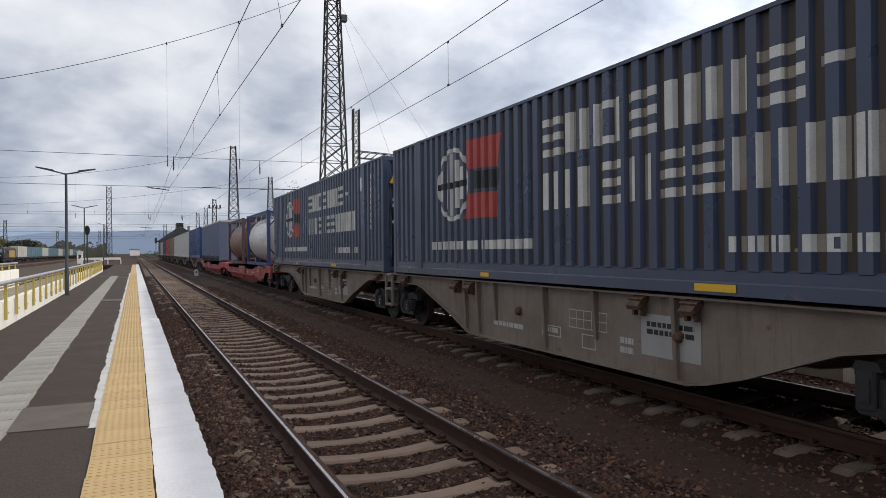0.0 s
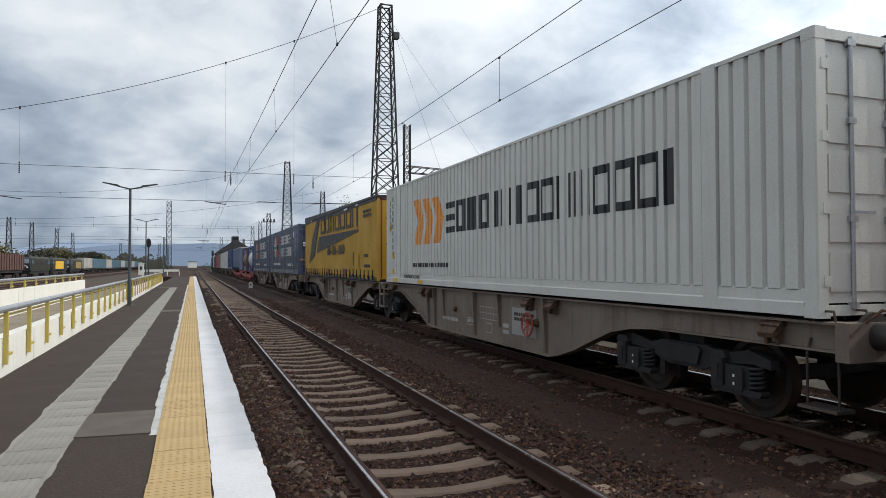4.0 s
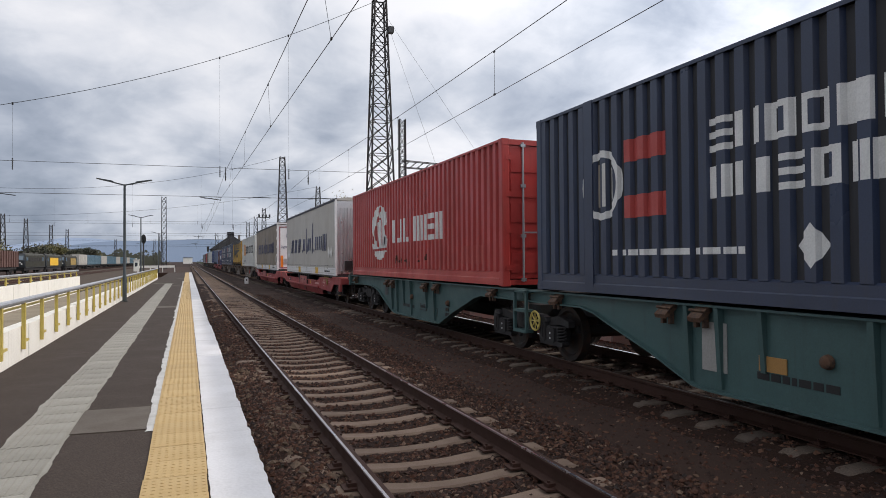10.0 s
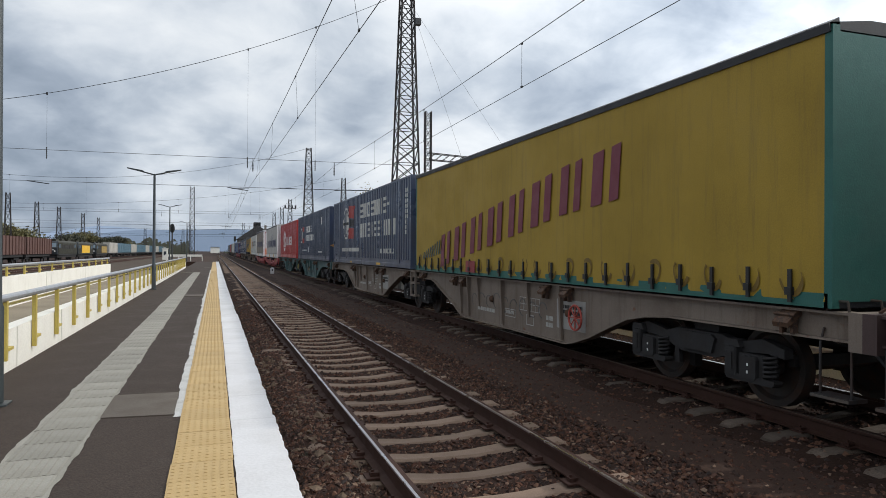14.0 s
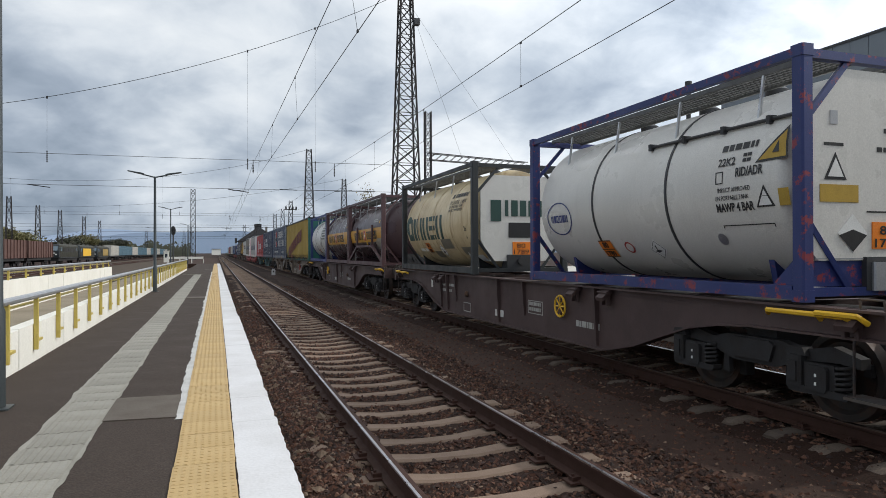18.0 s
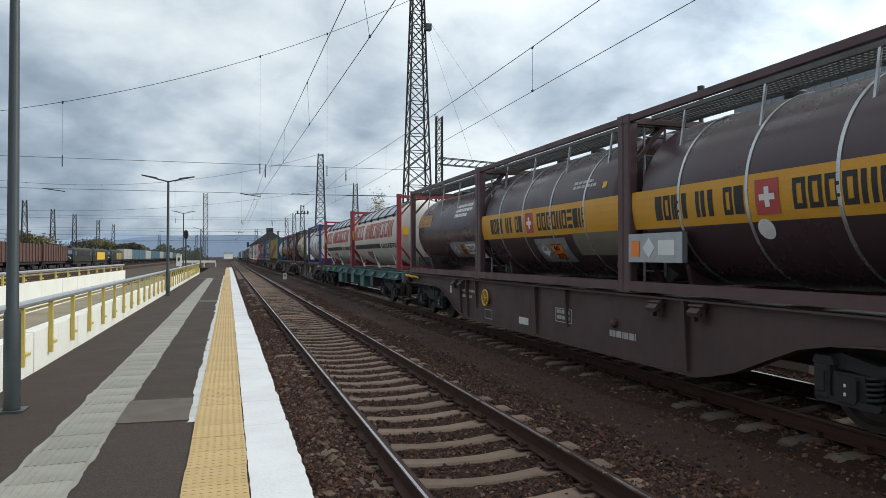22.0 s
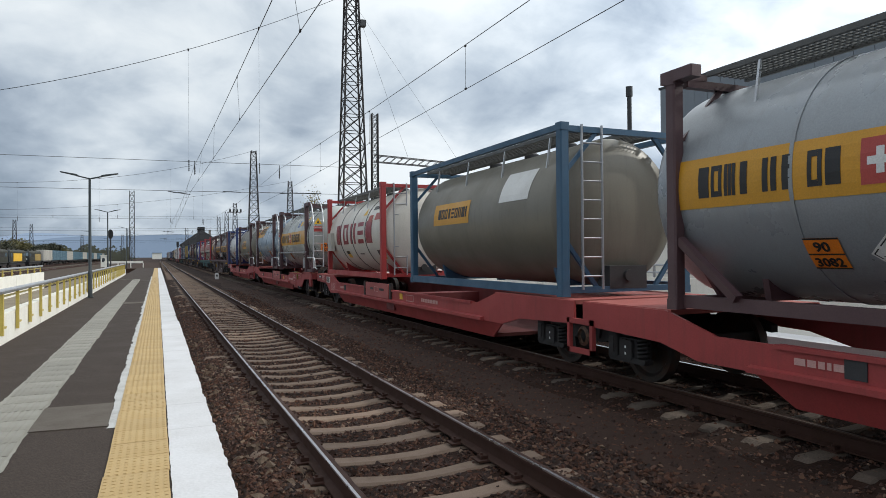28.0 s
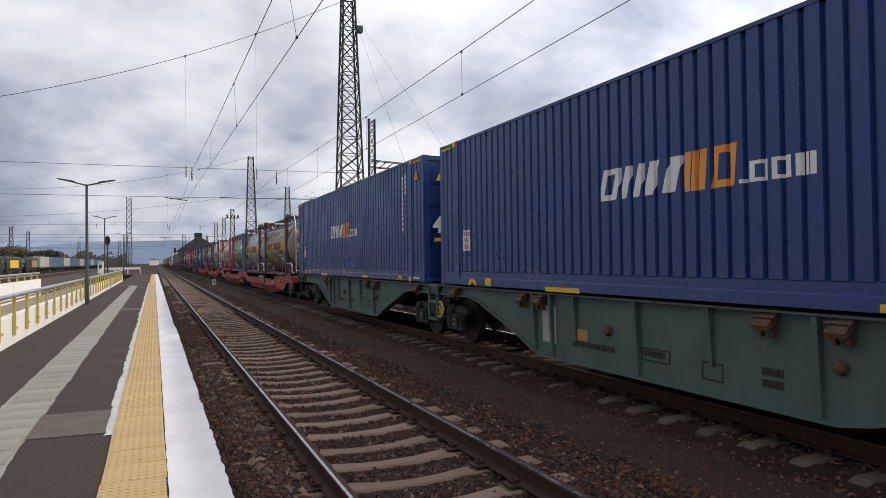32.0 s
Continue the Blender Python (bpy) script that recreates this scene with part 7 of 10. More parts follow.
M_frame_wine = surface("frame_dark_red", (0.24, 0.022, 0.03), 0.5, amount=0.4, rust=(0.1, 0.03, 0.02), rust_at=0.68)
M_tarp_scuffed = surface("tarp_scuffed_black", (0.022, 0.023, 0.027), 0.55, spot=(0.10, 0.10, 0.10), amount=0.6, scale=2.5, rust=(0.32, 0.32, 0.31), rust_at=0.70)
M_tank_brownish = surface("tank_rust_brown", (0.22, 0.12, 0.07), 0.5, amount=0.5, streak=0.4)
M_curtain_blue = surface("curtain_blue_grey", (0.09, 0.12, 0.19), 0.6, amount=0.4, streak=0.3)
M_frame_green = surface("frame_green", (0.02, 0.12, 0.10), 0.55, amount=0.4)
M_frame_steel = surface("frame_steel_blue", (0.04, 0.10, 0.17), 0.5, amount=0.4)
M_tank_grey = surface("tank_grey", (0.29, 0.31, 0.33), 0.32, metal=0.2, spot=(0.2, 0.2, 0.19), amount=0.4, scale=1.0, streak=0.4, bump=0.05)
# brown dust in the hollows, its colour deepened for the ribs' shade
M_blue_dust_shade = surface("dust_and_rib_shade_on_blue", (0.046, 0.034, 0.027), 0.65, spot=(0.11, 0.08, 0.058), amount=0.6, scale=1.2, streak=0.4)
M_red_panel = surface("wagon_red_faded", (0.36, 0.085, 0.078), 0.55, spot=(0.20, 0.06, 0.052), amount=0.5, scale=1.2, streak=0.4)
cars()
# ---- lettering blocks, emblems, plates ----
def zrange(poly, y):
    """Lowest and highest z of a convex outline at y."""
    zs = []
    n = len(poly)
    for i in range(n):
        (ya, za), (yb, zb) = poly[i], poly[(i + 1) % n]
        if abs(ya - yb) < 1e-9:
            if abs(ya - y) < 1e-6:
                zs += [za, zb]
        elif min(ya, yb) - 1e-6 <= y <= max(ya, yb) + 1e-6:
            zs.append(za + (zb - za) * (y - ya) / (yb - ya))
    return (min(zs), max(zs)) if zs else None


SINGLE = {"lettering_blocks": "lettering_block", "script_blocks": "lettering_block", "emblem_bars": "emblem_bar", "side_board": "side_board", "yellow_plate": "yellow_plate", "maroon_patch": "maroon_patch", "mended_patch": "mended_patch", "white_tear": "white_tear", "white_sticker": "white_sticker", "hazard_label": "hazard_label", "yellow_panel": "yellow_panel", "dark_patch": "dark_patch", "white_label": "white_label", "warning_panel": "warning_panel", "panel_head": "panel_head", "crossed_label": "crossed_label", "emblem_stripe": "emblem_stripe"}
STUFF = {"code_bars": "small_writing", "small_lettering": "small_writing", "label_writing": "small_writing", "notice_marks": "small_writing", "eyelets": "curtain_eyelet_row", "rust_scab": "rust_scab", "strip_marks": "small_writing", "plate_line": "plate_line", "board_line": "board_line", "thin_box": "thin_outline", "bracket_mark": "bracket_mark", "graffiti": "graffiti", "stencil": "stencil_outline"}


def painted(i):
    """Each plain shape becomes a part of its own; writing too small to pick apart stays joined. i: place of the outlines."""
    def outer(draw):
        def wrapped(parent, name, *a, **k):
            polys = a[i]
            if name in SINGLE and len(polys) > 1:
                for q in polys:
                    draw(parent, SINGLE[name], *a[:i], [q], *a[i + 1:], **k)
                return None
            ob = draw(parent, SINGLE.get(name) or STUFF.get(name) or name, *a, **k)
            if name in STUFF and len(polys) > 1:
                tagged(ob, kind="stuff")
            return ob
        return wrapped
    return outer


@painted(2)
def on_ribs(parent, name, prof, h, polys, material, label="", proud=0.004):
    """Paint outlines (distance behind the front, z) onto a corrugated side, following its ribs."""
    g, low = Geo(), []
    ys = [p[0] for p in prof]
    for poly in polys:
        poly = [(-d, z) for d, z in poly]
        lo, hi = min(p[0] for p in poly), max(p[0] for p in poly)
        cuts = sorted({lo, hi, *[p[0] for p in poly], *[y for y in ys if lo < y < hi]}, reverse=True)
        if hi - lo > 0.4:
            extra = [a + (b - a) * 0.5 for a, b in zip(cuts, cuts[1:])]
            cuts = sorted({*cuts, *extra}, reverse=True)

        def inset(y):
            return float(np.interp(-y, [-p[0] for p in prof], [p[1] for p in prof]))
        for a, b in zip(cuts, cuts[1:]):
            if a - b < 1e-4:
                continue
            za, zb = zrange(poly, a - 1e-5), zrange(poly, b + 1e-5)
            if not za or not zb:
                continue
            xa, xb = -(h - 0.012 - inset(a)) - proud, -(h - 0.012 - inset(b)) - proud
            g.add([(xa, a, za[0]), (xa, a, za[1]), (xb, b, zb[1]), (xb, b, zb[0])], [(0, 1, 2, 3)])
            # print in the hollows takes a duller copy: dust plus painted rib shade
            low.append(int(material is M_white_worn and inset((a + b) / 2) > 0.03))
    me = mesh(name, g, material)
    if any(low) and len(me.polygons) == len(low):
        me.materials.append(M_white_dust_shade)
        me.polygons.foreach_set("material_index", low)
    return part(name, me, None, parent, label)


@painted(1)
def on_flat(parent, name, x, polys, material, label="", thick=0.004):
    g = Geo()
    for poly in polys:
        g.prism([(-d, z) for d, z in poly], "x", x - thick, x)
    return part(name, g, material, parent, label)


@painted(2)
def on_tank(parent, name, R, zc, polys, material, label="", proud=0.006):
    """Paint outlines (distance, angle above the level in degrees) onto the tank's near side."""
    g = Geo()
    for poly in polys:
        q = [(a, d) for d, a in poly]
        lo, hi = min(p[0] for p in q), max(p[0] for p in q)
        n = max(1, int((hi - lo) / 5))
        cuts = sorted({lo + (hi - lo) * k / n for k in range(n + 1)} | {p[0] for p in q})
        for a, b in zip(cuts, cuts[1:]):
            if b - a < 1e-4:
                continue
            da, db = zrange(q, a + 1e-5), zrange(q, b - 1e-5)
            if not da or not db:
                continue
            rr = R + proud
            ca, sa, cb, sb = math.cos(radians(a)), math.sin(radians(a)), math.cos(radians(b)), math.sin(radians(b))
            g.add([(-rr * ca, -da[0], zc + rr * sa), (-rr * cb, -db[0], zc + rr * sb), (-rr * cb, -db[1], zc + rr * sb), (-rr * ca, -da[1], zc + rr * sa)], [(0, 1, 2, 3)])
    return part(name, g, material, parent, label)


def rect(a, b, z0, z1):
    return [(a, z0), (b, z0), (b, z1), (a, z1)]


def blocks(code, d0, d1, z0, z1, shear=0.0, stroke=0.24, gap=0.22, z0b=None, z1b=None, widths=None):
    """Plain shapes in place of a brand's letters: i bar, n two bars, o hollow box, e three level bars, b solid block, t broad bar, h and m three bars."""
    n = len(code)
    wid = widths or {"i": 0.45, "-": 0.6, ".": 0.4, " ": 0.6}
    ws = [wid.get(c, 1.0) for c in code]
    unit = (d1 - d0) / (sum(ws) + gap * (n - 1))
    out, x = [], d0
    z0b, z1b = z0 if z0b is None else z0b, z1 if z1b is None else z1b
    for c, w in zip(code, ws):
        a, b = x, x + w * unit
        s = stroke * unit
        t = min(0.2 * (z1 - z0), s)
        m = (a + b) / 2
        R = {"i": [(a, b, 0, 1)], "n": [(a, a + 1.2 * s, 0, 1), (b - 1.2 * s, b, 0, 1)], "b": [(a, b, 0, 1)], " ": [],
             "o": [(a, a + s, 0, 1), (b - s, b, 0, 1), (a + s, b - s, 0.82, 1), (a + s, b - s, 0, 0.18)],
             "e": [(a, b, 0, 0.2), (a, b, 0.4, 0.6), (a, b, 0.8, 1)], "t": [(a + 0.2 * (b - a), b - 0.2 * (b - a), 0, 1)],
             "h": [(a, a + s, 0, 1), (m - s / 2, m + s / 2, 0, 1), (b - s, b, 0, 1)], "-": [(a, b, 0.45, 0.62)], ".": [(a, b, 0, 0.2)],
             "m": [(a, a + s, 0, 1), (m - s / 2, m + s / 2, 0, 1), (b - s, b, 0, 1)]}[c]
        for p, q, u0, u1 in R:
            def zz(xx, u):
                k = (xx - d0) / (d1 - d0)
                lo, hi = z0 + (z0b - z0) * k, z1 + (z1b - z1) * k
                return lo + (hi - lo) * u
            sh = shear * (z1 - z0)
            out.append([(p + sh * u0, zz(p, u0)), (q + sh * u0, zz(q, u0)), (q + sh * u1, zz(q, u1)), (p + sh * u1, zz(p, u1))])
        x = b + gap * unit
    return out


def disc(cd, cz, rd, rz, a0=0, a1=360, inner=0.0, n=28):
    out = []
    m = max(3, int(n * (a1 - a0) / 360))
    for k in range(m):
        a, b = radians(a0 + (a1 - a0) * k / m), radians(a0 + (a1 - a0) * (k + 1) / m)
        ring = lambda t, q: (cd + rd * q * math.cos(t), cz + rz * q * math.sin(t))
        out.append([ring(a, inner), ring(a, 1), ring(b, 1), ring(b, inner)] if inner else [(cd, cz), ring(a, 1), ring(b, 1)])
    return out


def bars(d0, d1, z0, z1, rows, seed=1, fill=0.9):
    """Small unreadable writing as plain bars."""
    r = random.Random(seed)
    out = []
    for k in range(rows):
        a = z1 - (z1 - z0) * (k + 0.1) / rows
        b = z1 - (z1 - z0) * (k + 0.75) / rows
        x = d0
        end = d0 + (d1 - d0) * (fill - 0.25 * r.random())
        while x < end:
            w = min(r.uniform(0.05, 0.16) * (d1 - d0) ** 0.5, end - x)
            out.append(rect(x, x + w, b, a))
            x += w + 0.025 * (d1 - d0) ** 0.5
    return out


def side_text(parent, body, d, z, size, x, material, width=None, shear=0.0, bold=0.0):
    return part("lettering", text_mesh(body, size, material, shear, bold, width), material, parent, at=Matrix.Translation((x, -d, z)) @ SIDE)


def rear_text(parent, body, x, y, z, size, material, width=None, shear=0.0, bold=0.0):
    return part("lettering", text_mesh(body, size, material, shear, bold, width), material, parent, at=Matrix.Translation((x, y, z)) @ REAR)


def tank_text(parent, body, d, ang, size, R, zc, material, width=None, bold=0.0, proud=0.008):
    me = text_mesh(body, size, material, 0.0, bold, width).copy()
    a0 = radians(ang)
    for v in me.vertices:
        a = a0 + v.co.y / R
        rr = R + proud + v.co.z
        v.co = (-rr * math.cos(a), -d - v.co.x, zc + rr * math.sin(a))
    return part("lettering", me, material, parent)


def hazard_plate(parent, R, zc, d, ang, top, bottom, w=0.4, hdeg=16):
    on_tank(parent, "hazard_plate", R, zc, [rect(d, d + w, ang, ang + hdeg)], M_orange, "orange hazard number plate", 0.012)
    on_tank(parent, "plate_line", R, zc, [rect(d, d + w, ang + hdeg / 2 - 0.4, ang + hdeg / 2 + 0.4), rect(d, d + w, ang, ang + 0.8), rect(d, d + w, ang + hdeg - 0.8, ang + hdeg)], M_black, "", 0.014)
    tank_text(parent, top, d + 0.09, ang + hdeg / 2 + 1.6, 0.14, R, zc, M_black, w - 0.2, 0.004, 0.016)
    tank_text(parent, bottom, d + 0.04, ang + 1.6, 0.14, R, zc, M_black, w - 0.08, 0.004, 0.016)


def diamond_on_tank(parent, R, zc, d, ang, s, material, dark=True):
    """A hazard label on its corner with a thin border; striped above or with a dark figure below."""
    k = math.degrees(s / R)
    on_tank(parent, "hazard_label", R, zc, [[(d - s, ang), (d, ang - k), (d + s, ang), (d, ang + k)]], material, "diamond hazard label", 0.010)
    if not dark:
        return
    e, q = 0.88, 0.80
    on_tank(parent, "plate_line", R, zc, [[(d + u * s * e, ang), (d, ang + v * k * e), (d, ang + v * k * q), (d + u * s * q, ang)] for u in (-1, 1) for v in (-1, 1)], M_black, "", 0.012)
    if int(d * 20) % 2:
        on_tank(parent, "plate_line", R, zc, [rect(d + s * (0.13 * i - 0.035), d + s * (0.13 * i + 0.035), ang + k * 0.03, ang + k * (0.70 - 0.13 * abs(i))) for i in range(-4, 5)], M_black, "", 0.012)
    else:
        on_tank(parent, "hazard_mark", R, zc, [[(d - s * 0.5, ang - k * 0.12), (d - s * 0.1, ang - k * 0.30), (d + s * 0.45, ang - k * 0.10), (d + s * 0.05, ang + k * 0.02)], [(d - s * 0.16, ang + k * 0.02), (d - s * 0.04, ang + k * 0.02), (d - s * 0.02, ang + k * 0.5), (d - s * 0.2, ang + k * 0.35)]], M_black, "", 0.012)


def triangle(parent, x, d, z, s, horizontal=False):
    on_flat(parent, "warning_triangle", x, [[(d - s, z), (d + s, z), (d, z + 1.7 * s)]], M_yellow_print, "yellow warning triangle")
    on_flat(parent, "warning_mark", x - 0.004, [[(d - s * 0.15, z + 0.3 * s), (d + s * 0.25, z + 0.5 * s), (d + s * 0.05, z + 1.1 * s)]], M_black)


def mark_express(key, faded):
    c, prof, h, z0, z1 = C[key]
    W = M_white_worn
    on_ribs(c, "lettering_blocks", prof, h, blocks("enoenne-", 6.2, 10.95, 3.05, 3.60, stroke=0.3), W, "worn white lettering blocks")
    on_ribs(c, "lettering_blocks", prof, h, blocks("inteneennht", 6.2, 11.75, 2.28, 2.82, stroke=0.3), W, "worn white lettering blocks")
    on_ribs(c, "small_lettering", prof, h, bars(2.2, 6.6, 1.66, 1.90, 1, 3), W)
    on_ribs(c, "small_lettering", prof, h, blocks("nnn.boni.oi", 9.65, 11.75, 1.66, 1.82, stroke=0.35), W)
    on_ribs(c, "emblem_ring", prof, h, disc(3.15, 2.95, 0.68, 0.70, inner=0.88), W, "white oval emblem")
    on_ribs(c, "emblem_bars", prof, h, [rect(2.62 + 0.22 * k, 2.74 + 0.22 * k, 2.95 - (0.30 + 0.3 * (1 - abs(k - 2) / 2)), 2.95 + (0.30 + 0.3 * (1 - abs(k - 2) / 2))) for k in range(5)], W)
    on_ribs(c, "emblem_core", prof, h, [rect(2.5, 3.8, 2.88, 3.0)], M_black, "", 0.006)
    on_ribs(c, "emblem_stripe", prof, h, [[(3.72, 3.18), (4.92, 3.10), (5.02, 3.64), (3.72, 3.70)], [(3.62, 2.28), (4.84, 2.26), (4.92, 2.69), (3.68, 2.74)]], M_red_print, "red emblem stripe")
    on_ribs(c, "emblem_stripe", prof, h, [[(3.95, 2.80), (4.9, 2.76), (4.98, 3.05), (3.95, 3.12)]], M_black, "black emblem stripe")
    on_ribs(c, "sticker", prof, h, [rect(12.1, 12.36, 3.3, 3.66)], M_white)
    on_ribs(c, "code_bars", prof, h, [rect(12.95 + 0.22 * k, 13.02 + 0.22 * k, 3.66 - 0.16 * j - 0.12, 3.66 - 0.16 * j) for k in range(2) for j in range(9 - 3 * k)], W)
    L = {"ex1": 13.95, "ex2": 14.2}.get(key, 13.6)
    on_flat(c, "yellow_plate", -h - 0.006, [rect(9.2, 9.75, z0 + 0.05, z0 + 0.13), rect(4.3, 4.6, z0 + 0.05, z0 + 0.12)], M_yellow_print, "small yellow plate")
    rear_marks(c, L, key != "ex2")


def rear_marks(c, L, faded=True):
    """Marks on a corrugated tail wall: size numerals, triangles, stickers."""
    y = -L
    if faded:
        rear_text(c, "45", -1.02, y - 0.006, 2.30, 0.42, M_white, 0.40, 0, 0.012)
    else:
        part("orange_stripe", Geo().box(-1.05, 1.1, y - 0.004, y + 0.02, 2.00, 2.045), M_band_dull, c, "faded orange stripe")
        part("stripe_arrow", Geo().prism([(-1.2, 2.02), (-1.02, 1.94), (-1.02, 2.10)], "y", y - 0.004, y + 0.02), M_band_dull, c, "faded orange arrow head")
        for x in (-0.69, 0.57):
            pl = part("caution_plate", Geo().box(x, x + 0.35, y - 0.006, y + 0.025, 1.28, 1.84), M_white, c, "white caution plate with red marks")
            rear_text(pl, "CAUTION", x + 0.02, y - 0.009, 1.73, 0.10, M_black, 0.31, 0, 0.003)
            part("plate_mark", Geo().prism([(x + 0.05, 1.34), (x + 0.30, 1.34), (x + 0.24, 1.66), (x + 0.11, 1.66)], "y", y - 0.009, y), M_red_print, pl, "dark red plate mark")
    for x in (-0.05, 0.95) if not faded else (-0.95, 0.95):
        part("warning_triangle", Geo().prism([(x - 0.13, 3.35), (x + 0.13, 3.35), (x, 3.60)], "y", y - 0.008, y + 0.02), M_yellow_print, c, "yellow warning triangle")
    part("white_sticker", Geo().box(-1.0, -0.72, y - 0.006, y + 0.02, 2.92, 2.99), M_white, c)
    part("white_sticker", Geo().box(-1.0, -0.66, y - 0.006, y + 0.02, 2.78, 2.85), M_white, c)
    if faded:
        part("white_sticker", Geo().box(-0.95, -0.75, y - 0.006, y + 0.02, 1.48, 1.66), M_white, c)
        part("white_sticker", Geo().box(-0.6, -0.42, y - 0.006, y + 0.02, 1.48, 1.60), M_white, c)


M_white_dust_shade = surface("dusty_shaded_white_print", (0.27, 0.235, 0.19), 0.7, spot=(0.14, 0.115, 0.09), amount=0.6, scale=2.2, streak=0.4)
M_white_worn = surface("worn_white_print", (0.62, 0.61, 0.57), 0.6, spot=(0.3, 0.3, 0.3), amount=0.5, scale=2.2, streak=0.3)


def marks():
    for k in ("ex1", "ex2", "ex4"):
        mark_express(k, True)
    c, prof, h, z0, z1 = C["ex3"]
    on_ribs(c, "lettering_blocks", prof, h, blocks("enoobne-", 3.95, 7.0, 2.90, 3.28, stroke=0.3), M_white, "white lettering blocks")
    on_ribs(c, "lettering_blocks", prof, h, blocks("inteohobnht", 3.95, 7.9, 2.38, 2.74, stroke=0.3), M_white, "white lettering blocks")
    on_ribs(c, "small_lettering", prof, h, bars(2.05, 4.95, 1.72, 1.84, 1, 3) + bars(9.4, 11.2, 1.62, 1.74, 1, 4), M_white)
    on_ribs(c, "emblem_ring", prof, h, disc(1.85, 2.75, 0.46, 0.5, inner=0.80), M_white)
    on_ribs(c, "emblem_bars", prof, h, [rect(1.55 + 0.17 * k, 1.63 + 0.17 * k, 2.75 - (0.22 + 0.13 * (1 - abs(k - 1.5) / 1.5)), 2.75 + (0.22 + 0.13 * (1 - abs(k - 1.5) / 1.5))) for k in range(4)], M_white_worn)
    on_ribs(c, "hazard_label", prof, h, [[(5.1, 1.82), (5.28, 1.6), (5.46, 1.82), (5.28, 2.04)]], M_white, "white diamond label")
    on_ribs(c, "emblem_stripe", prof, h, [rect(2.4, 3.25, 3.0, 3.3), rect(2.4, 3.2, 2.25, 2.55)], M_red_print)
    on_ribs(c, "sticker", prof, h, [rect(10.6, 10.85, 3.2, 3.6)], M_white)
    rear_marks(c, 13.5, False)

    # yellow swap body
    c, h, z0, z1 = C["gok"]
    x = -h - 0.018
    on_flat(c, "print_sweep", x, [[(1.32, 1.78), (2.85, 2.16), (3.48, 3.0), (2.25, 3.03)], [(2.25, 3.03), (3.48, 3.0), (4.22, 3.84), (3.42, 3.80)], [(3.48, 2.28), (4.1, 3.02), (11.85, 2.99), (11.85, 2.91)]], M_black_grey, "black sweeping print")
    on_flat(c, "lettering_blocks", x, blocks("oohooon", 4.5, 11.75, 3.10, 3.84, stroke=0.15), M_black_grey, "black lettering blocks")
    side_text(c, "AIR - SEA - LAND", 6.08, 2.16, 0.5, x - 0.004, M_black_grey, 3.5, 0, 0.02)
    on_flat(c, "small_lettering", x, bars(12.6, 13.9, 3.3, 3.6, 2, 4) + bars(12.7, 13.5, 1.95, 2.1, 1, 5) + bars(12.7, 13.9, 1.6, 1.75, 1, 6), M_black_grey)
    on_flat(c, "maroon_patch", x - 0.004, [rect(9.32, 9.94, 1.30, 1.58), rect(6.3, 6.7, 1.33, 1.56), rect(2.7, 3.0, 1.36, 1.56)], M_purple, "maroon tarpaulin patch")
    on_flat(c, "mended_patch", x - 0.002, [rect(11.0, 11.14, 1.7, 2.2), rect(11.9, 12.0, 1.6, 2.1)], M_tarp_olive)
    on_flat(c, "white_tear", -h - 0.045, [rect(9.6, 10.2, z1 - 0.12, z1 - 0.05), rect(11.6, 11.9, z1 - 0.1, z1 - 0.05), rect(2.0, 2.2, z1 - 0.1, z1 - 0.04)], M_white)
    L = 14.4
    part("door_sweep", Geo().prism([(-1.0, 3.2), (-0.75, 3.4), (-0.1, 3.42), (-0.1, 3.38), (-0.8, 3.26)], "y", -L - 0.003, -L + 0.012), M_black_grey, c)
    part("small_writing", Geo().box(-0.95, -0.1, -L - 0.003, -L + 0.012, 2.35, 2.42).box(-0.9, -0.15, -L - 0.003, -L + 0.012, 2.2, 2.26), M_black_grey, c)
    part("door_frame_line", Geo().box(-1.12, -1.08, -L - 0.005, -L + 0.012, 1.3, 3.85).box(-1.12, 1.1, -L - 0.005, -L + 0.012, 3.82, 3.86), M_purple, c)

    # white 45-foot box
    c, prof, h, z0, z1 = C["sarp"]
    for k in range(3):
        o = 0.72 * k
        on_ribs(c, "arrow", prof, h, [[(2.6 + o, 3.42 - 0.03 * k), (3.1 + o, 3.42 - 0.03 * k), (3.45 + o, 2.85), (2.98 + o, 2.85)], [(2.98 + o, 2.85), (3.45 + o, 2.85), (3.2 + o, 2.24), (2.7 + o, 2.24)]], M_orange_dull, "orange arrow shape")
    on_ribs(c, "lettering_blocks", prof, h, blocks("eobo", 5.05, 7.45, 2.45, 3.15, stroke=0.3), M_black, "black lettering blocks")
    on_ribs(c, "lettering_blocks", prof, h, blocks("intoonmoooi", 7.7, 12.9, 2.45, 3.15, stroke=0.13), M_black, "thin black lettering blocks")
    on_ribs(c, "small_lettering", prof, h, bars(2.5, 5.3, 1.62, 1.78, 1, 8, 1.0), M_black)
    on_ribs(c, "code_bars", prof, h, [rect(0.62, 0.70, 3.7 - 0.2 * j - 0.13, 3.7 - 0.2 * j) for j in range(9)] + [rect(0.35, 0.42, 3.6 - 0.2 * j - 0.13, 3.6 - 0.2 * j) for j in range(4)], M_black)
    on_ribs(c, "yellow_plate", prof, h, [rect(0.62, 0.78, 1.9, 2.1), rect(0.62, 0.78, 1.45, 1.6)], M_yellow_print, "yellow plate")
    side_text(c, "NO RESTRAINT ALLOWED", 1.75, z0 + 0.155, 0.14, -h + 0.012, M_black, 1.35, 0, 0.002)
    triangle(c, -h - 0.008, 0.45, 2.75, 0.13)
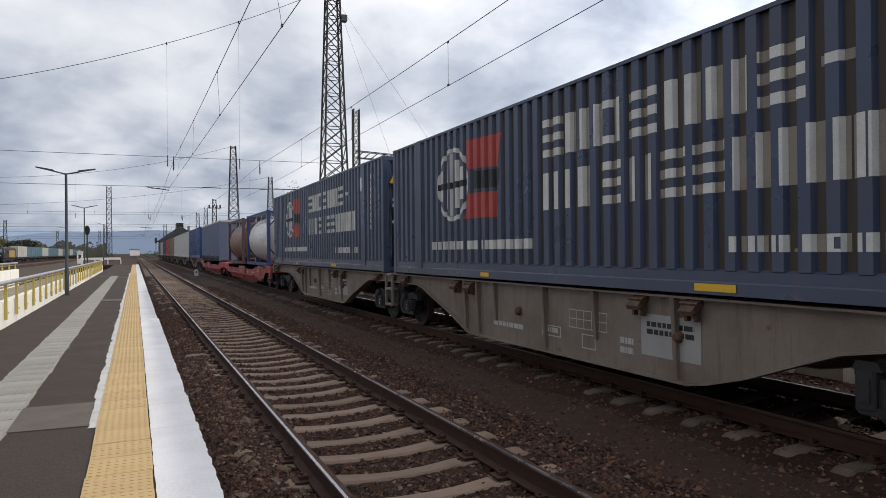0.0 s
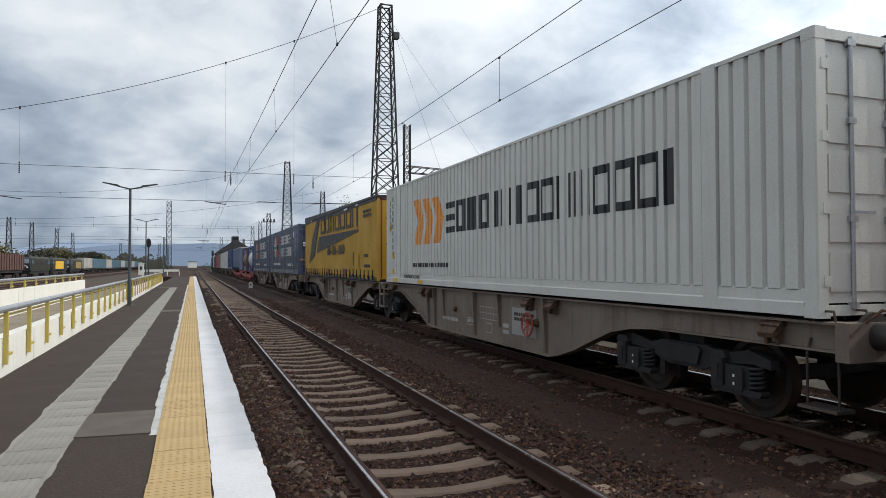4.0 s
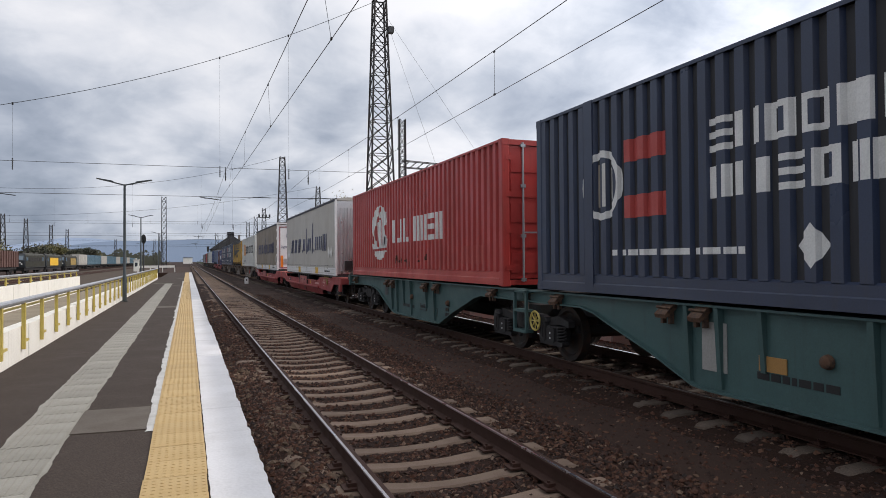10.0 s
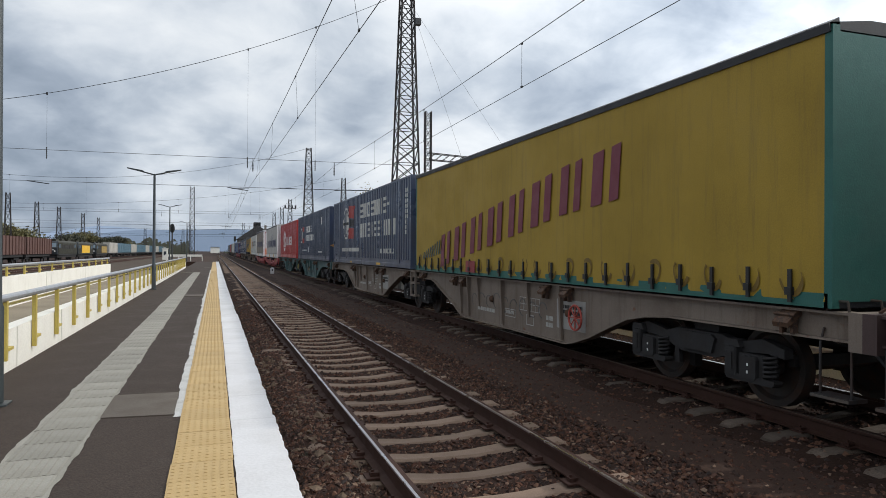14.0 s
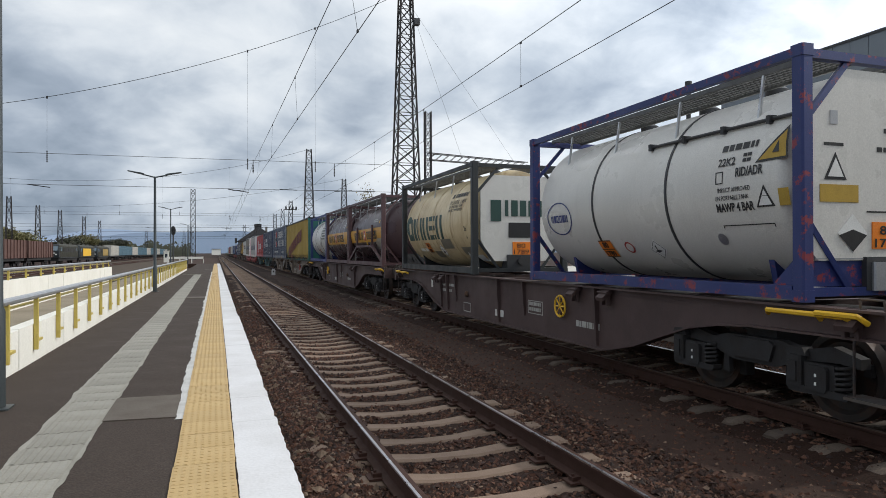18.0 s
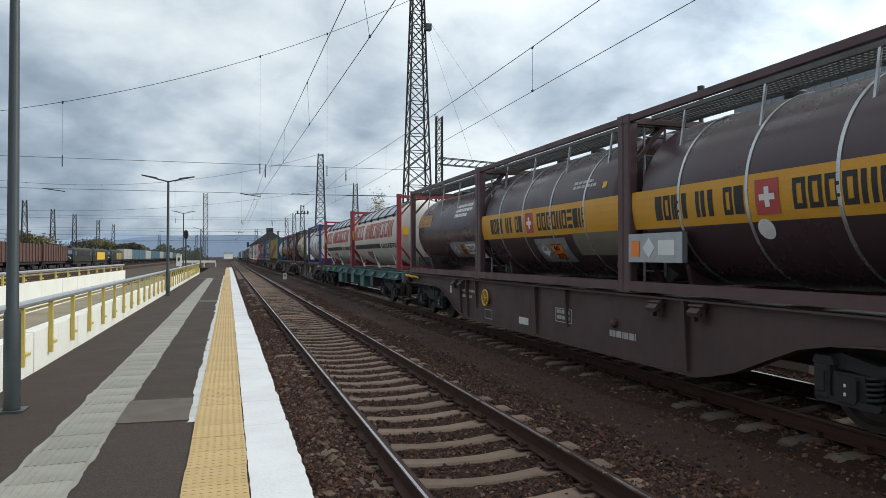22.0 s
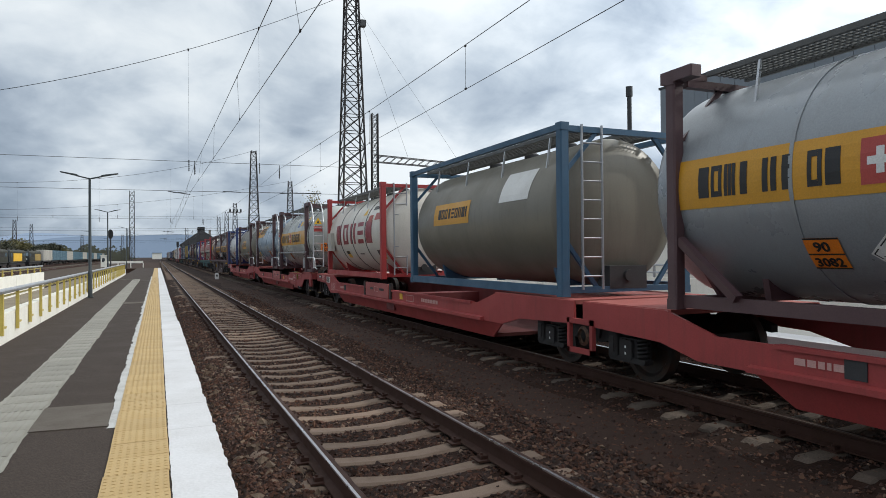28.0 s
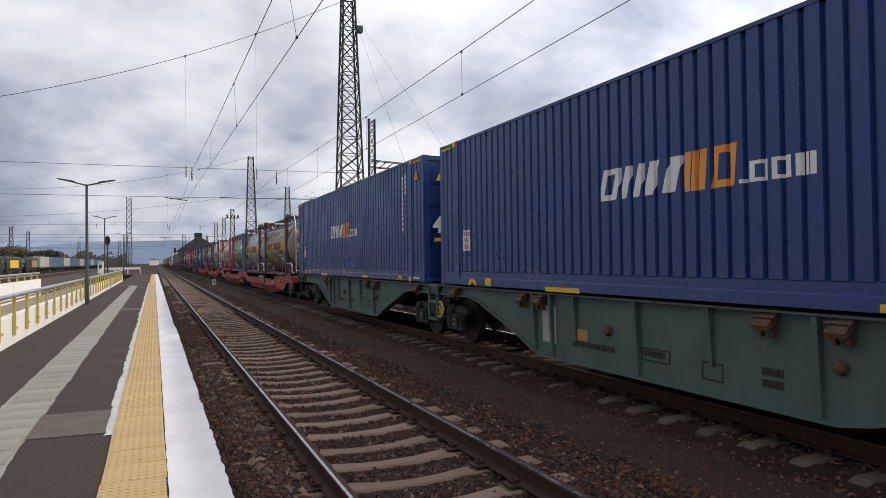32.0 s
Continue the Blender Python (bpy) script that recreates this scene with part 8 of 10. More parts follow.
    on_flat(c, "yellow_plate", -h - 0.006, [rect(0.8, 1.15, z0 + 0.03, z0 + 0.14), rect(3.0, 3.4, z0 + 0.03, z0 + 0.12)], M_yellow_print)

    # the two trailers
    for key, yo in (("ekg", 0.0), ("ekw", -0.12)):
        c, h, z0, z1 = C[key]
        x = -h - 0.016
        L = 14.05 if key == "ekg" else 13.76
        b, t = 2.24 + yo, 2.95 + yo
        P = []
        for k in range(3):
            a = 2.1 + 1.22 * k
            P += [[(a + 0.27 * j, b), (a + 0.13 + 0.27 * j, b), (a + 0.36 + 0.27 * j, t), (a + 0.23 + 0.27 * j, t)] for j in range(3)]

        def lean(d, w, z0_, z1_, sh=0.08):
            return [(d, z0_), (d + w, z0_), (d + w + sh, z1_), (d + sh, z1_)]
        P += [lean(5.9, 0.16, b, b + 0.14, 0.02), lean(9.2, 0.17, b, b + 0.14, 0.02)]
        P += [lean(d, 0.2, b + 0.06, t - 0.05) for d in (6.15, 6.55, 7.75, 8.15, 9.6, 10.0, 10.5, 10.95)]
        P += [lean(7.15, 0.15, b - 0.08, 3.40 + yo), lean(7.42, 0.13, b, b + 0.62, 0.2), lean(8.76, 0.16, b - 0.08, 3.56 + yo)]
        P += [lean(d, 0.16, b, t + 0.02) for d in (11.4, 11.74, 12.08)]
        if key == "ekw":
            P = [[(d - 0.22, z) for d, z in q] for q in P]
        on_flat(c, "script_blocks", x, P, M_navy, "slanted dark blue lettering block")
        # white rave boards with yellow plates, dark post gaps and a row of eyelets
        on_flat(c, "side_board", -h - 0.002, [rect(0.12 + 2.32 * k, 0.12 + 2.32 * k + 2.18, z0 + 0.0, z0 + 0.31) for k in range(6)], M_trailer_white, "white side board")
        on_flat(c, "board_line", -h - 0.006, [rect(0.12, L - 0.1, z0 + 0.07, z0 + 0.085), rect(0.12, L - 0.1, z0 + 0.24, z0 + 0.25)], M_tarp_light)
        on_flat(c, "yellow_plate", -h - 0.008, [rect(4.45, 5.1, z0 + 0.02, z0 + 0.30), rect(9.4, 10.05, z0 + 0.02, z0 + 0.30)], M_yellow_print, "yellow reflector plate")
        on_flat(c, "eyelets", x, [rect(0.3 + 0.24 * k, 0.34 + 0.24 * k, z0 + 0.37, z0 + 0.41) for k in range(int((L - 0.5) / 0.24))], M_black)
        on_flat(c, "code_bars", -h - 0.008, bars(11.6, 13.0, z0 + 0.1, z0 + 0.2, 1, 9), M_black)
        # chassis and wheels down in the pocket
        part("chassis", Geo().box(-0.55, 0.55, -L + 0.3, -0.4, z0 - 0.38, z0 - 0.06), M_steel_dark, c)
        for k in range(3):
            yy = -3.2 - 1.31 * k if key == "ekw" else -L + 2.6 + 1.31 * k
            for s in (-1, 1):
                g = Geo().lathe([(s * 0.72, 0.001), (s * 0.72, 0.30), (s * 0.72, 0.46), (s * 0.78, 0.5), (s * 1.0, 0.5), (s * 1.06, 0.46), (s * 1.06, 0.3), (s * 0.98, 0.28), (s * 0.98, 0.001)], 24, (yy, 0.78), axis="x")
                part("wheel", g, M_black, c, "black trailer tyre")
        for yy in (-3.4, -3.9) if key == "ekg" else (-10.5, -11.0):
            part("landing_leg", Geo().box(-0.9, -0.78, yy, yy + 0.12, 0.35, z0 - 0.05), M_steel_dark, c)
        for k in range(9):
            part("roof_bow_end", Geo().lathe([(-0.30 - 1.6 * k, 0.02), (-0.34 - 1.6 * k, 0.045), (-0.40 - 1.6 * k, 0.02)], 8, (-h - 0.02, z1 - 0.02)), M_galv, c)
    c, h, z0, z1 = C["ekg"]
    L = 14.05
    y = -L - 0.004
    g = Geo().box(-1.12, -1.07, y - 0.01, y + 0.02, z0 + 0.12, z1 - 0.25).box(1.07, 1.12, y - 0.01, y + 0.02, z0 + 0.12, z1 - 0.25).box(-1.07, 1.07, y - 0.01, y + 0.02, z1 - 0.30, z1 - 0.25).box(-1.07, 1.07, y - 0.01, y + 0.02, z0 + 0.12, z0 + 0.17)
    part("red_border", g, M_frame_wine, c, "red reflective border")
    g = Geo()
    g.box(-0.012, 0.012, y - 0.012, y + 0.02, z0 + 0.05, z1 - 0.15)
    part("door_seam", g, M_galv, c)
    # emblem: barred disc, three blocks
    for k in range(4):
        part("emblem_bar", Geo().box(-0.66 + (0.06 if k in (0, 3) else 0), -0.26 - (0.06 if k in (0, 3) else 0), y - 0.006, y + 0.004, 3.12 + 0.125 * k, 3.20 + 0.125 * k), M_navy, c, "dark blue emblem bar")
    for xa, xb in ((-0.2, -0.09), (-0.05, 0.06), (0.12, 0.24), (0.29, 0.41), (0.48, 0.57), (0.61, 0.70)):
        part("lettering_block", Geo().box(xa, xb, y - 0.006, y + 0.004, 3.10, 3.56 if xa < 0.6 else 3.19), M_navy, c, "dark blue lettering block")
    rear_text(c, "logistics for a better world", -1.0, y - 0.006, 2.55, 0.24, M_navy, 1.98, 0.15, 0.001)
    part("orange_panel", Geo().box(-1.04, -0.88, y - 0.008, y + 0.02, z0 + 0.2, z0 + 0.95), M_orange, c, "orange reflective panel")
    part("orange_panel", Geo().box(0.88, 1.04, y - 0.008, y + 0.02, z0 + 0.2, z0 + 0.95), M_orange, c, "orange reflective panel")
    part("handle_box", Geo().box(-0.82, -0.62, y - 0.03, y + 0.02, z0 + 0.4, z0 + 0.75), M_alu, c)
    part("handle_box", Geo().box(0.42, 0.58, y - 0.03, y + 0.02, z0 + 0.3, z0 + 0.62), M_alu, c)
    for k in range(3):
        g = Geo().lathe([(y - 0.008, 0.085), (y - 0.008, 0.065)], 18, (-0.52 + 0.2 * k, z0 + 0.72))
        part("speed_disc", g, M_black, c, "speed limit disc")
    part("warning_panel", Geo().box(0.06, 0.26, y - 0.008, y + 0.02, z0 + 0.22, z0 + 0.6), M_yellow_print, c)
    part("warning_panel_mark", Geo().box(0.08, 0.24, y - 0.012, y + 0.02, z0 + 0.36, z0 + 0.48), M_black, c)
    for k in range(5):
        for x in (-1.27, 1.25):
            part("hinge", Geo().box(x - 0.04, x + 0.04, y - 0.02, y + 0.05, z0 + 0.35 + 0.55 * k, z0 + 0.5 + 0.55 * k), M_trailer_white, c)
    part("rear_roof_cap", Geo().prism([(-1.30, z1 - 0.08), (1.30, z1 - 0.08), (1.28, z1 + 0.02), (-1.28, z1 + 0.02)], "y", -L - 0.05, -L + 0.12), M_trailer_white, c, "white roof cap")
    for k in range(7):
        part("roof_flap", Geo().box(-1.20 + 0.34 * k, -0.93 + 0.34 * k, -L - 0.06, -L + 0.2, z1 + 0.02, z1 + 0.045 + 0.01 * (k % 3)), M_tarp_scuffed, c, "dark frayed roof tarpaulin")
    part("curtain_patch", Geo().box(-h - 0.03, -h - 0.01, -13.85, -13.5, 1.64, 2.05), M_tarp_light, c)
    # silver front wall of the pale trailer
    c, h, z0, z1 = C["ekw"]
    L = 13.76
    for k in range(16):
        xx = -1.05 + 0.135 * k
        part("wall_rib", Geo().prism([(xx, -L + 0.01), (xx + 0.025, -L - 0.025), (xx + 0.065, -L - 0.025), (xx + 0.09, -L + 0.01)], "z", z0 + 0.1, z1 - 0.4), M_alu, c, "silver front wall rib")
    part("wall_post", Geo().box(-0.37, -0.33, -L - 0.035, -L + 0.01, z0 + 0.1, z1 - 0.35), M_galv, c)
    part("wall_post", Geo().box(0.33, 0.37, -L - 0.035, -L + 0.01, z0 + 0.1, z1 - 0.35), M_galv, c)
    part("canister", Geo().box(0.42, 0.75, -L - 0.22, -L - 0.03, 2.25, 3.05, 0.05), M_red_cont, c, "dark red extinguisher box")
    part("cabinet", Geo().box(-0.18, 0.40, -L - 0.28, -L - 0.03, 1.45, 2.05, 0.02), M_render, c, "beige cabinet")
    part("dark_box", Geo().box(-0.9, -0.6, -L - 0.14, -L - 0.03, 1.3, 1.68), M_black, c)
    part("dark_box", Geo().box(-0.48, -0.30, -L - 0.2, -L - 0.03, 1.15, 2.1), M_black, c)
    for k, (xa, xb) in enumerate(((-0.3, -0.12), (-0.08, -0.02), (0.02, 0.08), (0.12, 0.18), (0.22, 0.26))):
        part("lettering_block", Geo().box(xa, xb, -L - 0.032, -L - 0.026, 3.28, 3.5), M_navy, c)
    g = Geo().path([(-0.3, -L - 0.1, 1.3), (-0.1, -L - 0.2, 1.15), (0.1, -L - 0.15, 1.05), (0.3, -L - 0.2, 1.2)], 0.02)
    part("air_hose", g, M_black, c)
    on_flat(c, "white_sticker", -h - 0.02, [[(0.5, 2.05), (0.72, 2.3), (0.94, 2.05), (0.72, 1.8)], [(0.85, 2.05), (1.07, 2.3), (1.29, 2.05), (1.07, 1.8)], [(12.38, 2.05), (12.6, 2.3), (12.82, 2.05), (12.6, 1.8)], [(12.88, 2.05), (13.10, 2.3), (13.32, 2.05), (13.10, 1.8)]], M_white, "white diamond sticker")

    # red 40-foot box
    c, prof, h, z0, z1 = C["ts"]
    on_ribs(c, "emblem_ring", prof, h, disc(3.5, 2.55, 0.95, 0.84, 20, 345, 0.55), M_white, "white round emblem")
    on_ribs(c, "emblem_core", prof, h, [[(3.35, 1.95), (3.75, 2.1), (3.7, 2.95), (3.3, 2.95)], [(3.85, 2.15), (4.25, 2.2), (4.0, 2.9), (3.85, 2.9)]], M_white)
    on_ribs(c, "emblem_stripe", prof, h, [[(2.62, 2.3), (2.72, 2.2), (3.7, 3.3), (3.6, 3.36)], [(2.7, 2.05), (2.8, 1.98), (4.3, 2.0), (4.3, 2.08)], [(2.6, 2.6), (2.68, 2.6), (3.0, 1.9), (2.92, 1.9)]], M_red_cont, "", 0.006)
    on_ribs(c, "lettering_blocks", prof, h, blocks("t.n. iinen", 4.82, 8.97, 2.20, 2.85, stroke=0.3), M_white, "white lettering blocks")
    r = random.Random(12)
    scabs = []
    for k in range(26):
        d, z = 5.2 + 2.6 * r.random(), 1.60 + 0.22 * r.random()
        scabs.append(disc(d, z, 0.02 + 0.03 * r.random(), 0.03 + 0.07 * r.random(), n=7))
    on_ribs(c, "rust_scab", prof, h, [q for o in scabs for q in o], M_rust_scab, "rust scabs on the red paint")
    on_ribs(c, "patch", prof, h, [rect(10.15, 11.3, 1.62, 2.0)], M_red_print)
    # dirty yellow swap body
    c, h, z0, z1 = C["not"]
    x = -h - 0.018
    P = []
    d = 2.3
    for k in range(16):
        wd = (0.26, 0.2, 0.3, 0.24)[k % 4]
        za = 1.34 + 0.16 * (d - 2.3) if d < 8.2 else 2.30 + 0.09 * (d - 8.2)
        P.append([(d, za), (d + wd, za + 0.03), (d + wd + 0.08, za + 0.84), (d + 0.08, za + 0.80)])
        d += wd + (0.34 if k % 2 else 0.2)
    on_flat(c, "lettering_blocks", x, P, M_purple, "maroon lettering block")
    on_flat(c, "red_flap", x - 0.012, [rect(4.15, 4.72, 1.26, 1.52)], M_frame_wine, "hanging red flap")
    on_flat(c, "graffiti", x, [[(0.75 + 0.19 * k, 1.50 + 0.02 * k), (0.83 + 0.19 * k, 1.52 + 0.02 * k), (0.93 + 0.19 * k, 1.70 + 0.045 * k), (0.88 + 0.19 * k, 1.72 + 0.045 * k)] for k in range(9)], M_graffiti, "dark teal graffiti strokes")

    # tanks
    def swiss(c, R, zc, d, a, s):
        k = math.degrees(s / R)
        on_tank(c, "shield", R, zc, [rect(d - s, d + s, a - k * 1.15, a + k * 1.15)], M_red_print, "red shield with a white cross", 0.010)
        on_tank(c, "cross", R, zc, [rect(d - s * 0.65, d + s * 0.65, a - k * 0.2, a + k * 0.2), rect(d - s * 0.2, d + s * 0.2, a - k * 0.65, a + k * 0.65)], M_white, "", 0.013)

    def band(key, a0, a1, d0, d1, letters=True, mid=None):
        c, R, zc, z0, z1 = C[key]
        on_tank(c, "colour_band", R, zc, [rect(d0, d1, a0, a1)], M_band_aged if key == "bol" else M_band, "orange-yellow painted band", 0.005)
        m = mid if mid is not None else (d0 + d1) * 0.47
        q = (a1 - a0)
        if letters:
            on_tank(c, "lettering_blocks", R, zc, blocks("boht iit ob", m - 2.0, m - 0.35, a0 + 0.2 * q, a1 - 0.2 * q, stroke=0.3), M_black, "black lettering blocks", 0.009)
            on_tank(c, "lettering_blocks", R, zc, blocks("oooonoebn", m + 0.35, m + 2.1, a0 + 0.2 * q, a1 - 0.2 * q, stroke=0.3), M_black, "black lettering blocks", 0.009)
            swiss(c, R, zc, m, (a0 + a1) / 2, 0.17)
        return c, R, zc, z0, z1

    for key in ("bra", "brb", "bm", "bl"):
        c, R, zc, z0, z1 = band(key, -19.5, 7.0, 0.12, 5.9, mid=2.95 if key == "brb" else 2.7)
        on_tank(c, "code_bars", R, zc, bars(4.35, 5.2, 17, 25, 2, 5), M_stencil_pale)
        on_tank(c, "small_plate", R, zc, [rect(5.32, 5.44, 15, 20)], M_yellow_print, "small yellow plate")
    c, R, zc, z0, z1 = C["brb"]
    on_tank(c, "wear_patch", R, zc, [[(4.62, -20), (4.75, -36), (5.85, -38), (5.95, -14), (5.1, -13)]], M_tank_bare, "bare pale worn patch", 0.007)
    on_tank(c, "warning_panel", R, zc, [rect(2.95, 3.2, -30, -20)], M_yellow_print)
    c, R, zc, z0, z1 = C["bm"]
    on_tank(c, "label_board", R, zc, [rect(2.75, 4.0, -48, -22)], M_galv, "grey label board", 0.007)
    hazard_plate(c, R, zc, 3.35, -44, "60", "2078")
    diamond_on_tank(c, R, zc, 3.05, -35, 0.17, M_white)
    on_tank(c, "pale_patch", R, zc, [rect(4.3, 5.8, -40, -19)], M_tank_olive, "", 0.007)
    c, R, zc, z0, z1 = C["bl"]
    g = Geo().box(-R - 0.06, -R + 0.02, -1.35, -0.15, zc - 0.86, zc - 0.46)
    part("label_board", g, M_galv, c, "grey board with hazard labels")
    on_flat(c, "hazard_plate", -R - 0.062, [rect(0.22, 0.42, zc - 0.78, zc - 0.56)], M_orange)
    on_flat(c, "hazard_label", -R - 0.062, [[(0.5, zc - 0.66), (0.64, zc - 0.8), (0.78, zc - 0.66), (0.64, zc - 0.52)], rect(0.85, 1.2, zc - 0.76, zc - 0.56)], M_white)
    on_tank(c, "white_disc", R, zc, disc(2.6, -24, 0.12, 6), M_white)
    on_tank(c, "code_bars", R, zc, bars(4.3, 5.9, 14, 36, 4, 15), M_white)
    tank_text(c, "MAWP 4 BAR", 4.35, 10.5, 0.13, R, zc, M_white, 0.9)
    triangle(c, -R - 0.03, 5.45, zc + 0.38, 0.1)
    c, R, zc, z0, z1 = C["bs"]
    on_tank(c, "orange_panel", R, zc, [rect(0.35, 1.7, 6, 26)], M_band_dull, "faded orange panel")
    on_tank(c, "lettering_blocks", R, zc, blocks("booooi", 0.6, 1.6, 10, 22, stroke=0.3), M_black)
    on_tank(c, "label_board", R, zc, [rect(3.2, 5.2, -48, -22)], M_galv, "grey label board", 0.007)
    hazard_plate(c, R, zc, 4.0, -42, "60", "2078", 0.36)
    on_tank(c, "white_label", R, zc, [rect(4.42, 5.15, -42, -26)], M_white, "white label on the board", 0.010)
    tank_text(c, "TOLUENE", 4.52, -33, 0.13, R, zc, M_black, 0.5, 0, 0.013)
    tank_text(c, "DIISOCYANATE", 4.45, -39, 0.13, R, zc, M_black, 0.66, 0, 0.013)
    diamond_on_tank(c, R, zc, 3.6, -34, 0.18, M_white)
    on_tank(c, "code_bars", R, zc, bars(3.8, 5.2, 12, 34, 3, 7), M_white)
    on_tank(c, "cross_label", R, zc, [rect(5.1, 5.5, -50, -36)], M_white)

    c, R, zc, z0, z1 = C["wt"]
    on_tank(c, "code_bars", R, zc, bars(4.2, 5.6, -5, 30, 5, 3), M_black)
    hazard_plate(c, R, zc, 2.4, -45, "80", "1789", 0.34)
    c, R, zc, z0, z1 = C["rin"]
    on_tank(c, "lettering_blocks", R, zc, blocks("oinnen", 0.55, 3.75, -22, 9.5, stroke=0.28, gap=0.16), M_darkgreen, "dark green lettering blocks")
    on_tank(c, "initial_swirl", R, zc, disc(0.75, -2, 0.34, 16, 20, 300, 0.7), M_darkgreen)
    hazard_plate(c, R, zc, 1.95, -42, "80", "1789", 0.36)
    diamond_on_tank(c, R, zc, 3.2, -40, 0.22, M_white)
    on_tank(c, "dark_patch", R, zc, [rect(3.4, 4.2, -36, -22), rect(4.7, 5.4, -46, -34), rect(2.4, 3.0, -52, -40)], M_tank_olive, "dark scraped patch", 0.007)
    on_tank(c, "white_label", R, zc, [rect(5.2, 5.75, -58, -46), rect(1.2, 1.9, -40, -35)], M_white)
    diamond_on_tank(c, R, zc, 4.95, -52, 0.22, M_white, False)
    on_tank(c, "code_bars", R, zc, bars(4.2, 5.5, 27, 36, 1, 5, 1.0), M_black)
    tank_text(c, "RID/ADR  L4BN", 4.25, 20, 0.16, R, zc, M_black, 1.1)
    tank_text(c, "UN PORTABLE TANK", 4.25, 15.5, 0.1, R, zc, M_black, 0.95)
    tank_text(c, "IMPACT APPROVED", 4.25, 11, 0.1, R, zc, M_black, 0.95)
    tank_text(c, "26", 5.35, -14, 0.17, R, zc, M_black)
    tank_text(c, "4", 5.4, -24, 0.15, R, zc, M_black)
    Lr = 6.12
    part("end_panel", Geo().prism([(-0.75, z0 + 0.3), (0.75, z0 + 0.3), (1.0, z0 + 0.8), (1.0, z1 - 0.6), (0.7, z1 - 0.3), (-0.7, z1 - 0.3), (-1.0, z1 - 0.6), (-1.0, z0 + 0.8)], "y", -Lr + 0.06, -Lr + 0.10), M_tank_white, c, "white octagonal end plate")
    for k, (w, a) in enumerate(((0.26, 0), (0.08, 0.36), (0.16, 0.52), (0.16, 0.74), (0.14, 0.96), (0.16, 1.14))):
        part("lettering_block", Geo().box(-0.75 + a, -0.75 + a + w, -Lr + 0.045, -Lr + 0.06, zc + 0.05 - (0.12 if k == 0 else 0), zc + 0.42), M_darkgreen, c)
    part("dark_patch", Geo().box(-0.3, 0.4, -Lr + 0.045, -Lr + 0.06, zc - 0.45, zc - 0.1), M_black, c)
    part("hazard_plate", Geo().box(-0.2, 0.25, -Lr + 0.04, -Lr + 0.06, zc - 0.85, zc - 0.55), M_orange, c, "orange hazard number plate")
    rear_text(c, "80", -0.1, -Lr + 0.036, zc - 0.69, 0.15, M_black, 0.22)
    rear_text(c, "1789", -0.17, -Lr + 0.036, zc - 0.83, 0.15, M_black, 0.38)
    c, R, zc, z0, z1 = C["fnc"]
    on_tank(c, "oval_emblem", R, zc, disc(1.0, -11, 0.42, 14, inner=0.93), M_frame_blue, "thin blue oval emblem")
    on_tank(c, "lettering_blocks", R, zc, blocks("nboobn", 0.72, 1.28, -14, -8, stroke=0.3), M_frame_blue)
    hazard_plate(c, R, zc, 2.0, -47, "80", "1789", 0.34)
    on_tank(c, "round_label", R, zc, disc(2.75, -38, 0.11, 5, inner=0.75), M_red_print)
    diamond_on_tank(c, R, zc, 3.4, -40, 0.18, M_white)
    on_tank(c, "code_bars", R, zc, bars(4.88, 5.55, 17, 23, 1, 3), M_black)
    tank_text(c, "22K2", 4.86, 10, 0.13, R, zc, M_black, 0.27, 0.002)
    on_tank(c, "code_bars", R, zc, bars(5.24, 5.42, 10, 16, 2, 5), M_black)
    on_tank(c, "plate_line", R, zc, [rect(4.83, 4.95, 0, 0.6), rect(4.83, 4.95, 6.4, 7), rect(4.83, 4.842, 0, 7), rect(4.938, 4.95, 0, 7)], M_black)
    tank_text(c, "RID/ADR", 5.15, 3, 0.145, R, zc, M_black, 0.40, 0.003)
    tank_text(c, "IMPACT APPROVED", 4.87, -5, 0.075, R, zc, M_black, 0.5)
    tank_text(c, "UN PORTABLE TANK", 4.82, -9.5, 0.075, R, zc, M_black, 0.52)
    tank_text(c, "MAWP 4 BAR", 4.82, -16, 0.14, R, zc, M_black, 0.58, 0.003)
    on_tank(c, "bracket_line", R, zc, [rect(4.85, 5.62, -24.6, -24), rect(4.85, 4.862, -26.5, -24), rect(5.608, 5.62, -26.5, -24)], M_black)
    on_tank(c, "round_plate", R, zc, disc(4.75, -33, 0.075, 4), M_galv, "small round grey plate")
    on_tank(c, "warning_triangle", R, zc, [[(5.43, 9), (5.88, 9), (5.80, 28)]], M_black, "black-edged yellow warning triangle")
    on_tank(c, "triangle_face", R, zc, [[(5.48, 10.2), (5.85, 10.2), (5.79, 25)]], M_yellow_dull, "", 0.009)
    on_tank(c, "triangle_sign", R, zc, [[(5.66, 13), (5.75, 13), (5.72, 20)]], M_black, "", 0.012)
    on_tank(c, "warning_triangle", R, zc, [[(5.43, -15), (5.69, -15), (5.56, -3)]], M_black, "black-edged white warning triangle")
    on_tank(c, "triangle_face", R, zc, [[(5.468, -14), (5.652, -14), (5.56, -5.5)]], M_white, "", 0.009)
    on_tank(c, "yellow_plate", R, zc, [rect(5.75, 5.89, -15, -6)], M_yellow_dull, "small dull yellow plate")
    g = Geo().tube((-1.0, -3.35, zc + 0.66), (-1.0, -5.98, zc + 0.66), 0.022, 8)
    for d in (3.4, 4.1, 4.8, 5.5):
        g.box(-1.05, -0.94, -d - 0.025, -d + 0.025, zc + 0.61, zc + 0.70)
    part("steam_pipe", g, M_steel_dark, c, "dark pipe clipped along the tank")
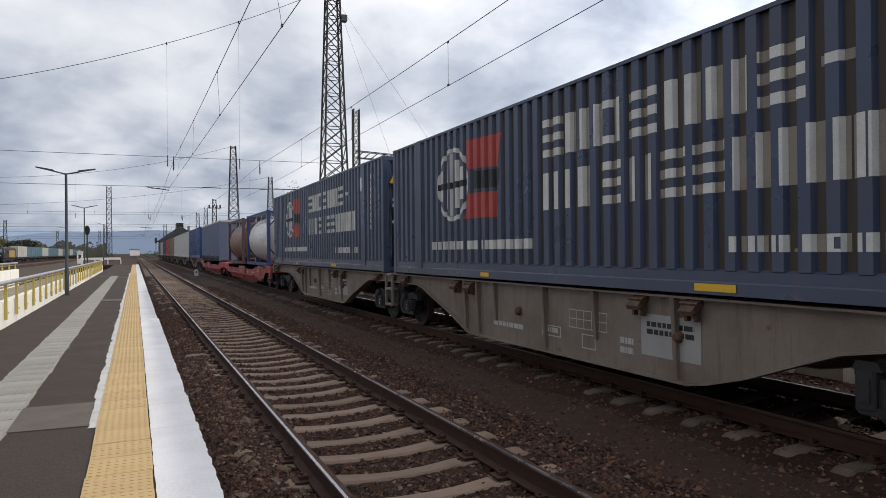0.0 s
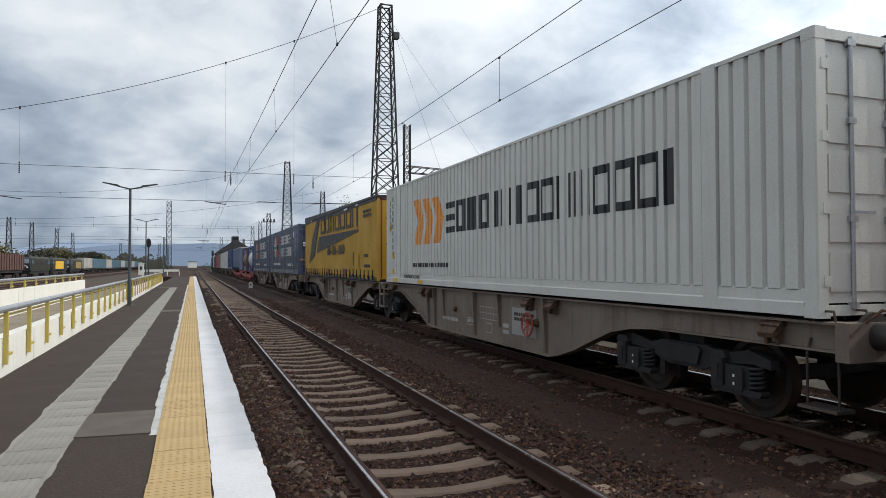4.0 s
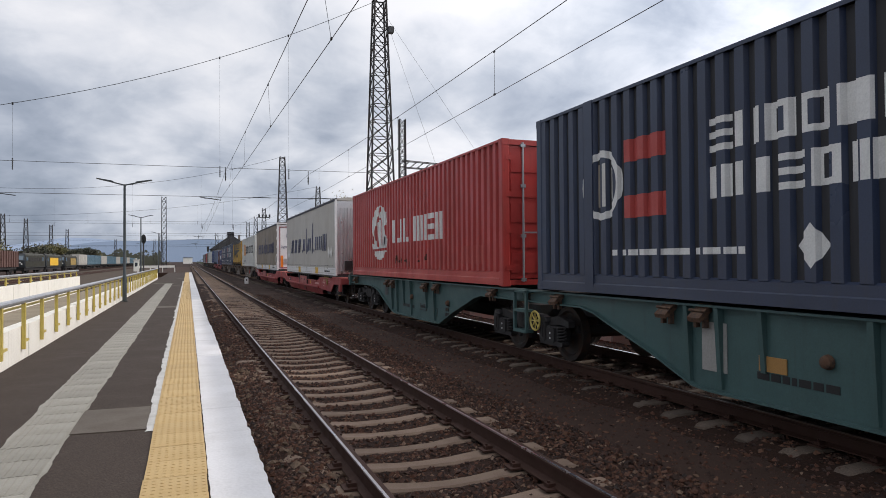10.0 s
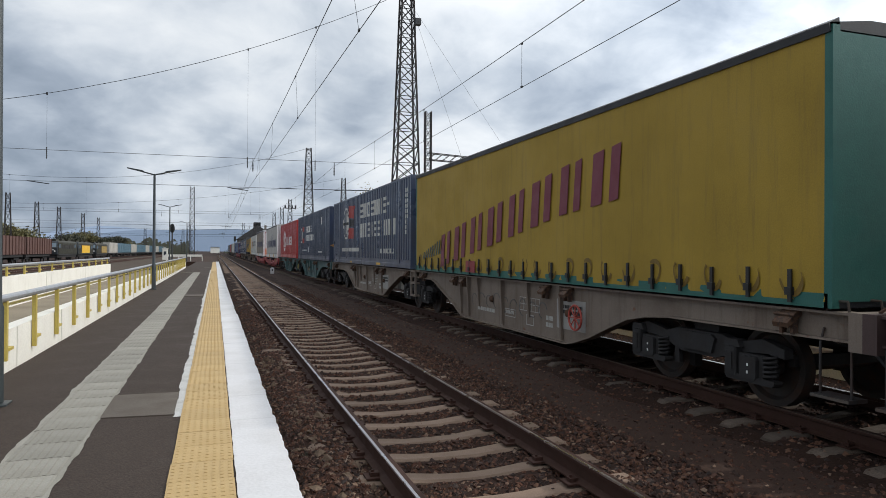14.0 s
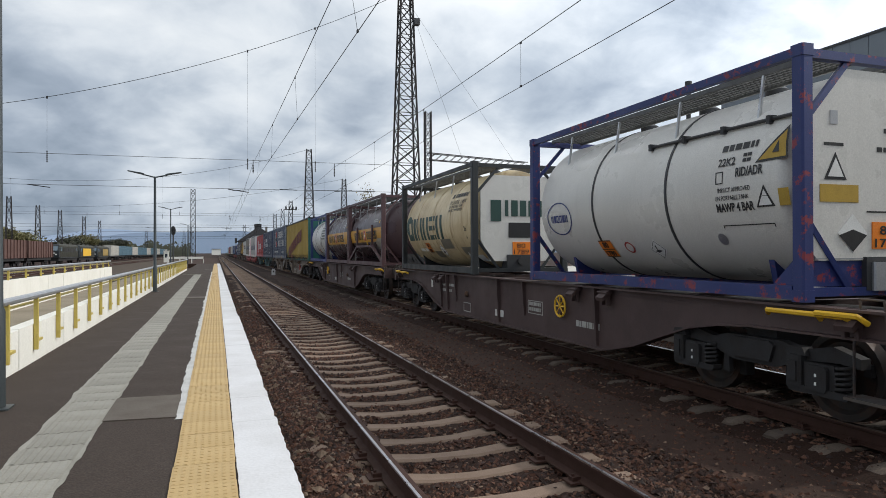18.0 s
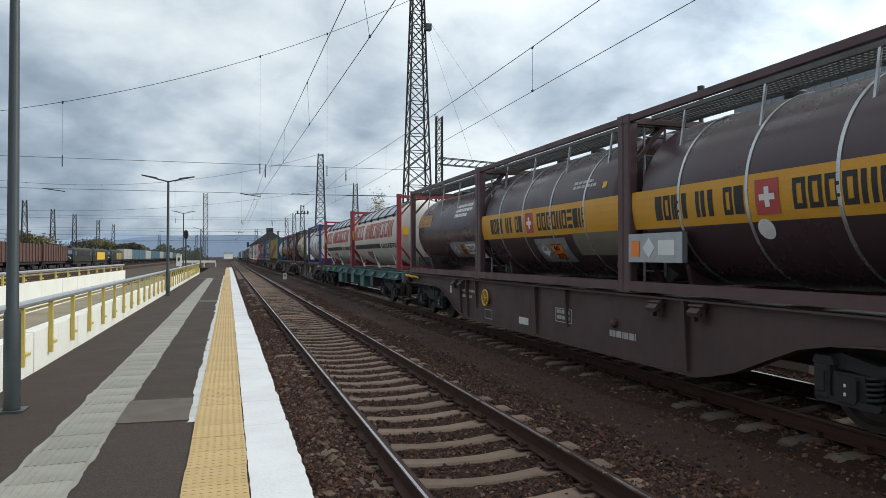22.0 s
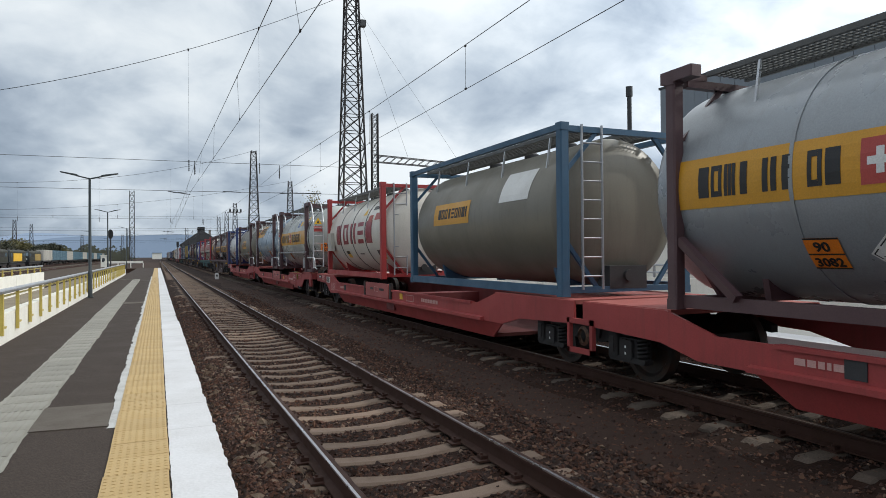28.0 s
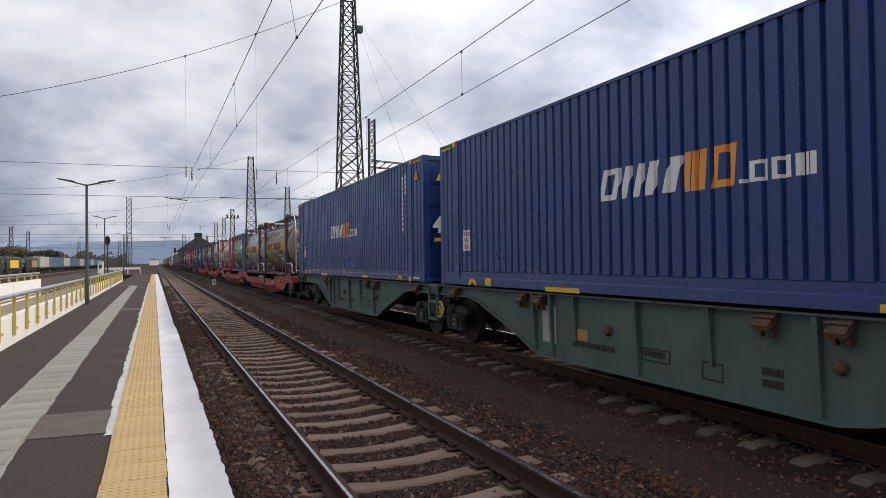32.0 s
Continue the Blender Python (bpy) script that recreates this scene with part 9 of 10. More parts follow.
    for q in (-1, 1):
        part("post_gusset", Geo().prism([(-5.98, z0 + 0.15), (-5.66, z0 + 0.15), (-5.98, z0 + 0.46)], "x", q * 1.14 - 0.02, q * 1.14 + 0.02), M_frame_chipped, c)
    # flat eight-sided white end cladding above a blue end sheet
    Y = -6.06
    end = part("end_cladding", Geo().prism([(-1.04, zc - 0.80), (-0.96, zc - 0.88), (0.96, zc - 0.88), (1.04, zc - 0.80), (1.04, zc + 0.60), (0.62, zc + 1.10), (-0.62, zc + 1.10), (-1.04, zc + 0.60)], "y", Y, Y + 0.10), M_tank_white, c, "white eight-sided end cladding")
    part("rivet_row", Geo().box(-1.0, 1.0, Y - 0.004, Y, zc - 0.865, zc - 0.855), M_galv, end)
    part("end_sheet", Geo().box(-1.05, 1.05, Y + 0.02, Y + 0.05, z0 + 0.15, zc - 0.885), M_frame_chipped, c, "chipped blue end sheet")
    part("outlet_lid", Geo().box(-0.28, 0.28, Y - 0.08, Y + 0.02, z0 + 0.10, zc - 0.90, 0.015), M_galv, c, "grey outlet box")
    part("hazard_plate", Geo().box(-0.23, 0.18, Y - 0.012, Y, zc - 0.76, zc - 0.48), M_orange, end, "orange hazard number plate")
    rear_text(c, "80", -0.13, Y - 0.016, zc - 0.61, 0.13, M_black, 0.2, 0, 0.002)
    rear_text(c, "1789", -0.20, Y - 0.016, zc - 0.745, 0.13, M_black, 0.35, 0, 0.002)
    part("hazard_label", Geo().prism([(-0.70, zc - 0.60), (-0.50, zc - 0.80), (-0.30, zc - 0.60), (-0.50, zc - 0.40)], "y", Y - 0.008, Y), M_white, end, "black and white hazard diamond")
    part("hazard_sign", Geo().prism([(-0.69, zc - 0.62), (-0.50, zc - 0.79), (-0.31, zc - 0.62), (-0.5, zc - 0.56)], "y", Y - 0.012, Y - 0.008), M_black, end)
    for m, e, q in ((M_black, 0.0, 0.006), (M_white, 0.03, 0.010)):
        part("warning_triangle", Geo().prism([(-0.88 + e * 1.5, zc - 0.05 + e), (-0.58 - e * 1.5, zc - 0.05 + e), (-0.73, zc + 0.23 - e * 1.8)], "y", Y - q, Y), m, end)
    part("yellow_plate", Geo().box(-0.94, -0.42, Y - 0.008, Y, zc - 0.28, zc - 0.10), M_yellow_dull, end, "dull yellow plate")
    part("grey_tag", Geo().box(-0.80, -0.70, Y - 0.008, Y, zc + 0.52, zc + 0.66), M_galv, end)
    g = Geo()
    for q, (a, b) in enumerate(((0.0, 0.55), (0.0, 0.3), (-0.05, 0.42), (0.0, 0.36), (-0.15, 0.5))):
        x = a
        while x < b:
            g.box(x, x + 0.07, Y - 0.006, Y, zc + 0.66 - 0.1 * q, zc + 0.71 - 0.1 * q)
            x += 0.095
    g.box(-0.88, -0.62, Y - 0.006, Y, zc + 0.30, zc + 0.33).box(-0.30, 0.5, Y - 0.006, Y, zc - 0.38, zc - 0.365)
    tagged(part("small_writing", g, M_black, end), kind="stuff")

    # gas tanks
    for key in ("dh1", "dh2"):
        c, R, zc, z0, z1 = C[key]
        on_tank(c, "lettering_blocks", R, zc, blocks("boo hbohooh", 0.85, 8.25, -6, 24, stroke=0.26, gap=0.14), M_red_faded, "faded red lettering blocks")
        on_tank(c, "dark_stripe", R, zc, [rect(0.75, 6.0, -25, -16)], M_black, "black stripe")
        tank_text(c, "GAS LOGISTICS", 6.22, -25, 0.24, R, zc, M_black, 2.35, 0.008)
        hazard_plate(c, R, zc, 3.1, -50, "23", "1965", 0.34)
        diamond_on_tank(c, R, zc, 3.8, -45, 0.24, M_red_print, False)
        tank_text(c, "HYDROCARBON GAS MIXTURE", 3.0, -34, 0.09, R, zc, M_black, 1.1)
        tank_text(c, "LIQUEFIED, N.O.S.", 3.0, -39, 0.09, R, zc, M_black, 0.7)
        on_tank(c, "yellow_plate", R, zc, [rect(0.95, 1.25, -42, -36)], M_yellow_print)
        # sun shield over the upper half, with hoops
        Ls = 9.1
        g = Geo().lathe([(-0.95, R + 0.045), (-Ls + 0.95, R + 0.045)], 24, (0, zc), radians(33), radians(147))
        part("sun_shield", g, M_shield, c, "grey sun shield over the tank")
        for k in range(6):
            yy = -1.2 - 1.34 * k
            g = Geo().lathe([(yy + 0.02, R + 0.05), (yy + 0.02, R + 0.075), (yy - 0.02, R + 0.075), (yy - 0.02, R + 0.05)], 24, (0, zc), radians(30), radians(150))
            part("hoop", g, M_black, c, "dark hoop strap")
            part("hoop_lug", Geo().box(-R * 0.87 - 0.05, -R * 0.87 + 0.04, yy - 0.03, yy + 0.03, zc + 0.60, zc + 0.70), M_steel_dark, c)
        part("shield_edge", Geo().tube((-(R + 0.045) * math.cos(radians(33)), -0.95, zc + (R + 0.045) * math.sin(radians(33))), (-(R + 0.045) * math.cos(radians(33)), -Ls + 0.95, zc + (R + 0.045) * math.sin(radians(33))), 0.02, 6), M_steel_dark, c)
        for dd in (1.35, 4.5, 7.7):
            for q in (-1, 1):
                g = Geo().beam((q * 1.02, -dd + 0.30, zc - 0.66), (q * 0.86, -dd - 0.02, z0 + 0.04), 0.03)
                g.prism([(-dd - 0.34, z0 + 0.02), (-dd + 0.02, z0 + 0.02), (-dd + 0.02, z0 + 0.22)], "x", q * 0.86 - 0.02, q * 0.86 + 0.02)
                part("tank_leg", g, M_tank_aged, c, "slanting white tank support leg")
        for s in (-1, 1):
            part("yellow_label", Geo().box(-1.0, -0.8, -Ls + 0.14, -Ls + 0.15, zc - 0.1, zc + 0.2) if s < 0 else Geo().box(-1.2, -1.19, -0.5, -0.3, zc - 0.05, zc + 0.35), M_yellow_print, c)

    # tanks on the red wagons
    c, R, zc, z0, z1 = C["exs"]
    on_tank(c, "name_strip", R, zc, [[(0.55, 40), (0.95, 40), (0.72, -30), (0.32, -27)]], M_navy, "navy name strip")
    on_tank(c, "strip_marks", R, zc, [rect(0.55, 0.82, 27 - 12 * k, 34 - 12 * k) for k in range(5)], M_white, "", 0.010)
    hazard_plate(c, R, zc, 2.65, -34, "90", "3082", 0.45)
    on_tank(c, "white_label", R, zc, [rect(1.95, 2.5, -36, -20)], M_white_worn)
    diamond_on_tank(c, R, zc, 3.55, -26, 0.18, M_white)
    diamond_on_tank(c, R, zc, 4.05, -24, 0.2, M_white)
    on_tank(c, "yellow_panel", R, zc, [rect(4.75, 5.1, -8, 4), rect(5.2, 5.55, -8, 4), rect(5.6, 5.85, -8, 3)], M_yellow_print, "yellow crossed label")
    tank_text(c, "T11", 5.35, 33, 0.17, R, zc, M_black)
    on_tank(c, "code_bars", R, zc, bars(4.9, 5.9, 34, 46, 2, 3), M_black)
    tank_text(c, "RID/ADR", 4.85, 28, 0.1, R, zc, M_black, 0.4)
    tank_text(c, "UN PORTABLE TANK", 4.85, 23, 0.1, R, zc, M_black, 0.85)
    tank_text(c, "IMPACT APPROVED", 4.85, 18, 0.1, R, zc, M_black, 0.85)
    on_tank(c, "thin_box", R, zc, [rect(1.2, 1.75, 0, 1), rect(1.2, 1.75, -14, -13), rect(3.9, 4.6, 2, 3), rect(3.9, 4.6, -16, -15)], M_black)
    for key, (d0, d1, a0, a1), lab in (("bo", (1.68, 3.65, -11, 13), "orange panel"), ("bg", (0.15, 2.3, 15, 50), "orange panel")):
        c, R, zc, z0, z1 = C[key]
        on_tank(c, "orange_panel", R, zc, [rect(d0, d1, a0, a1)], M_band, lab)
        q = a1 - a0
        on_tank(c, "lettering_blocks", R, zc, blocks("booteonhi", d0 + 0.5, d1 - 0.12, a0 + 0.25 * q, a1 - 0.25 * q, 0.0, 0.3), M_black, "black lettering blocks", 0.010)
        on_tank(c, "bracket_mark", R, zc, [rect(d0 + 0.1, d0 + 0.2, a0 + 0.25 * q, a0 + 0.45 * q), rect(d0 + 0.1, d0 + 0.2, a0 + 0.55 * q, a0 + 0.75 * q), rect(d0 + 0.3, d0 + 0.4, a0 + 0.25 * q, a0 + 0.45 * q), rect(d0 + 0.3, d0 + 0.4, a0 + 0.55 * q, a0 + 0.75 * q)], M_red_print, "", 0.010)
        hazard_plate(c, R, zc, 4.0, -36, "90", "3082", 0.42)
        diamond_on_tank(c, R, zc, 4.75, -26, 0.2, M_white)
        diamond_on_tank(c, R, zc, 5.2, -34, 0.2, M_white)
        on_tank(c, "white_label", R, zc, [rect(0.6, 1.3, -50, -34)], M_white)
        on_tank(c, "label_writing", R, zc, bars(0.63, 1.3, -49, -35, 4, 2, 1.0), M_black, "", 0.010)
        on_tank(c, "yellow_plate", R, zc, [rect(0.32, 0.55, -34, -22)], M_yellow_print)
        on_tank(c, "round_label", R, zc, disc(2.4, -28, 0.13, 6, inner=0.8), M_black)
        on_tank(c, "code_bars", R, zc, bars(4.4, 5.6, 22, 36, 2, 6), M_black)
    for key in ("bsi", "bgr", "bol"):
        c, R, zc, z0, z1 = band(key, -11, 14, 0.12, 5.75, mid=2.45)
        if key == "bol":
            hazard_plate(c, R, zc, 1.45, -37, "90", "3082", 0.36)
            diamond_on_tank(c, R, zc, 2.08, -28, 0.2, M_white)
            diamond_on_tank(c, R, zc, 2.5, -31, 0.2, M_white)
            on_tank(c, "white_label", R, zc, [rect(3.75, 4.68, -37, -19)], M_white)
            for q, (line, wide) in enumerate((("ENVIRONMENTALLY HAZARDOUS", 0.87), ("SUBSTANCE, LIQUID, N.O.S.", 0.80), ("(ALCOHOL C12-C16", 0.56), ("POLY(1-6) ETHOXYLATE)", 0.70))):
                tank_text(c, line, 3.78, -23.2 - 4.2 * q, 0.085, R, zc, M_black, wide, 0.002, 0.010)
            for d in (0.55, 4.75):
                on_flat(c, "maker_badge", -1.222, [[(d - 0.19, z0 + 0.09), (d - 0.14, z0 + 0.035), (d + 0.14, z0 + 0.035), (d + 0.19, z0 + 0.09), (d + 0.14, z0 + 0.145), (d - 0.14, z0 + 0.145)]], M_white_worn, "six-sided badge with a pale rim")
                on_flat(c, "badge_face", -1.226, [[(d - 0.165, z0 + 0.09), (d - 0.13, z0 + 0.048), (d + 0.13, z0 + 0.048), (d + 0.165, z0 + 0.09), (d + 0.13, z0 + 0.132), (d - 0.13, z0 + 0.132)]], M_steel_dark)
                on_flat(c, "badge_bars", -1.230, [rect(d - 0.11 + 0.045 * i, d - 0.085 + 0.045 * i, z0 + 0.07, z0 + 0.11) for i in range(5)], M_white_worn)
        else:
            hazard_plate(c, R, zc, 1.6, -44, "90", "3082", 0.36)
            diamond_on_tank(c, R, zc, 2.4, -36, 0.2, M_white)
            diamond_on_tank(c, R, zc, 3.0, -38, 0.2, M_white)
            on_tank(c, "white_label", R, zc, [rect(4.2, 5.2, -48, -30)], M_white)
            on_tank(c, "label_writing", R, zc, bars(4.25, 5.2, -47, -31, 4, 2, 1.0), M_black, "", 0.010)
        on_tank(c, "blue_panel", R, zc, [rect(3.7, 4.05, 22, 36)], M_blue_sign if key == "bsi" else M_white, "small blue panel with a white bar")
        on_tank(c, "blue_panel_bar", R, zc, [rect(3.84, 3.91, 24, 33), rect(3.78, 3.97, 31, 33.5)], M_white, "", 0.010)
        on_tank(c, "yellow_panel", R, zc, [rect(4.2, 4.55, 24, 34)], M_yellow_print, "yellow crossed label")
        on_tank(c, "orange_panel", R, zc, [rect(4.65, 5.1, 24, 33)], M_band_dull)
        on_tank(c, "warning_triangle", R, zc, [[(5.3, 34), (5.7, 34), (5.5, 48)]], M_yellow_print, "yellow warning triangle")
        tank_text(c, "MAWP 3 BAR" if key == "bsi" else "MAWP 1 BAR", 4.3, 36 if key == "bsi" else -18 if key == "bgr" else -14, 0.16, R, zc, M_black, 1.0)
        on_tank(c, "code_bars", R, zc, bars(3.9, 5.2, 42, 54, 2, 6), M_black)
    for key in ("exs", "bo", "bg", "bsi", "bgr", "bol"):
        c, R, zc, z0, z1 = C[key]
        frm = M_frame_navy if key == "exs" else M_frame_brown
        yb = -{"exs": 6.1, "bo": 6.1, "bg": 6.15, "bsi": 6.0, "bgr": 6.15, "bol": 6.2}[key] - 1.2
        low = key in ("bg", "bsi")
        px, pz = (-0.72, zc - 0.55) if key == "bsi" else (-0.36, zc - 0.20 if key != "bo" else zc - 1.0)

        def back(r):
            return yb + 0.85 * (1 - math.sqrt(1 - min(0.99, abs(r) / R) ** 2.5))
        # marks on the rounded rear end
        y = back(math.hypot(px, pz + 0.16 - zc)) - 0.03
        part("hazard_plate", Geo().box(px - 0.19, px + 0.19, y, y + 0.14, pz, pz + 0.32), M_orange, c, "orange hazard number plate")
        rear_text(c, "90", px - 0.09, y - 0.004, pz + 0.17, 0.15, M_black, 0.2, 0, 0.003)
        rear_text(c, "3082", px - 0.17, y - 0.004, pz + 0.02, 0.15, M_black, 0.34, 0, 0.003)
        part("label_rule", Geo().box(px - 0.19, px + 0.19, y - 0.004, y - 0.001, pz + 0.154, pz + 0.164), M_black, c)
        for xx, dz in ((-0.40, -0.39 if low else -0.47), (-0.12, -0.39)):
            yy, zz = back(math.hypot(xx, dz)) - 0.035, zc + dz
            part("hazard_label", Geo().prism([(xx - 0.15, zz), (xx, zz - 0.16), (xx + 0.15, zz), (xx, zz + 0.16)], "y", yy, yy + 0.12), M_white, c, "white diamond hazard label")
            part("hazard_sign", Geo().prism([(xx - 0.06, zz - 0.07), (xx + 0.07, zz - 0.07), (xx + 0.05, zz - 0.01), (xx, zz + 0.07), (xx - 0.03, zz - 0.01)], "y", yy - 0.004, yy + 0.01), M_black, c)
        g = Geo()
        for q, (xa, xb) in enumerate(((-0.30, -0.05), (-0.30, -0.14), (-0.30, -0.08), (-0.30, -0.18), (-0.30, -0.02), (-0.34, 0.12))):
            zq = 0.34 + 0.085 * q
            y2 = back(math.hypot(0.2, zq))
            x = xa
            while x < xb:
                g.box(x, min(x + 0.055, xb), y2 - 0.008, y2 + 0.05, zc + zq, zc + zq + (0.028 if q < 5 else 0.05))
                x += 0.07
        tagged(part("small_writing", g, M_bogie, c), kind="stuff")
        # ladder and hand rails on the rear frame
        w = Geo()
        if key == "exs":
            g = Geo().lathe([(-6.45, R + 0.001), (-6.45, R + 0.016), (-6.5, R + 0.016), (-6.5, R + 0.001)], TANK_N, (0, zc))
            part("insulation_seam", g, M_steel_dark, c, "dark seam round the tail")
            part("step_rail", Geo().path([(-1.18, -6.1, z0 + 0.6), (-1.18, -7.3, z0 + 0.6), (-1.16, -7.36, z0 + 0.5), (-1.16, -7.36, z0 + 0.2)], 0.028, 8), M_alu, c, "silver step rail")
            for sx in (-1.12, 1.12):
                part("rear_strut", Geo().beam((sx, -6.05, z0 + 0.65), (sx, -6.9, z0 + 0.08), 0.085), frm, c)
                for ya, yb2 in ((-0.1, -0.9), (-6.0, -5.0)):
                    part("foot_beam", Geo().beam((sx, ya, z0 + 0.35), (sx * 0.95, yb2, z0 + 0.1), 0.09), frm, c)
            continue
        xl = -1.22 if low else -1.06
        xr = xl + 0.38
        yl = back(xr) - 0.045
        for xx in (xl, xr):
            w.path([(xx, yl, z0 + 0.16), (xx, yl, z1 - 0.75), (xx, yl + 0.10, z1 - 0.38), (xx, yl + 0.32, z1 - 0.06), (xx, yl + 0.65, z1 + 0.07), (xx, -6.1, z1 + 0.06)], 0.024, 8)
        for k in range(8):
            zz = z0 + 0.24 + 0.29 * k
            yy = yl + (0 if zz < z1 - 0.7 else 0.12 if zz < z1 - 0.3 else 0.2)
            w.tube((xl, yy, zz), (xr, yy, zz), 0.017, 6)
        part("ladder", w, M_alu, c, "silver access ladder")
        part("warning_triangle", Geo().prism([(xl + 0.04, z0 + 1.84), (xr - 0.04, z0 + 1.84), (xl + 0.19, z0 + 2.10)], "y", yl + 0.025, yl + 0.04), M_yellow_print, c, "yellow warning triangle")
        part("triangle_sign", Geo().prism([(xl + 0.14, z0 + 1.88), (xr - 0.14, z0 + 1.88), (xl + 0.19, z0 + 1.99)], "y", yl + 0.021, yl + 0.024), M_black, c)
        part("red_panel", Geo().box(xl + 0.03, xr - 0.03, yl + 0.025, yl + 0.04, z0 + 1.56, z0 + 1.76), M_red_print, c, "red notice panel on the ladder")
        if key in ("bo", "bol"):
            part("white_disc", Geo().lathe([(yl + 0.025, 0.001), (yl + 0.025, 0.12), (yl + 0.04, 0.12)], 18, (xl + 0.19, z0 + 1.34)), M_white, c, "white disc on the ladder")
        w = Geo().path([(-1.26, -6.1, z0 + 0.56), (-1.26, -7.3, z0 + 0.56), (-1.24, -7.38, z0 + 0.46), (-1.24, -7.38, z0 + 0.2), (-1.18, -7.46, z0 + 0.14)], 0.028, 8)
        part("step_rail", w, M_alu, c, "silver step rail")
        for sx in (-1.22, 1.22):
            part("rear_strut", Geo().beam((sx, -6.05, z0 + 0.65), (sx, -6.9, z0 + 0.08), 0.085), frm, c)
            part("rear_sill", Geo().box(sx - 0.05, sx + 0.05, -7.0, -6.1, z0 + 0.02, z0 + 0.12), frm, c)
        g = Geo().lathe([(-6.30, R + 0.001), (-6.30, R + 0.014), (-6.34, R + 0.014), (-6.34, R + 0.001)], TANK_N, (0, zc))
        part("insulation_seam", g, M_steel_dark, c, "dark seam round the insulated tail")
        g = Geo().path([(-0.98, -6.74, zc + 0.62), (-1.13, -6.72, zc + 0.25), (-1.14, -6.72, zc - 0.3), (-0.95, -6.78, zc - 0.72)], 0.012, 5)
        part("earthing_cable", g, M_black, c, "black cable on the tank end")
        if key in ("bo", "bsi"):
            part("tie_rail", Geo().box(-1.315, -1.265, -6.0, -0.15, z0 + 0.77, z0 + 0.81), M_alu, c, "pale side tie rail")
        elif key in ("bgr", "bol"):
            for ya, yb2 in ((-0.15, -0.95), (-6.0, -5.2)):
                part("gusset", Geo().beam((-1.24, ya, z0 + 0.78), (-1.24, yb2, z0 + 0.16), 0.09), frm, c)
        if key == "bol":
            part("upper_tie", Geo().box(-1.315, -1.265, -6.0, -0.15, z1 - 0.50, z1 - 0.42), M_frame_brown, c, "brown upper side rail")
        if key != "bol":
            part("document_box", Geo().box(-1.30, -1.1, -5.8, -5.45, z0 + 0.15, z0 + 0.55, 0.02), M_galv, c, "grey document box")
    c, R, zc, z0, z1 = C["hoy"]
    on_tank(c, "lettering_blocks", R, zc, blocks("honeb", 1.1, 5.05, -15, 16, stroke=0.3, gap=0.45), M_maroon, "dark red lettering blocks")
    on_tank(c, "warning_panel", R, zc, [rect(1.95, 2.3, -38, -26), rect(5.2, 5.7, -40, -26)], M_yellow_print, "yellow warning panel")
    on_tank(c, "panel_head", R, zc, [rect(1.95, 2.3, -31, -26), rect(5.2, 5.7, -33, -26)], M_black, "", 0.010)
    on_tank(c, "warning_triangle", R, zc, [[(3.9, 26), (4.25, 26), (4.08, 38)]], M_yellow_print, "yellow warning triangle")
    on_tank(c, "white_label", R, zc, [rect(0.7, 0.95, -46, -30)], M_white_worn)
    on_tank(c, "code_bars", R, zc, bars(4.7, 5.9, 30, 40, 1, 5, 1.0) + bars(3.4, 3.9, -33, -30, 1, 4), M_black)
    on_tank(c, "crossed_label", R, zc, [rect(4.6, 5.0, 14, 24), rect(5.2, 5.7, 16, 26)], M_red_faded)
    part("document_box", Geo().box(-1.28, -1.12, -0.75, -0.3, zc - 0.5, zc + 0.1, 0.02), M_render, c, "pale document box")
    c, R, zc, z0, z1 = C["bf"]
    on_tank(c, "orange_panel", R, zc, [rect(1.35, 3.1, -2, 20)], M_band, "orange panel")
    on_tank(c, "lettering_blocks", R, zc, blocks("booteonhi", 1.6, 3.0, 4, 14, stroke=0.3), M_black, "black lettering block", 0.010)
    on_tank(c, "white_label", R, zc, [rect(4.3, 5.3, 12, 40)], M_white, "white panel on the tank")

    # bright blue boxes
    for key in ("ua", "ub"):
        c, prof, h, z0, z1 = C[key]
        on_ribs(c, "lettering_blocks", prof, h, blocks("onit", 5.35, 6.85, 2.44, 2.84, 0.3, 0.28), M_white, "white slanted lettering blocks")
        on_ribs(c, "emblem_block", prof, h, blocks("ho", 6.9, 7.62, 2.42, 2.86, 0.1, 0.3), M_orange_dull, "orange numeral blocks")
        on_ribs(c, "lettering_blocks", prof, h, blocks(".oom", 7.68, 8.55, 2.43, 2.64, 0.0, 0.3), M_white, "white lettering blocks")
        on_ribs(c, "notice", prof, h, [rect(1.07, 1.38, 1.86, 2.25)], M_white, "white notice with red words")
        for q, word in enumerate(("CAUTION", "9'6", "HIGH")):
            side_text(c, word, 1.09 if q == 0 else 1.13, 2.14 - 0.125 * q, 0.12, -h + 0.002, M_red_faded, 0.27 if q == 0 else 0.19)
        on_ribs(c, "code_bars", prof, h, [rect(12.45, 12.53, 3.68 - 0.12 * j - 0.09, 3.68 - 0.12 * j) for j in range(11)] + [rect(12.64, 12.72, 3.70 - 0.12 * j - 0.09, 3.70 - 0.12 * j) for j in range(4)], M_white)
        triangle(c, -h - 0.008, 13.45, 3.51, 0.12)
        for dd, ww, za, zb in ((4.0, 0.9, 1.20, 1.27), (9.1, 0.55, 1.22, 1.29), (2.0, 0.24, 1.23, 1.36), (12.9, 0.14, 1.08 + 0.12, 1.31)):
            on_flat(c, "yellow_plate", -h - 0.006, [rect(dd, dd + ww, za, zb)], M_yellow_print, "yellow lifting mark")
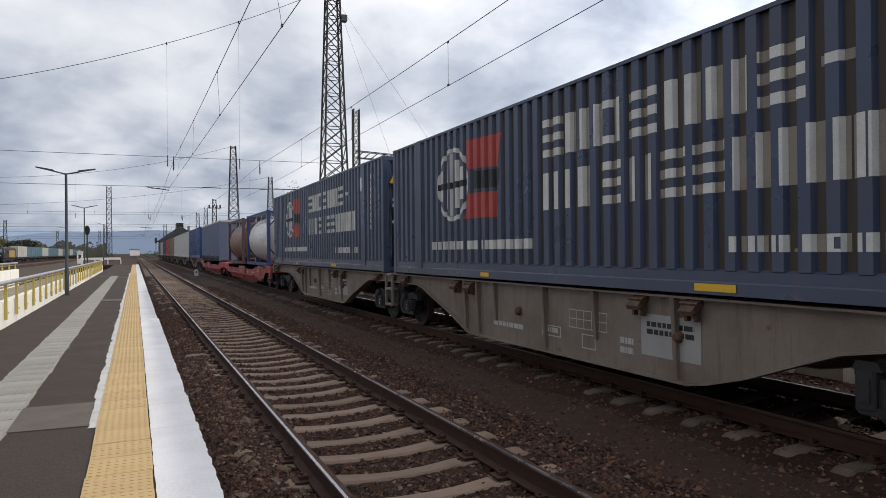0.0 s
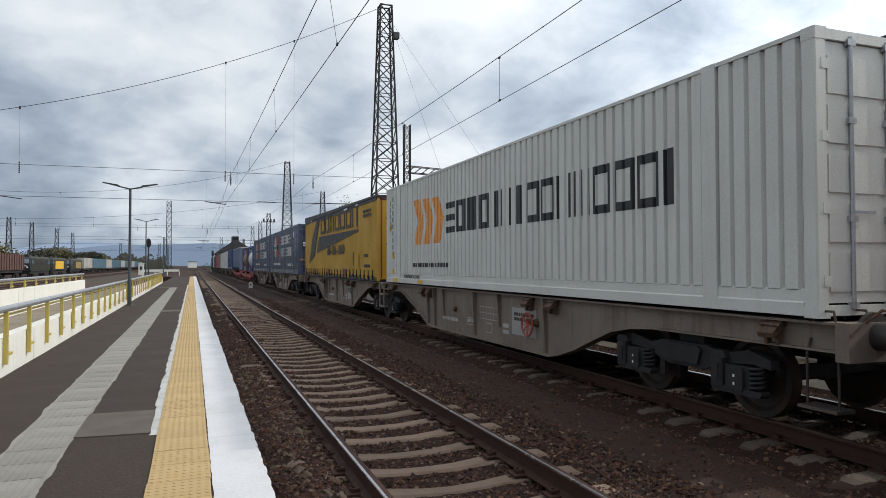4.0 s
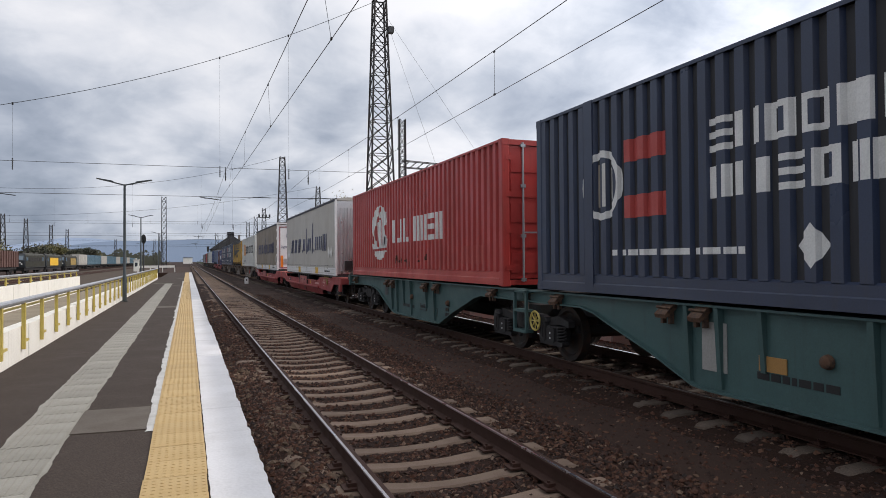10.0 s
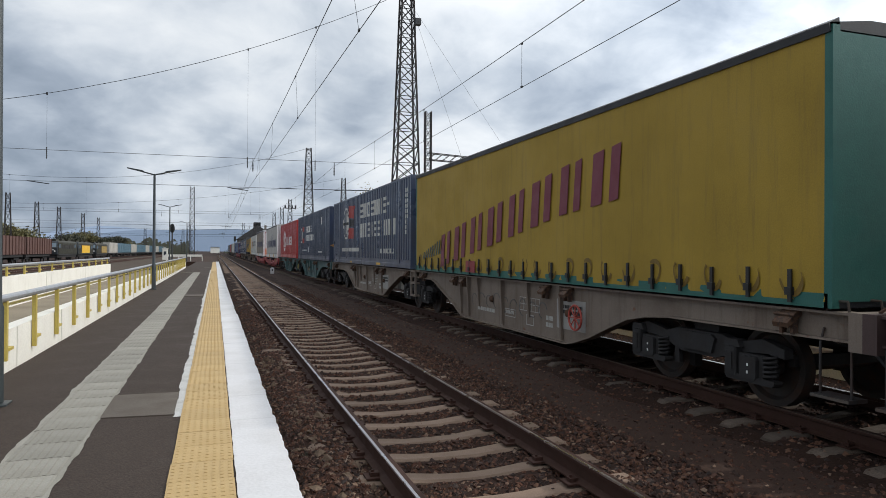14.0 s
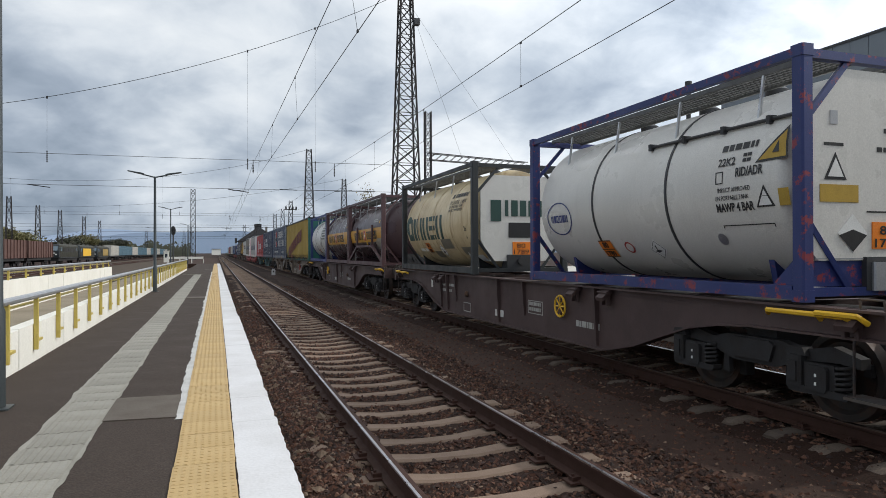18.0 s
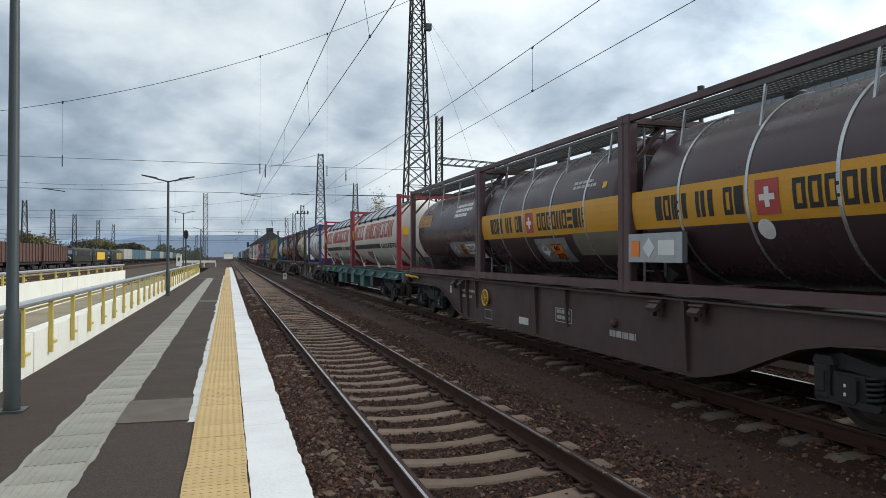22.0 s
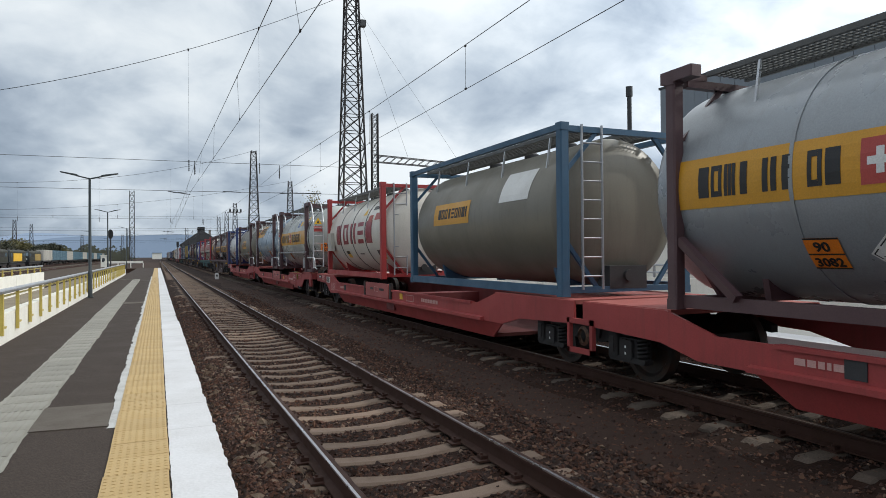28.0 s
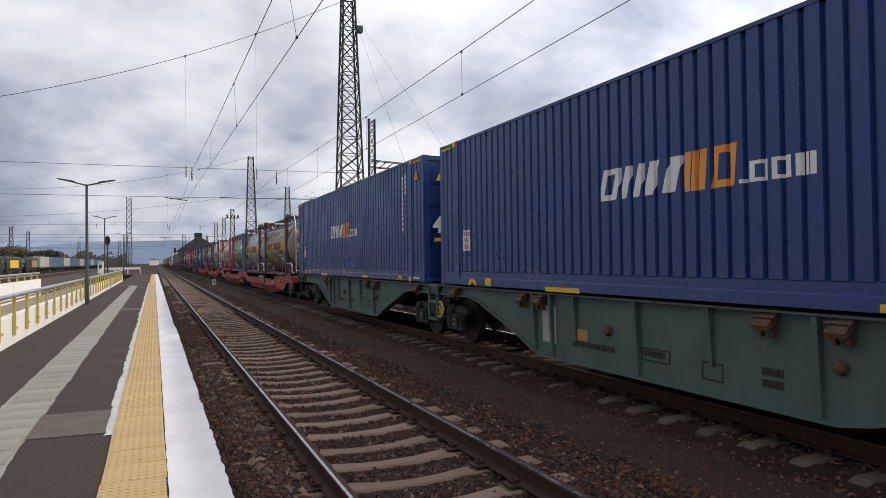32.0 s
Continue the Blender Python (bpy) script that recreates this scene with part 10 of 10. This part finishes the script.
        for dd in (1.3, 12.1):
            on_flat(c, "yellow_arch", -h - 0.006, disc(dd + 0.18, 1.215, 0.17, 0.12, 0, 180, 0.45), M_yellow_print, "yellow half-round lifting mark")
        on_flat(c, "yellow_plate", -h - 0.008, [rect(0.66, 0.80, z1 - 0.11, z1 - 0.01), rect(13.02, 13.16, z1 - 0.11, z1 - 0.01)], M_yellow_print)
        on_flat(c, "yellow_bars", -h - 0.006, [rect(0.12 + 0.1 * k, 0.18 + 0.1 * k, z1 - 0.12, z1 - 0.07) for k in range(5)] + [rect(13.25 + 0.1 * k, 13.31 + 0.1 * k, z1 - 0.12, z1 - 0.07) for k in range(5)], M_yellow_print)
        on_flat(c, "lettering_blocks", -h - 0.006, bars(13.2, 13.6, z0 + 0.05, z0 + 0.12, 1, 4, 1.0), M_white)
        rear_text(c, "45", -1.04, -13.85 - 0.014, 2.3, 0.5, M_white, 0.45, 0, 0.012)
        part("lettering_block", Geo().box(-0.7, -0.15, -13.87, -13.855, 2.95, 3.2), M_white, c)
        part("warning_triangle", Geo().prism([(-0.95, 3.45), (-0.65, 3.45), (-0.8, 3.72)], "y", -13.87, -13.855), M_yellow_print, c)
        part("yellow_plate", Geo().box(-1.0, -0.4, -13.87, -13.855, 2.1, 2.18), M_yellow_print, c)


M_rust_scab = surface("rust_scab", (0.075, 0.03, 0.018), 0.8, amount=0.4)
M_black_grey = surface("faded_black_print", (0.035, 0.032, 0.030), 0.6, spot=(0.08, 0.065, 0.04), amount=0.4)
M_orange_dull = surface("orange_print", (0.75, 0.30, 0.05), 0.5, amount=0.3)
M_band = surface("band_orange_yellow", (0.60, 0.29, 0.015), 0.4, spot=(0.42, 0.24, 0.03), amount=0.45, scale=1.5, streak=0.2)
M_band_aged = surface("band_aged_orange", (0.42, 0.21, 0.02), 0.5, spot=(0.22, 0.14, 0.05), amount=0.6, scale=1.2, streak=0.4)
M_band_dull = surface("band_dull_orange", (0.38, 0.20, 0.06), 0.5, amount=0.4)
M_red_faded = surface("faded_red_print", (0.36, 0.055, 0.04), 0.5, spot=(0.45, 0.2, 0.15), amount=0.5, scale=2)
M_maroon = surface("dark_red_print", (0.24, 0.012, 0.02), 0.45, amount=0.3)
M_blue_sign = surface("blue_sign", (0.03, 0.10, 0.32), 0.45, amount=0.2)
M_shield = surface("grey_shield", (0.36, 0.39, 0.42), 0.45, metal=0.2, amount=0.4, scale=1.5)
M_graffiti = surface("graffiti_teal", (0.03, 0.075, 0.08), 0.5, amount=0.3)
M_pale_patch = surface("pale_grey_paint_patch", (0.33, 0.32, 0.30), 0.65, amount=0.4, scale=2, streak=0.3)
M_stencil = surface("worn_stencil_white", (0.42, 0.41, 0.38), 0.7, spot=(0.2, 0.19, 0.17), amount=0.7, scale=5)
M_red_ring = surface("red_hand_wheel", (0.38, 0.06, 0.04), 0.5, amount=0.3)
marks()


def outline_box(d0, d1, z0, z1, t=0.015):
    return [rect(d0, d1, z0, z0 + t), rect(d0, d1, z1 - t, z1), rect(d0, d0 + t, z0 + t, z1 - t), rect(d1 - t, d1, z0 + t, z1 - t)]


def hand_wheel(w, x, d, z, material, R=0.2):
    v, f, n, m = [], [], 24, 6
    for i in range(n):
        a = 2 * math.pi * i / n
        for j in range(m):
            b = 2 * math.pi * j / m
            rr = R + 0.018 * math.cos(b)
            v.append((x + 0.018 * math.sin(b), -d + rr * math.cos(a), z + rr * math.sin(a)))
    f = [(i * m + j, ((i + 1) % n) * m + j, ((i + 1) % n) * m + (j + 1) % m, i * m + (j + 1) % m) for i in range(n) for j in range(m)]
    g = Geo().add(v, f)
    for k in range(4):
        a = math.pi * k / 4
        g.tube((x, -d - R * math.cos(a), z - R * math.sin(a)), (x, -d + R * math.cos(a), z + R * math.sin(a)), 0.011, 5)
    g.tube((x, -d, z), (x + 0.1, -d, z), 0.025, 8)
    part("hand_wheel", g, material, w, "round hand-brake wheel")


def sill_marks():
    """Stencilled boxes, plates and hand wheels on the wagons' side sills."""
    X = -1.110
    for key, (w, s1, e1, s2, e2) in WG.items():
        green = key in ("ts", "ua")
        ink = M_black if green else M_stencil
        for n, (a, b, ka) in enumerate(((-s1, -e1, 0), (-s2, -e2, 1))):
            lo = a + (5.3 if ka == 0 else 4.0)
            if not green:
                on_flat(w, "pale_patch", X, [rect(lo + 4.2, lo + 5.15, 0.42, 0.92)], M_pale_patch, "pale painted patch")
                on_flat(w, "code_bars", X - 0.004, bars(lo + 4.3, lo + 5.1, 0.66, 0.84, 2, 3 + n, 1.0), M_black)
                on_flat(w, "stencil", X, outline_box(lo + 2.7, lo + 3.55, 0.60, 0.86, 0.012) + [rect(lo + 2.7 + 0.17 * k, lo + 2.71 + 0.17 * k, 0.60, 0.86) for k in range(1, 5)] + [rect(lo + 2.7, lo + 3.55, 0.725, 0.737)], M_stencil)
            else:
                if n == 1:
                    part("white_plate", Geo().box(X - 0.012, X, -(a + 4.08), -(a + 3.70), 0.41, 0.97), M_pale_patch, w, "pale grey plate on the sill")
                    part("orange_plate", Geo().box(X - 0.012, X, -(a + 4.88), -(a + 4.53), 0.52, 0.68), M_band_dull, w, "worn orange plate on the sill")
                else:
                    part("black_plate", Geo().box(X - 0.012, X, -(a + 4.35), -(a + 4.05), 0.66, 0.98), M_steel_dark, w, "black plate on the sill")
            on_flat(w, "stencil", X, outline_box(lo + 2.0, lo + 2.5, 0.42, 0.58) + outline_box(lo + 3.0, lo + 3.3, 0.34, 0.54), ink)
            on_flat(w, "code_bars", X, bars(lo + 0.5, lo + 1.7, 0.40, 0.52, 1, 5 + n, 1.0) + bars(lo + 2.05, lo + 2.5, 0.45, 0.56, 1, 7) + bars(lo + 3.8, lo + 4.1, 0.36, 0.6, 2, 8), ink)
        d = -s2 + 9.0
        if green:
            hand_wheel(w, -1.22, -s2 - 0.15, 0.66, M_yellow_paint, 0.16)
        if key == "ua":
            hand_wheel(w, -1.16, -e2 - 2.3, 0.80, M_yellow_paint, 0.15)
        elif key in ("gok", "ex4"):
            hand_wheel(w, -1.22, d, 0.66, M_red_ring, 0.2)
        if key == "ex4":
            r = random.Random(4)
            for k in range(9):
                q = -s2 + 4.3 + 0.42 * k
                zz = 0.62 + 0.08 * r.random()
                v = disc(q, zz, 0.15 + 0.05 * r.random(), 0.12 + 0.06 * r.random(), 30 * r.random(), 250 + 60 * r.random(), 0.86)
                on_flat(w, "graffiti", X, v, M_graffiti_grey, "grey sprayed scribble")


def more_sill_marks():
    X = -1.112
    for w, L, b in BROWNS:
        q = b + 0.45
        on_flat(w, "code_bars", X, bars(q - 0.6, q + 0.75, 0.82, 0.92, 1, 5, 1.0) + bars(q - 0.6, q + 0.45, 0.68, 0.78, 1, 6, 1.0), M_stencil)
        on_flat(w, "stencil", X, outline_box(q + 1.1, q + 1.55, 0.30, 0.52, 0.02), M_stencil)
        on_flat(w, "white_label", X, [rect(q + 3.0, q + 3.45, 0.36, 0.50)], M_white_worn)
        on_flat(w, "stencil", X, outline_box(q + 4.6, q + 5.2, 0.55, 0.80, 0.015), M_stencil)
        on_flat(w, "code_bars", X, bars(q + 4.65, q + 5.15, 0.58, 0.78, 2, 8, 1.0) + bars(q + 6.4, q + 7.2, 0.45, 0.6, 1, 9, 1.0), M_stencil)
        for q in (1.1, L - 1.1):
            part("grab_bar", Geo().path([(-1.2, -q + 0.5, 1.06), (-1.27, -q + 0.45, 1.10), (-1.27, -q - 0.45, 1.10), (-1.2, -q - 0.5, 1.06)], 0.028, 6), M_yellow_print, w, "yellow shunter's grab bar")
        hand_wheel(w, -1.17, 11.0 if L < 18 else 7.1, 0.78, M_yellow_print, 0.18)
        part("reflector_plate", Geo().box(X - 0.01, X, -b + 0.85, -b + 0.97, 0.76, 1.0), M_white_worn, w, "black and white reflector plate")
        for y in (-0.7, -L + 0.7):
            g = Geo().path([(-1.20, y - 0.25, 1.05), (-1.30, y - 0.22, 1.12), (-1.30, y + 0.22, 1.12), (-1.20, y + 0.25, 1.05)], 0.028, 6)
            part("grab_handle", g, M_yellow_print, w, "yellow grab handle")
    for w, o, L, pd in POCKETS:
        X = -1.305
        on_flat(w, "code_bars", X, [rect(pd - o + 0.45, pd - o + 0.72, 0.76, 0.82), rect(pd - o + 1.25, pd - o + 1.62, 0.76, 0.82)], M_black)
        on_flat(w, "stencil", X, outline_box(pd - o + 0.82, pd - o + 1.15, 0.72, 0.85, 0.012), M_stencil_pink)
        X = -1.262
        on_flat(w, "stencil", X, outline_box(pd - o + 3.2, pd - o + 3.7, 0.60, 0.75, 0.012), M_stencil_pink)
        on_flat(w, "code_bars", X, bars(pd - o + 4.2, pd - o + 5.2, 0.61, 0.73, 1, 4, 1.0) + bars(3.4 - o, 4.1 - o, 0.62, 0.72, 1, 6, 1.0), M_stencil_pink)
        on_flat(w, "yellow_plate", X, [rect(pd - o + 2.75, pd - o + 2.95, 0.62, 0.76)], M_yellow_print, "small yellow plate")
        if o == 0.0:           # plates and boxed writing on the front end
            part("data_plate", Geo().box(X - 0.006, X, -2.02, -1.52, 0.76, 0.96), M_white_worn, w, "pale data plate")
            on_flat(w, "code_bars", X - 0.007, bars(1.56, 1.98, 0.78, 0.94, 5, 3, 1.0), M_steel_dark)
            part("black_plate", Geo().box(X - 0.01, X, -0.74, -0.40, 0.87, 0.98), M_steel_dark, w, "black plate with pale figures")
            on_flat(w, "code_bars", X - 0.011, bars(0.45, 0.70, 0.89, 0.96, 1, 5, 1.0), M_white_worn)
            on_flat(w, "stencil", X, outline_box(0.86, 1.20, 0.81, 0.99, 0.012) + bars(0.89, 1.18, 0.83, 0.97, 3, 4, 1.0), M_stencil_pink)
            on_flat(w, "stencil", X, outline_box(2.20, 2.72, 0.66, 0.77, 0.012) + outline_box(2.20, 2.72, 0.53, 0.64, 0.012), M_stencil_pink)
            side_text(w, "R 75m", 2.27, 0.685, 0.09, X - 0.003, M_stencil_pink, 0.38, 0, 0.002)
            side_text(w, "<1°30'", 2.27, 0.555, 0.09, X - 0.003, M_stencil_pink, 0.38, 0, 0.002)
        else:                  # stencils on the deep panel at the rear end
            b = L - o
            on_flat(w, "stencil", X, outline_box(b - 2.75, b - 2.1, 0.80, 0.87, 0.010) + outline_box(b - 3.75, b - 3.2, 0.72, 0.80, 0.010) + bars(b - 3.72, b - 3.22, 0.735, 0.785, 1, 4, 1.0) + bars(b - 3.6, b - 3.3, 0.60, 0.65, 1, 2, 1.0) + [rect(b - 3.62, b - 3.3, 0.84, 0.855), rect(b - 3.62, b - 3.6, 0.84, 0.91), rect(b - 3.47, b - 3.45, 0.84, 0.91), rect(b - 3.32, b - 3.3, 0.84, 0.91)], M_stencil_pink)
        part("black_plate", Geo().box(X - 0.012, X, o - 4.1, o - 3.9, 0.60, 0.78), M_steel_dark, w, "black plate on the side wall")


M_stencil_pink = surface("worn_pink_stencil", (0.55, 0.33, 0.30), 0.7, spot=(0.35, 0.15, 0.13), amount=0.6, scale=5)
more_sill_marks()
M_graffiti_grey = surface("graffiti_grey", (0.10, 0.09, 0.085), 0.6, amount=0.4, scale=6)
sill_marks()
# ---- pieces of the track, joined last ----
sleepers(near_track, NEAR_C, 0.0, 90, 300, 0.12)
sleepers(train_track, TRAIN_C, 0.0, 70, 300, 0.18)


def stone_cloud(name, label, boxes, count, seed, material, lo=0.018, hi=0.045, bed=None, shift=0.12, clear=1.05):
    """Loose ballast stones as six-cornered chips, joined."""
    r = np.random.RandomState(seed)
    area = np.array([(b[1] - b[0]) * (b[3] - b[2]) * b[4] for b in boxes])
    pick = r.choice(len(boxes), count, p=area / area.sum())
    B = np.array(boxes)[pick]
    u = r.rand(count, 3)
    cx, cy = B[:, 0] + (B[:, 1] - B[:, 0]) * u[:, 0], B[:, 2] + (B[:, 3] - B[:, 2]) * u[:, 1] ** 1.5
    cz = B[:, 5] + (B[:, 6] - B[:, 5]) * u[:, 2]
    if bed is not None:        # most stones roll off the sleepers into the spaces
        off = ((cy - shift) / 0.593 + 0.5) % 1.0 - 0.5
        keep = (shift < 0) | (np.abs(off) > 0.2) | (r.rand(count) < (0.06 if clear < 1.2 else 0.3)) | (np.abs(cx - bed) > clear)
        cx, cy, cz, u = cx[keep], cy[keep], cz[keep], u[keep]
        count = len(cx)
        cz = np.maximum(cz, bed_height(bed, cx, cy) + 0.012 * u[:, 2] - 0.004)
    s = lo + (hi - lo) * r.rand(count) ** 2
    base = np.array([(1, 0, 0), (-1, 0, 0), (0, 1, 0), (0, -1, 0), (0, 0, 1), (0, 0, -1)], float)
    v = base[None] * (s[:, None, None] * (0.6 + 0.7 * r.rand(count, 6, 1))) * np.array([1.15, 1.0, 0.75])
    v = v + r.randn(count, 6, 3) * (s[:, None, None] * 0.18)
    a = r.rand(count) * 6.283
    ca, sa = np.cos(a)[:, None], np.sin(a)[:, None]
    x, y = v[:, :, 0] * ca - v[:, :, 1] * sa, v[:, :, 0] * sa + v[:, :, 1] * ca
    tilt = (r.rand(count)[:, None] - 0.5) * 1.2
    z = v[:, :, 2] + x * tilt
    v = np.stack([x + cx[:, None], y + cy[:, None], z + cz[:, None]], -1).reshape(-1, 3)
    f = np.array([(0, 2, 4), (2, 1, 4), (1, 3, 4), (3, 0, 4), (2, 0, 5), (1, 2, 5), (3, 1, 5), (0, 3, 5)])
    f = (f[None] + 6 * np.arange(count)[:, None, None]).reshape(-1, 3)
    me = bpy.data.meshes.new(name)
    me.from_pydata(v.tolist(), [], f.tolist())
    me.materials.append(material)
    tagged(new(name, me), label, "ballast", kind="stuff")


def stone_material():
    m = surface("ballast_stone", (0.045, 0.026, 0.018), 0.9, spot=(0.027, 0.018, 0.014), amount=0.5, scale=6, grain=60, vary=0.2, bump=0.3)
    nt = m.node_tree
    b = nt.nodes["Principled BSDF"]
    old = b.inputs["Base Color"].links[0].from_socket
    geo, ramp, mix = nt.nodes.new("ShaderNodeNewGeometry"), nt.nodes.new("ShaderNodeValToRGB"), nt.nodes.new("ShaderNodeMix")
    for k, (p, c) in enumerate(((0.0, (0.012, 0.0056, 0.0037)), (0.4, (0.040, 0.0145, 0.0078)), (0.75, (0.088, 0.032, 0.0155)), (0.93, (0.125, 0.060, 0.034)), (1.0, (0.22, 0.15, 0.105)))):
        e = ramp.color_ramp.elements[k] if k < 2 else ramp.color_ramp.elements.new(p)
        e.position, e.color = p, (*c, 1)
    nt.links.new(geo.outputs["Random Per Island"], ramp.inputs[0])
    mix.data_type = "RGBA"
    mix.inputs[0].default_value = 0.85
    nt.links.new(old, mix.inputs[6])
    nt.links.new(ramp.outputs[0], mix.inputs[7])
    nt.links.new(mix.outputs[2], b.inputs["Base Color"])
    return m


def ballast():
    m = stone_material()
    lo, hi = GROUND_Z - 0.005, GROUND_Z + 0.02
    stone_cloud("near_ballast", "rusty brown ballast stones between the sleepers of the near track", [(0.55, 3.74, 2.5, 12, 1.3, lo, hi), (0.55, 3.74, 12, 34, 0.5, lo, hi)], 54000, 3, m, 0.012, 0.034, NEAR_C)
    stone_cloud("edge_ballast", "pale and brown loose stones along the platform edge", [(0.51, 1.28, 2.2, 9, 1.5, lo, hi), (0.51, 1.28, 9, 22, 0.6, lo, hi)], 15000, 9, m, 0.010, 0.034, NEAR_C, -9.0)
    stone_cloud("train_ballast", "dark ballast stones under the freight train", [(5.15, 8.3, 2.5, 26, 1.0, lo, hi)], 14000, 6, m, 0.014, 0.036, TRAIN_C, 0.18, 1.34)
    stone_cloud("mid_ballast", "brown ballast stones and cinders between the two tracks", [(3.45, 4.2, 2.2, 14, 1.6, lo, hi), (4.2, 5.5, 2.2, 14, 0.55, lo, hi - 0.016), (3.45, 4.2, 14, 40, 0.5, lo, hi), (4.2, 5.5, 14, 40, 0.12, lo, hi - 0.01)], 26000, 4, m, 0.008, 0.036)
    stone_cloud("edge_rocks", "larger tan and brown stones beside the near rail", [(0.62, 1.30, 2.3, 16, 1.0, lo, hi)], 300, 19, M_rock, 0.030, 0.070, NEAR_C, -9.0)
    # trodden dirt between the tracks
    r = np.random.RandomState(17)
    ys = np.arange(1.0, 70.0, 0.25)
    n = len(ys)
    wob = smooth_noise(r, n, 4, 6)
    v, f = [], []
    for k, y in enumerate(ys):
        for x in (4.08 + 0.09 * wob[k, 0], 4.4 + 0.05 * wob[k, 1], 5.0 + 0.05 * wob[k, 2], 5.38 + 0.06 * wob[k, 3]):
            v.append((float(x), float(y), GROUND_Z + 0.006))
    f = [(4 * k + j, 4 * k + j + 1, 4 * k + j + 5, 4 * k + j + 4) for k in range(n - 1) for j in range(3)]
    solid("dirt_path", Geo().add(v, f), M_dust, "trodden grey-brown dirt strip between the two tracks", "ground", kind="structure")
    stone_cloud("far_side_ballast", "ballast stones beyond the train track", [(8.1, 9.3, 2, 25, 1.0, lo, hi)], 3000, 5, m)


ballast()


def motions():
    for ob, y0 in MOVERS:
        walk(ob, [(t, pose(TRAIN_C, y0 + speed_way(t), RAIL_Z)) for t in (0, 8, 16, 24, 32)])


motions()
